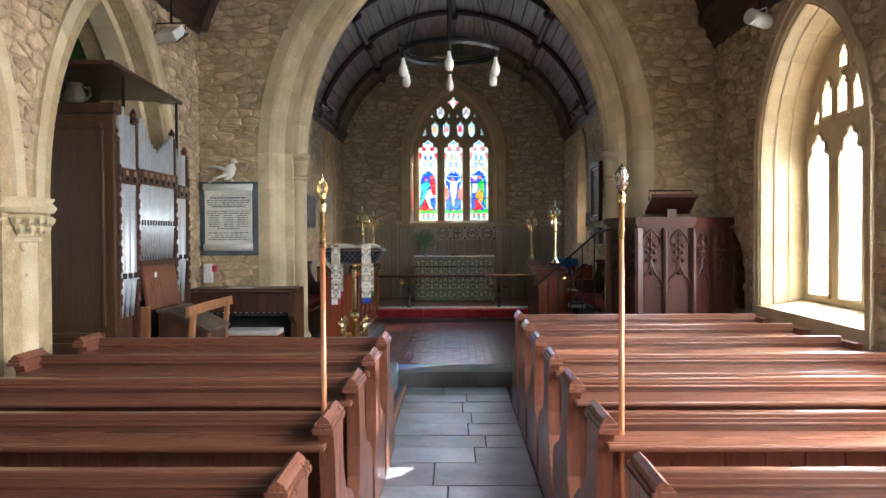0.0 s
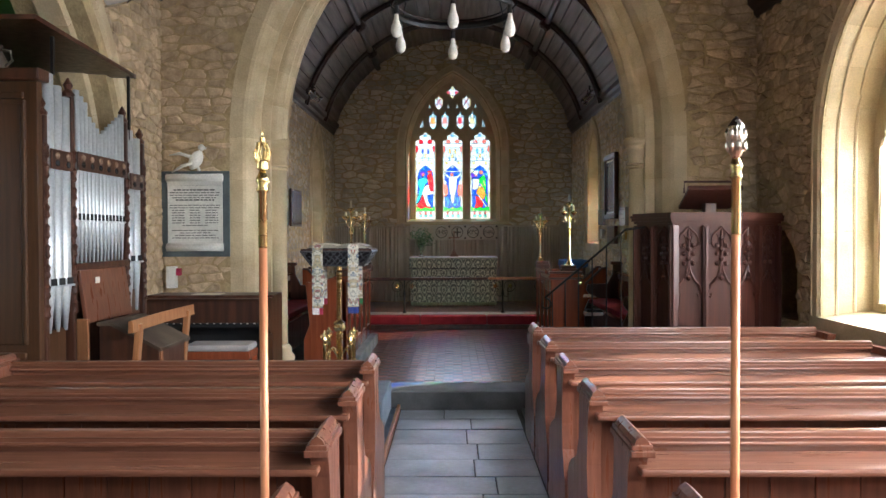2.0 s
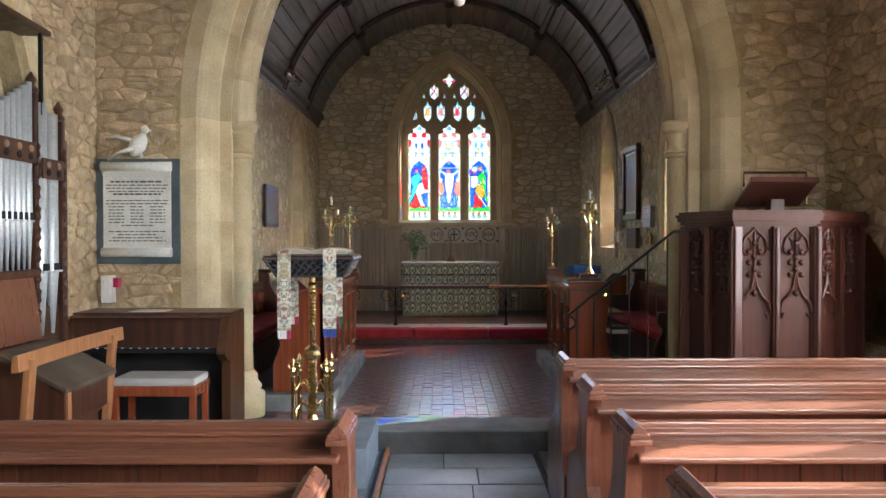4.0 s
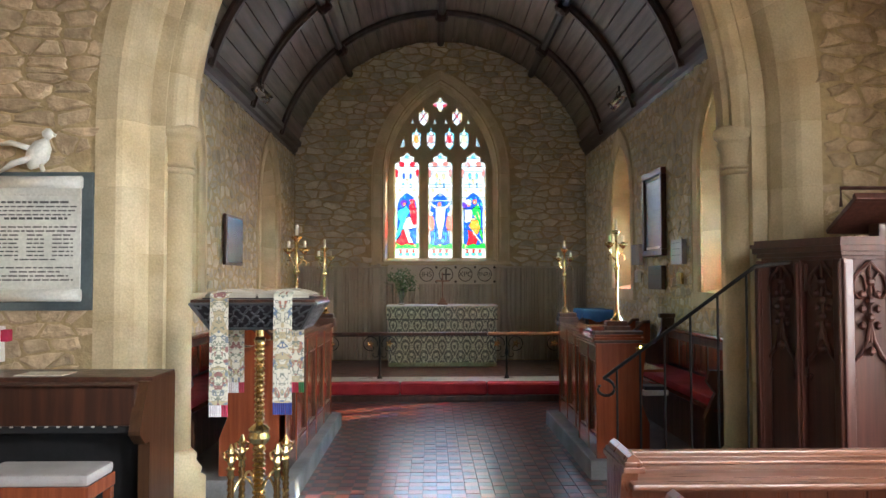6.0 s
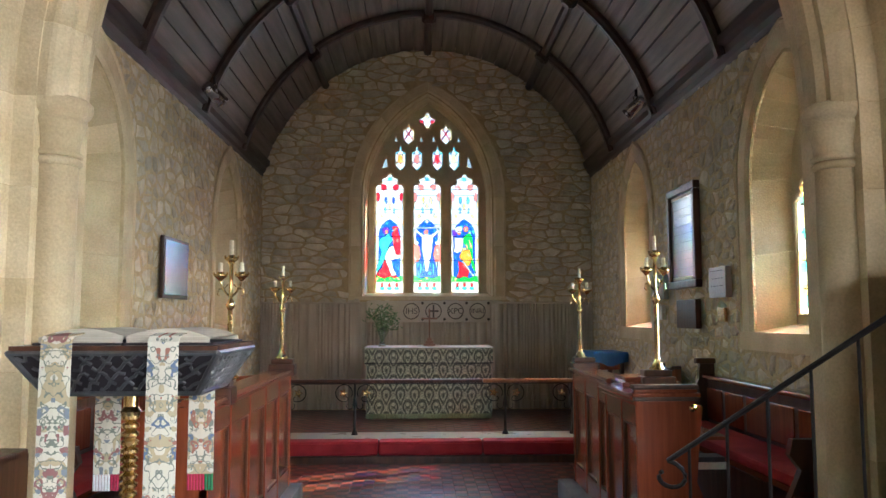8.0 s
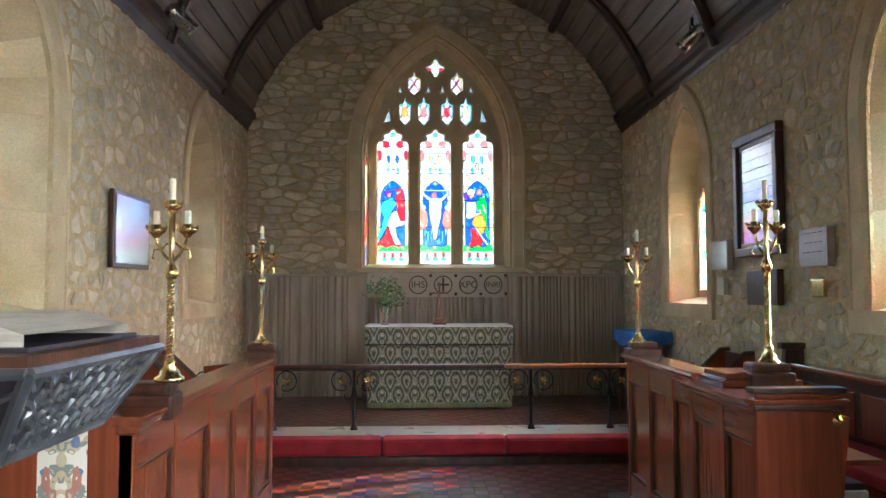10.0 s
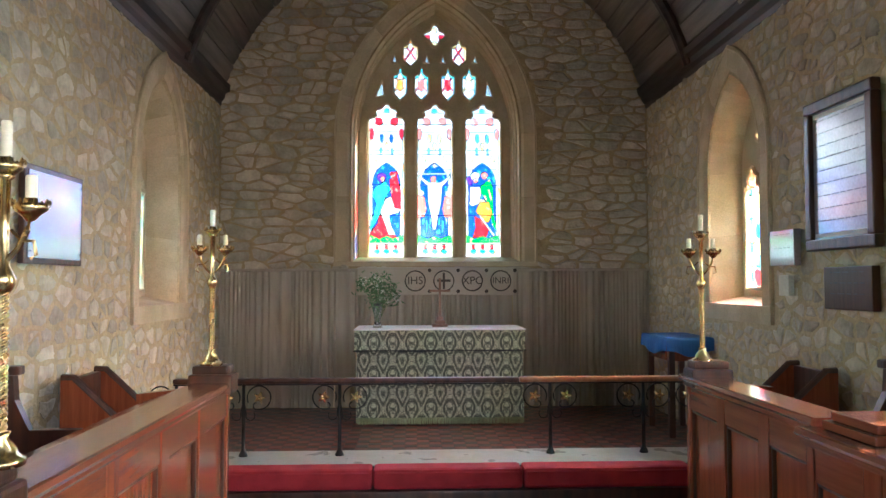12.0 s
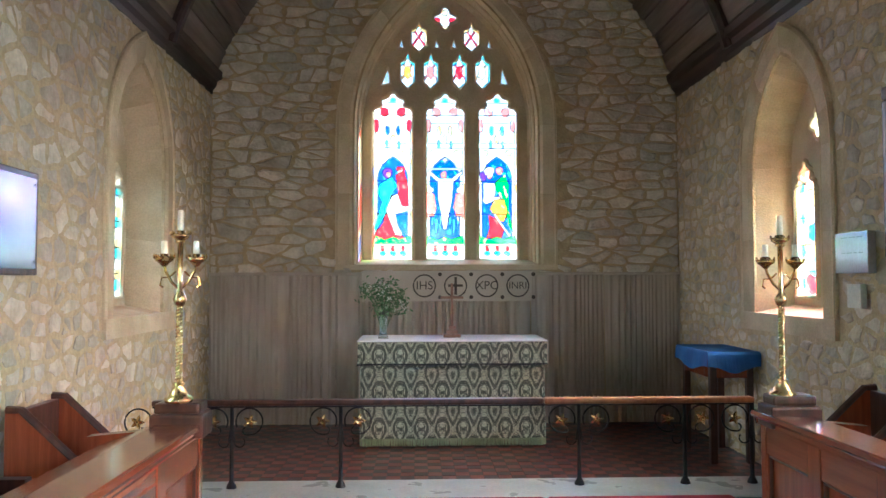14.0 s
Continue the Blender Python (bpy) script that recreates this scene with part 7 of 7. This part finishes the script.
strip(range(65), lambda i: [Vector((0, 0, 0.012)), Vector((pts[i][0] * 0.98, pts[i][1] * 0.985, 0.010)), Vector((pts[i][0] * 1.01, pts[i][1] * 1.01, -0.01)), Vector((pts[i][0] * (1.03 + 0.03 * math.sin(i * 1.1)), pts[i][1] * (1.02 + 0.015 * math.sin(i * 1.1)), -0.10 - 0.05 * abs(math.sin(i * math.pi / 16)) ** 3))], b)
part("cloth", b, BLUECLOTH, ct)

# plaques and boards on the chancel walls
DARKPLATE = material("dark_brass_plate", (0.20, 0.19, 0.22), (0.16, 0.15, 0.18), 0.20, 0.85, grain=5, bump=0.02)
pn = thing("wall_plaque", (CHN + 0.018, 12.235, 2.035), "dark polished metal plaque in a wooden frame", "plaque")
part("plaque_frame", box(0.0, 0.035, -0.35, 0.35, -0.262, 0.262, 0.008), OAKDARK, pn)
part("plate", box(0.032, 0.040, -0.318, 0.318, -0.230, 0.230, 0.002), DARKPLATE, pn)
for a in (-0.295, 0.295):
    for c in (-0.195, 0.195):
        part("screw", lathe([(0.008, 0), (0.005, 0.005)], (0.040, a, c), 8, None, Matrix.Rotation(math.pi / 2, 3, "Y")), IRON, pn)


def board(name, y0, y1, z0, z1, thick, mat, label, cat, lines=0, edge=None):
    root = thing(name, (CHS - 0.018, (y0 + y1) / 2, (z0 + z1) / 2), label, cat)
    w, h = (y1 - y0) / 2, (z1 - z0) / 2
    if edge:
        for p, q in (((-w, w), (h - 0.07, h)), ((-w, w), (-h, -h + 0.07))):
            part("board_frame", box(-thick, 0, p[0], p[1], q[0], q[1], 0.012), edge, root)
        for p in ((-w, -w + 0.07), (w - 0.07, w)):
            part("board_frame", box(-thick, 0, p[0], p[1], -h + 0.07, h - 0.07, 0.012), edge, root)
        part("plate", box(-thick * 0.55, -0.004, -w + 0.06, w - 0.06, -h + 0.06, h - 0.06), mat, root)
        for zz in (h - 0.105, -h + 0.08):
            part("gilt_band", box(-thick * 0.6, -thick * 0.5, -w + 0.08, w - 0.08, zz, zz + 0.025), PAPER, root, "pale gilt band")
    else:
        part("plate", box(-thick, 0, -w, w, -h, h, 0.006), mat, root)
    rng = random.Random(len(name) + lines)
    for k in range(lines):
        zz = h * 0.72 - k * 1.5 * h / lines
        x = -w * 0.7
        while x < w * 0.7:
            q = rng.uniform(0.03, 0.08)
            d = thick * 0.55 if edge else thick
            part("lettering", box(-d - 0.002, -d + 0.001, x, min(x + q, w * 0.72), zz, zz + 0.006), FAINT, root)
            x += q + 0.02
    return root


FAINT = material("faded_print", (0.09, 0.085, 0.085), None, 0.5, bump=0)
GREYPLATE = material("grey_print", (0.36, 0.34, 0.34), (0.29, 0.27, 0.275), 0.20, grain=3, bump=0.01, coat=0.8)
PALEPLATE = material("pale_plate", (0.42, 0.40, 0.40), (0.34, 0.32, 0.33), 0.35, bump=0.02)
board("roll_board", 11.88, 12.61, 1.86, 2.78, 0.06, GREYPLATE, "framed roll of names behind glass", "board", 9, OAKDARK)
board("wall_plate", 11.27, 11.61, 1.76, 2.0, 0.05, PALEPLATE, "small pale plaque on a dark block", "plaque", 3)
board("wall_plate", 11.93, 12.42, 1.51, 1.76, 0.05, CASEWOOD, "brown wooden wall plaque", "plaque", 3)
board("wall_plate", 12.78, 13.12, 1.78, 2.02, 0.05, GREYPLATE, "small grey metal wall plaque", "plaque", 2)
board("wall_plate", 12.88, 13.02, 1.58, 1.72, 0.04, PAPER, "small cream wall plate", "plaque", 0)
board("wall_plate", 11.37, 11.51, 1.57, 1.68, 0.03, BRASS, "small brass wall plate", "plaque", 0)

# hymn books and a small box
hb = thing("books", (1.68, 10.1, 0.75), "pale paper and books on the clergy seat", "books")
part("book", box(-0.10, 0.10, -0.08, 0.08, -0.04, 0.0, 0.004), PAPER, hb)
part("book", box(-0.08, 0.09, -0.07, 0.07, 0.0, 0.03, 0.004), LEATHER, hb)


# ---- stone facing, tiles and slabs ----
def clipped(poly, px, py, nx, ny):
    """The part of a polygon behind the line through (px, py) with normal (nx, ny)."""
    out = []
    for i, (ax, ay) in enumerate(poly):
        bx, by = poly[(i + 1) % len(poly)]
        da, db = (ax - px) * nx + (ay - py) * ny, (bx - px) * nx + (by - py) * ny
        if da <= 0:
            out.append((ax, ay))
        if (da < 0 < db) or (db < 0 < da):
            f = da / (da - db)
            out.append((ax + (bx - ax) * f, ay + (by - ay) * f))
    return out


def rubble_cells(area, rng, size, flat):
    """Irregular many-sided stones laid roughly in courses: size is a course's height, flat its stones' length."""
    u0, u1, v0, v1 = area
    seeds, grid = [], collections.defaultdict(list)
    rows = int((v1 - v0) / size) + 2
    cols = int((u1 - u0) / (size * flat)) + 3
    for r in range(-1, rows):
        shift = rng.random()
        for c in range(-1, cols):
            if rng.random() < 0.20:
                continue
            for q in range(2 if rng.random() < 0.16 else 1):
                seeds.append((u0 / flat + (c + shift + rng.uniform(-0.42, 0.42)) * size, v0 + (r + 0.5 + rng.uniform(-0.24, 0.24)) * size, rng.uniform(0.40, 0.60)))
    for i, p in enumerate(seeds):
        grid[int(p[0] // (2 * size)), int(p[1] // (2 * size))].append(i)
    for i, (x, y, w) in enumerate(seeds):
        poly = [(x - 2 * size, y - 1.6 * size), (x + 2 * size, y - 1.6 * size), (x + 2 * size, y + 1.6 * size), (x - 2 * size, y + 1.6 * size)]
        gx, gy = int(x // (2 * size)), int(y // (2 * size))
        for j in itertools.chain.from_iterable(grid[gx + p, gy + q] for p in (-1, 0, 1) for q in (-1, 0, 1)):
            if j != i and len(poly) > 2:
                ox, oy, ow = seeds[j]
                f = w / (w + ow)
                poly = clipped(poly, x + (ox - x) * f, y + (oy - y) * f, ox - x, oy - y)
        poly = [(px * flat, py) for px, py in poly]
        for px, py, nx, ny in ((u0, 0, -1, 0), (u1, 0, 1, 0), (0, v0, 0, -1), (0, v1, 0, 1)):
            poly = clipped(poly, px, py, nx, ny) if len(poly) > 2 else poly
        if len(poly) > 2:
            yield poly


def stone_mesh(poly, to, rng, proud, gap):
    n = len(poly)
    cu, cv = sum(p[0] for p in poly) / n, sum(p[1] for p in poly) / n
    ring = []
    for i, (ax, ay) in enumerate(poly):
        bx, by = poly[(i + 1) % n]
        for f in (0.12, 0.5, 0.88):
            ring.append((ax + (bx - ax) * f - cu, ay + (by - ay) * f - cv))
    g = gap * rng.uniform(0.5, 1.5)
    pulled = []
    for u, v in ring:
        d = math.hypot(u, v) or 1e-6
        k = max(1 - g / d - rng.uniform(-0.01, 0.17), 0.45)
        pulled.append((u * k, v * k))
    ring, n = pulled, len(pulled)
    depth = rng.uniform(0.008, 0.030) * proud
    sl, sm = rng.uniform(-0.08, 0.08) * proud, rng.uniform(-0.10, 0.10) * proud
    vs = []
    for f, dd in ((1.0, -0.004), (0.94, 0.62), (0.70, 1.0)):
        for u, v in ring:
            dep = dd if dd < 0 else max(dd * (depth + sl * u + sm * v) + rng.uniform(-0.0025, 0.0025) * proud, 0.002)
            vs.append(to(cu + u * f, cv + v * f, -dep))
    vs.append(to(cu, cv, -max(depth + rng.uniform(-0.003, 0.003), 0.003)))
    fs = []
    for r in range(2):
        for i in range(n):
            fs.append((r * n + i, r * n + (i + 1) % n, r * n + n + (i + 1) % n, r * n + n + i))
    fs += [(2 * n + i, 2 * n + (i + 1) % n, 3 * n) for i in range(n)]
    return vs, fs


for wall, to, area, holes, seed, (size, flat, gap), singles, near, proud, stone in STONES:
    rng = random.Random(seed)
    cells = []
    for poly in rubble_cells(area, rng, size, flat):
        us, zs = [p[0] for p in poly], [p[1] for p in poly]
        if max(us) - min(us) < 0.035 or max(zs) - min(zs) < 0.025:
            continue
        mid_p = (sum(us) / len(us), sum(zs) / len(zs))
        if any(inside(mid_p, h) for h in holes):
            continue
        cut = [p for p in poly if any(inside(p, h) for h in holes)]
        if len(cut) > len(poly) / 2:
            continue
        if cut:
            poly = [(mid_p[0] + (p[0] - mid_p[0]) * 0.45, mid_p[1] + (p[1] - mid_p[1]) * 0.45) if p in cut else p for p in poly]
        cells.append(poly)
    mid = near or (area[0], area[1])
    order = sorted(range(len(cells)), key=lambda i: (not (mid[0] <= cells[i][0][0] <= mid[1]), abs(cells[i][0][1] - 1.9)))
    single = set(order[:singles])
    av, af = [], []
    for i, cell in enumerate(cells):
        vs, fs = stone_mesh(cell, to, rng, proud, gap)
        if i in single:
            raw("stone", vs, fs, stone, wall)
        else:
            k = len(av)
            av += vs
            af += [tuple(q + k for q in f) for f in fs]
    rest = raw("rubble_facing", av, af, stone, wall)
    rest["kind"] = "stuff"


def tile_mesh(name, sx, sy, h, mat):
    e = 0.001
    vs = []
    for f, z in ((0.0, -h), (0.0, -0.0015), (e, 0.0)):
        vs += [(-sx / 2 + f, -sy / 2 + f, z), (sx / 2 - f, -sy / 2 + f, z), (sx / 2 - f, sy / 2 - f, z), (-sx / 2 + f, sy / 2 - f, z)]
    fs = [(8, 9, 10, 11)]
    for r in (0, 4):
        fs += [(r + i, r + (i + 1) % 4, r + 4 + (i + 1) % 4, r + 4 + i) for i in range(4)]
    return vs, fs


def tiled(parent, x0, x1, y0, y1, z, size, singles, seed):
    rng = random.Random(seed)
    vs, fs = tile_mesh("tile", size - 0.0018, size - 0.0018, 0.02, None)
    base = []
    for mat in (TILERED, TILEBLACK):
        me = bpy.data.meshes.new("tile")
        me.from_pydata(vs, [], fs)
        me.materials.append(mat)
        base.append(me)
    joined = ([], []), ([], [])
    nx, ny = int((x1 - x0) / size), int((y1 - y0) / size)
    made = 0
    for jy in range(ny):
        for ix in range(nx):
            k = (ix + jy) % 2
            cx, cy, cz = x0 + (ix + 0.5) * size, y0 + (jy + 0.5) * size, z + rng.uniform(-0.001, 0.001)
            if made < singles and abs(cx - CX) < 1.05:
                o = new("tile", base[k])
                o.location = (cx, cy, cz)
                o.rotation_euler = (rng.uniform(-0.0012, 0.0012), rng.uniform(-0.0012, 0.0012), 0)
                o.parent = parent
                made += 1
            else:
                jv, jf = joined[k]
                n = len(jv)
                jv += [(a + cx, b + cy, c + cz) for a, b, c in vs]
                jf += [tuple(q + n for q in f) for f in fs]
    for (jv, jf), mat, nm in zip(joined, (TILERED, TILEBLACK), ("red_tiles", "black_tiles")):
        if jv:
            raw(nm, jv, jf, mat, parent)["kind"] = "stuff"


tiled(bpy.data.objects["floor_chancel"], -2.19, 2.35, 8.87, 13.27, LOW, 0.098, 300, 21)
tiled(bpy.data.objects["floor_sanctuary"], -2.19, 2.35, 13.97, 16.05, SANC, 0.098, 300, 22)

rng = random.Random(31)
y = -2.0
while y < 8.36:
    h = min(rng.uniform(0.34, 0.52), 8.40 - y)
    cut = rng.uniform(-0.15, 0.35)
    for a, c in ((-0.432, cut), (cut, 0.655)):
        part("slab", box(a + 0.004, c - 0.004, y + 0.004, y + h - 0.004, -0.05, rng.uniform(-0.003, 0.003), 0.006), SLAB, bpy.data.objects["floor_nave"])
    y += h
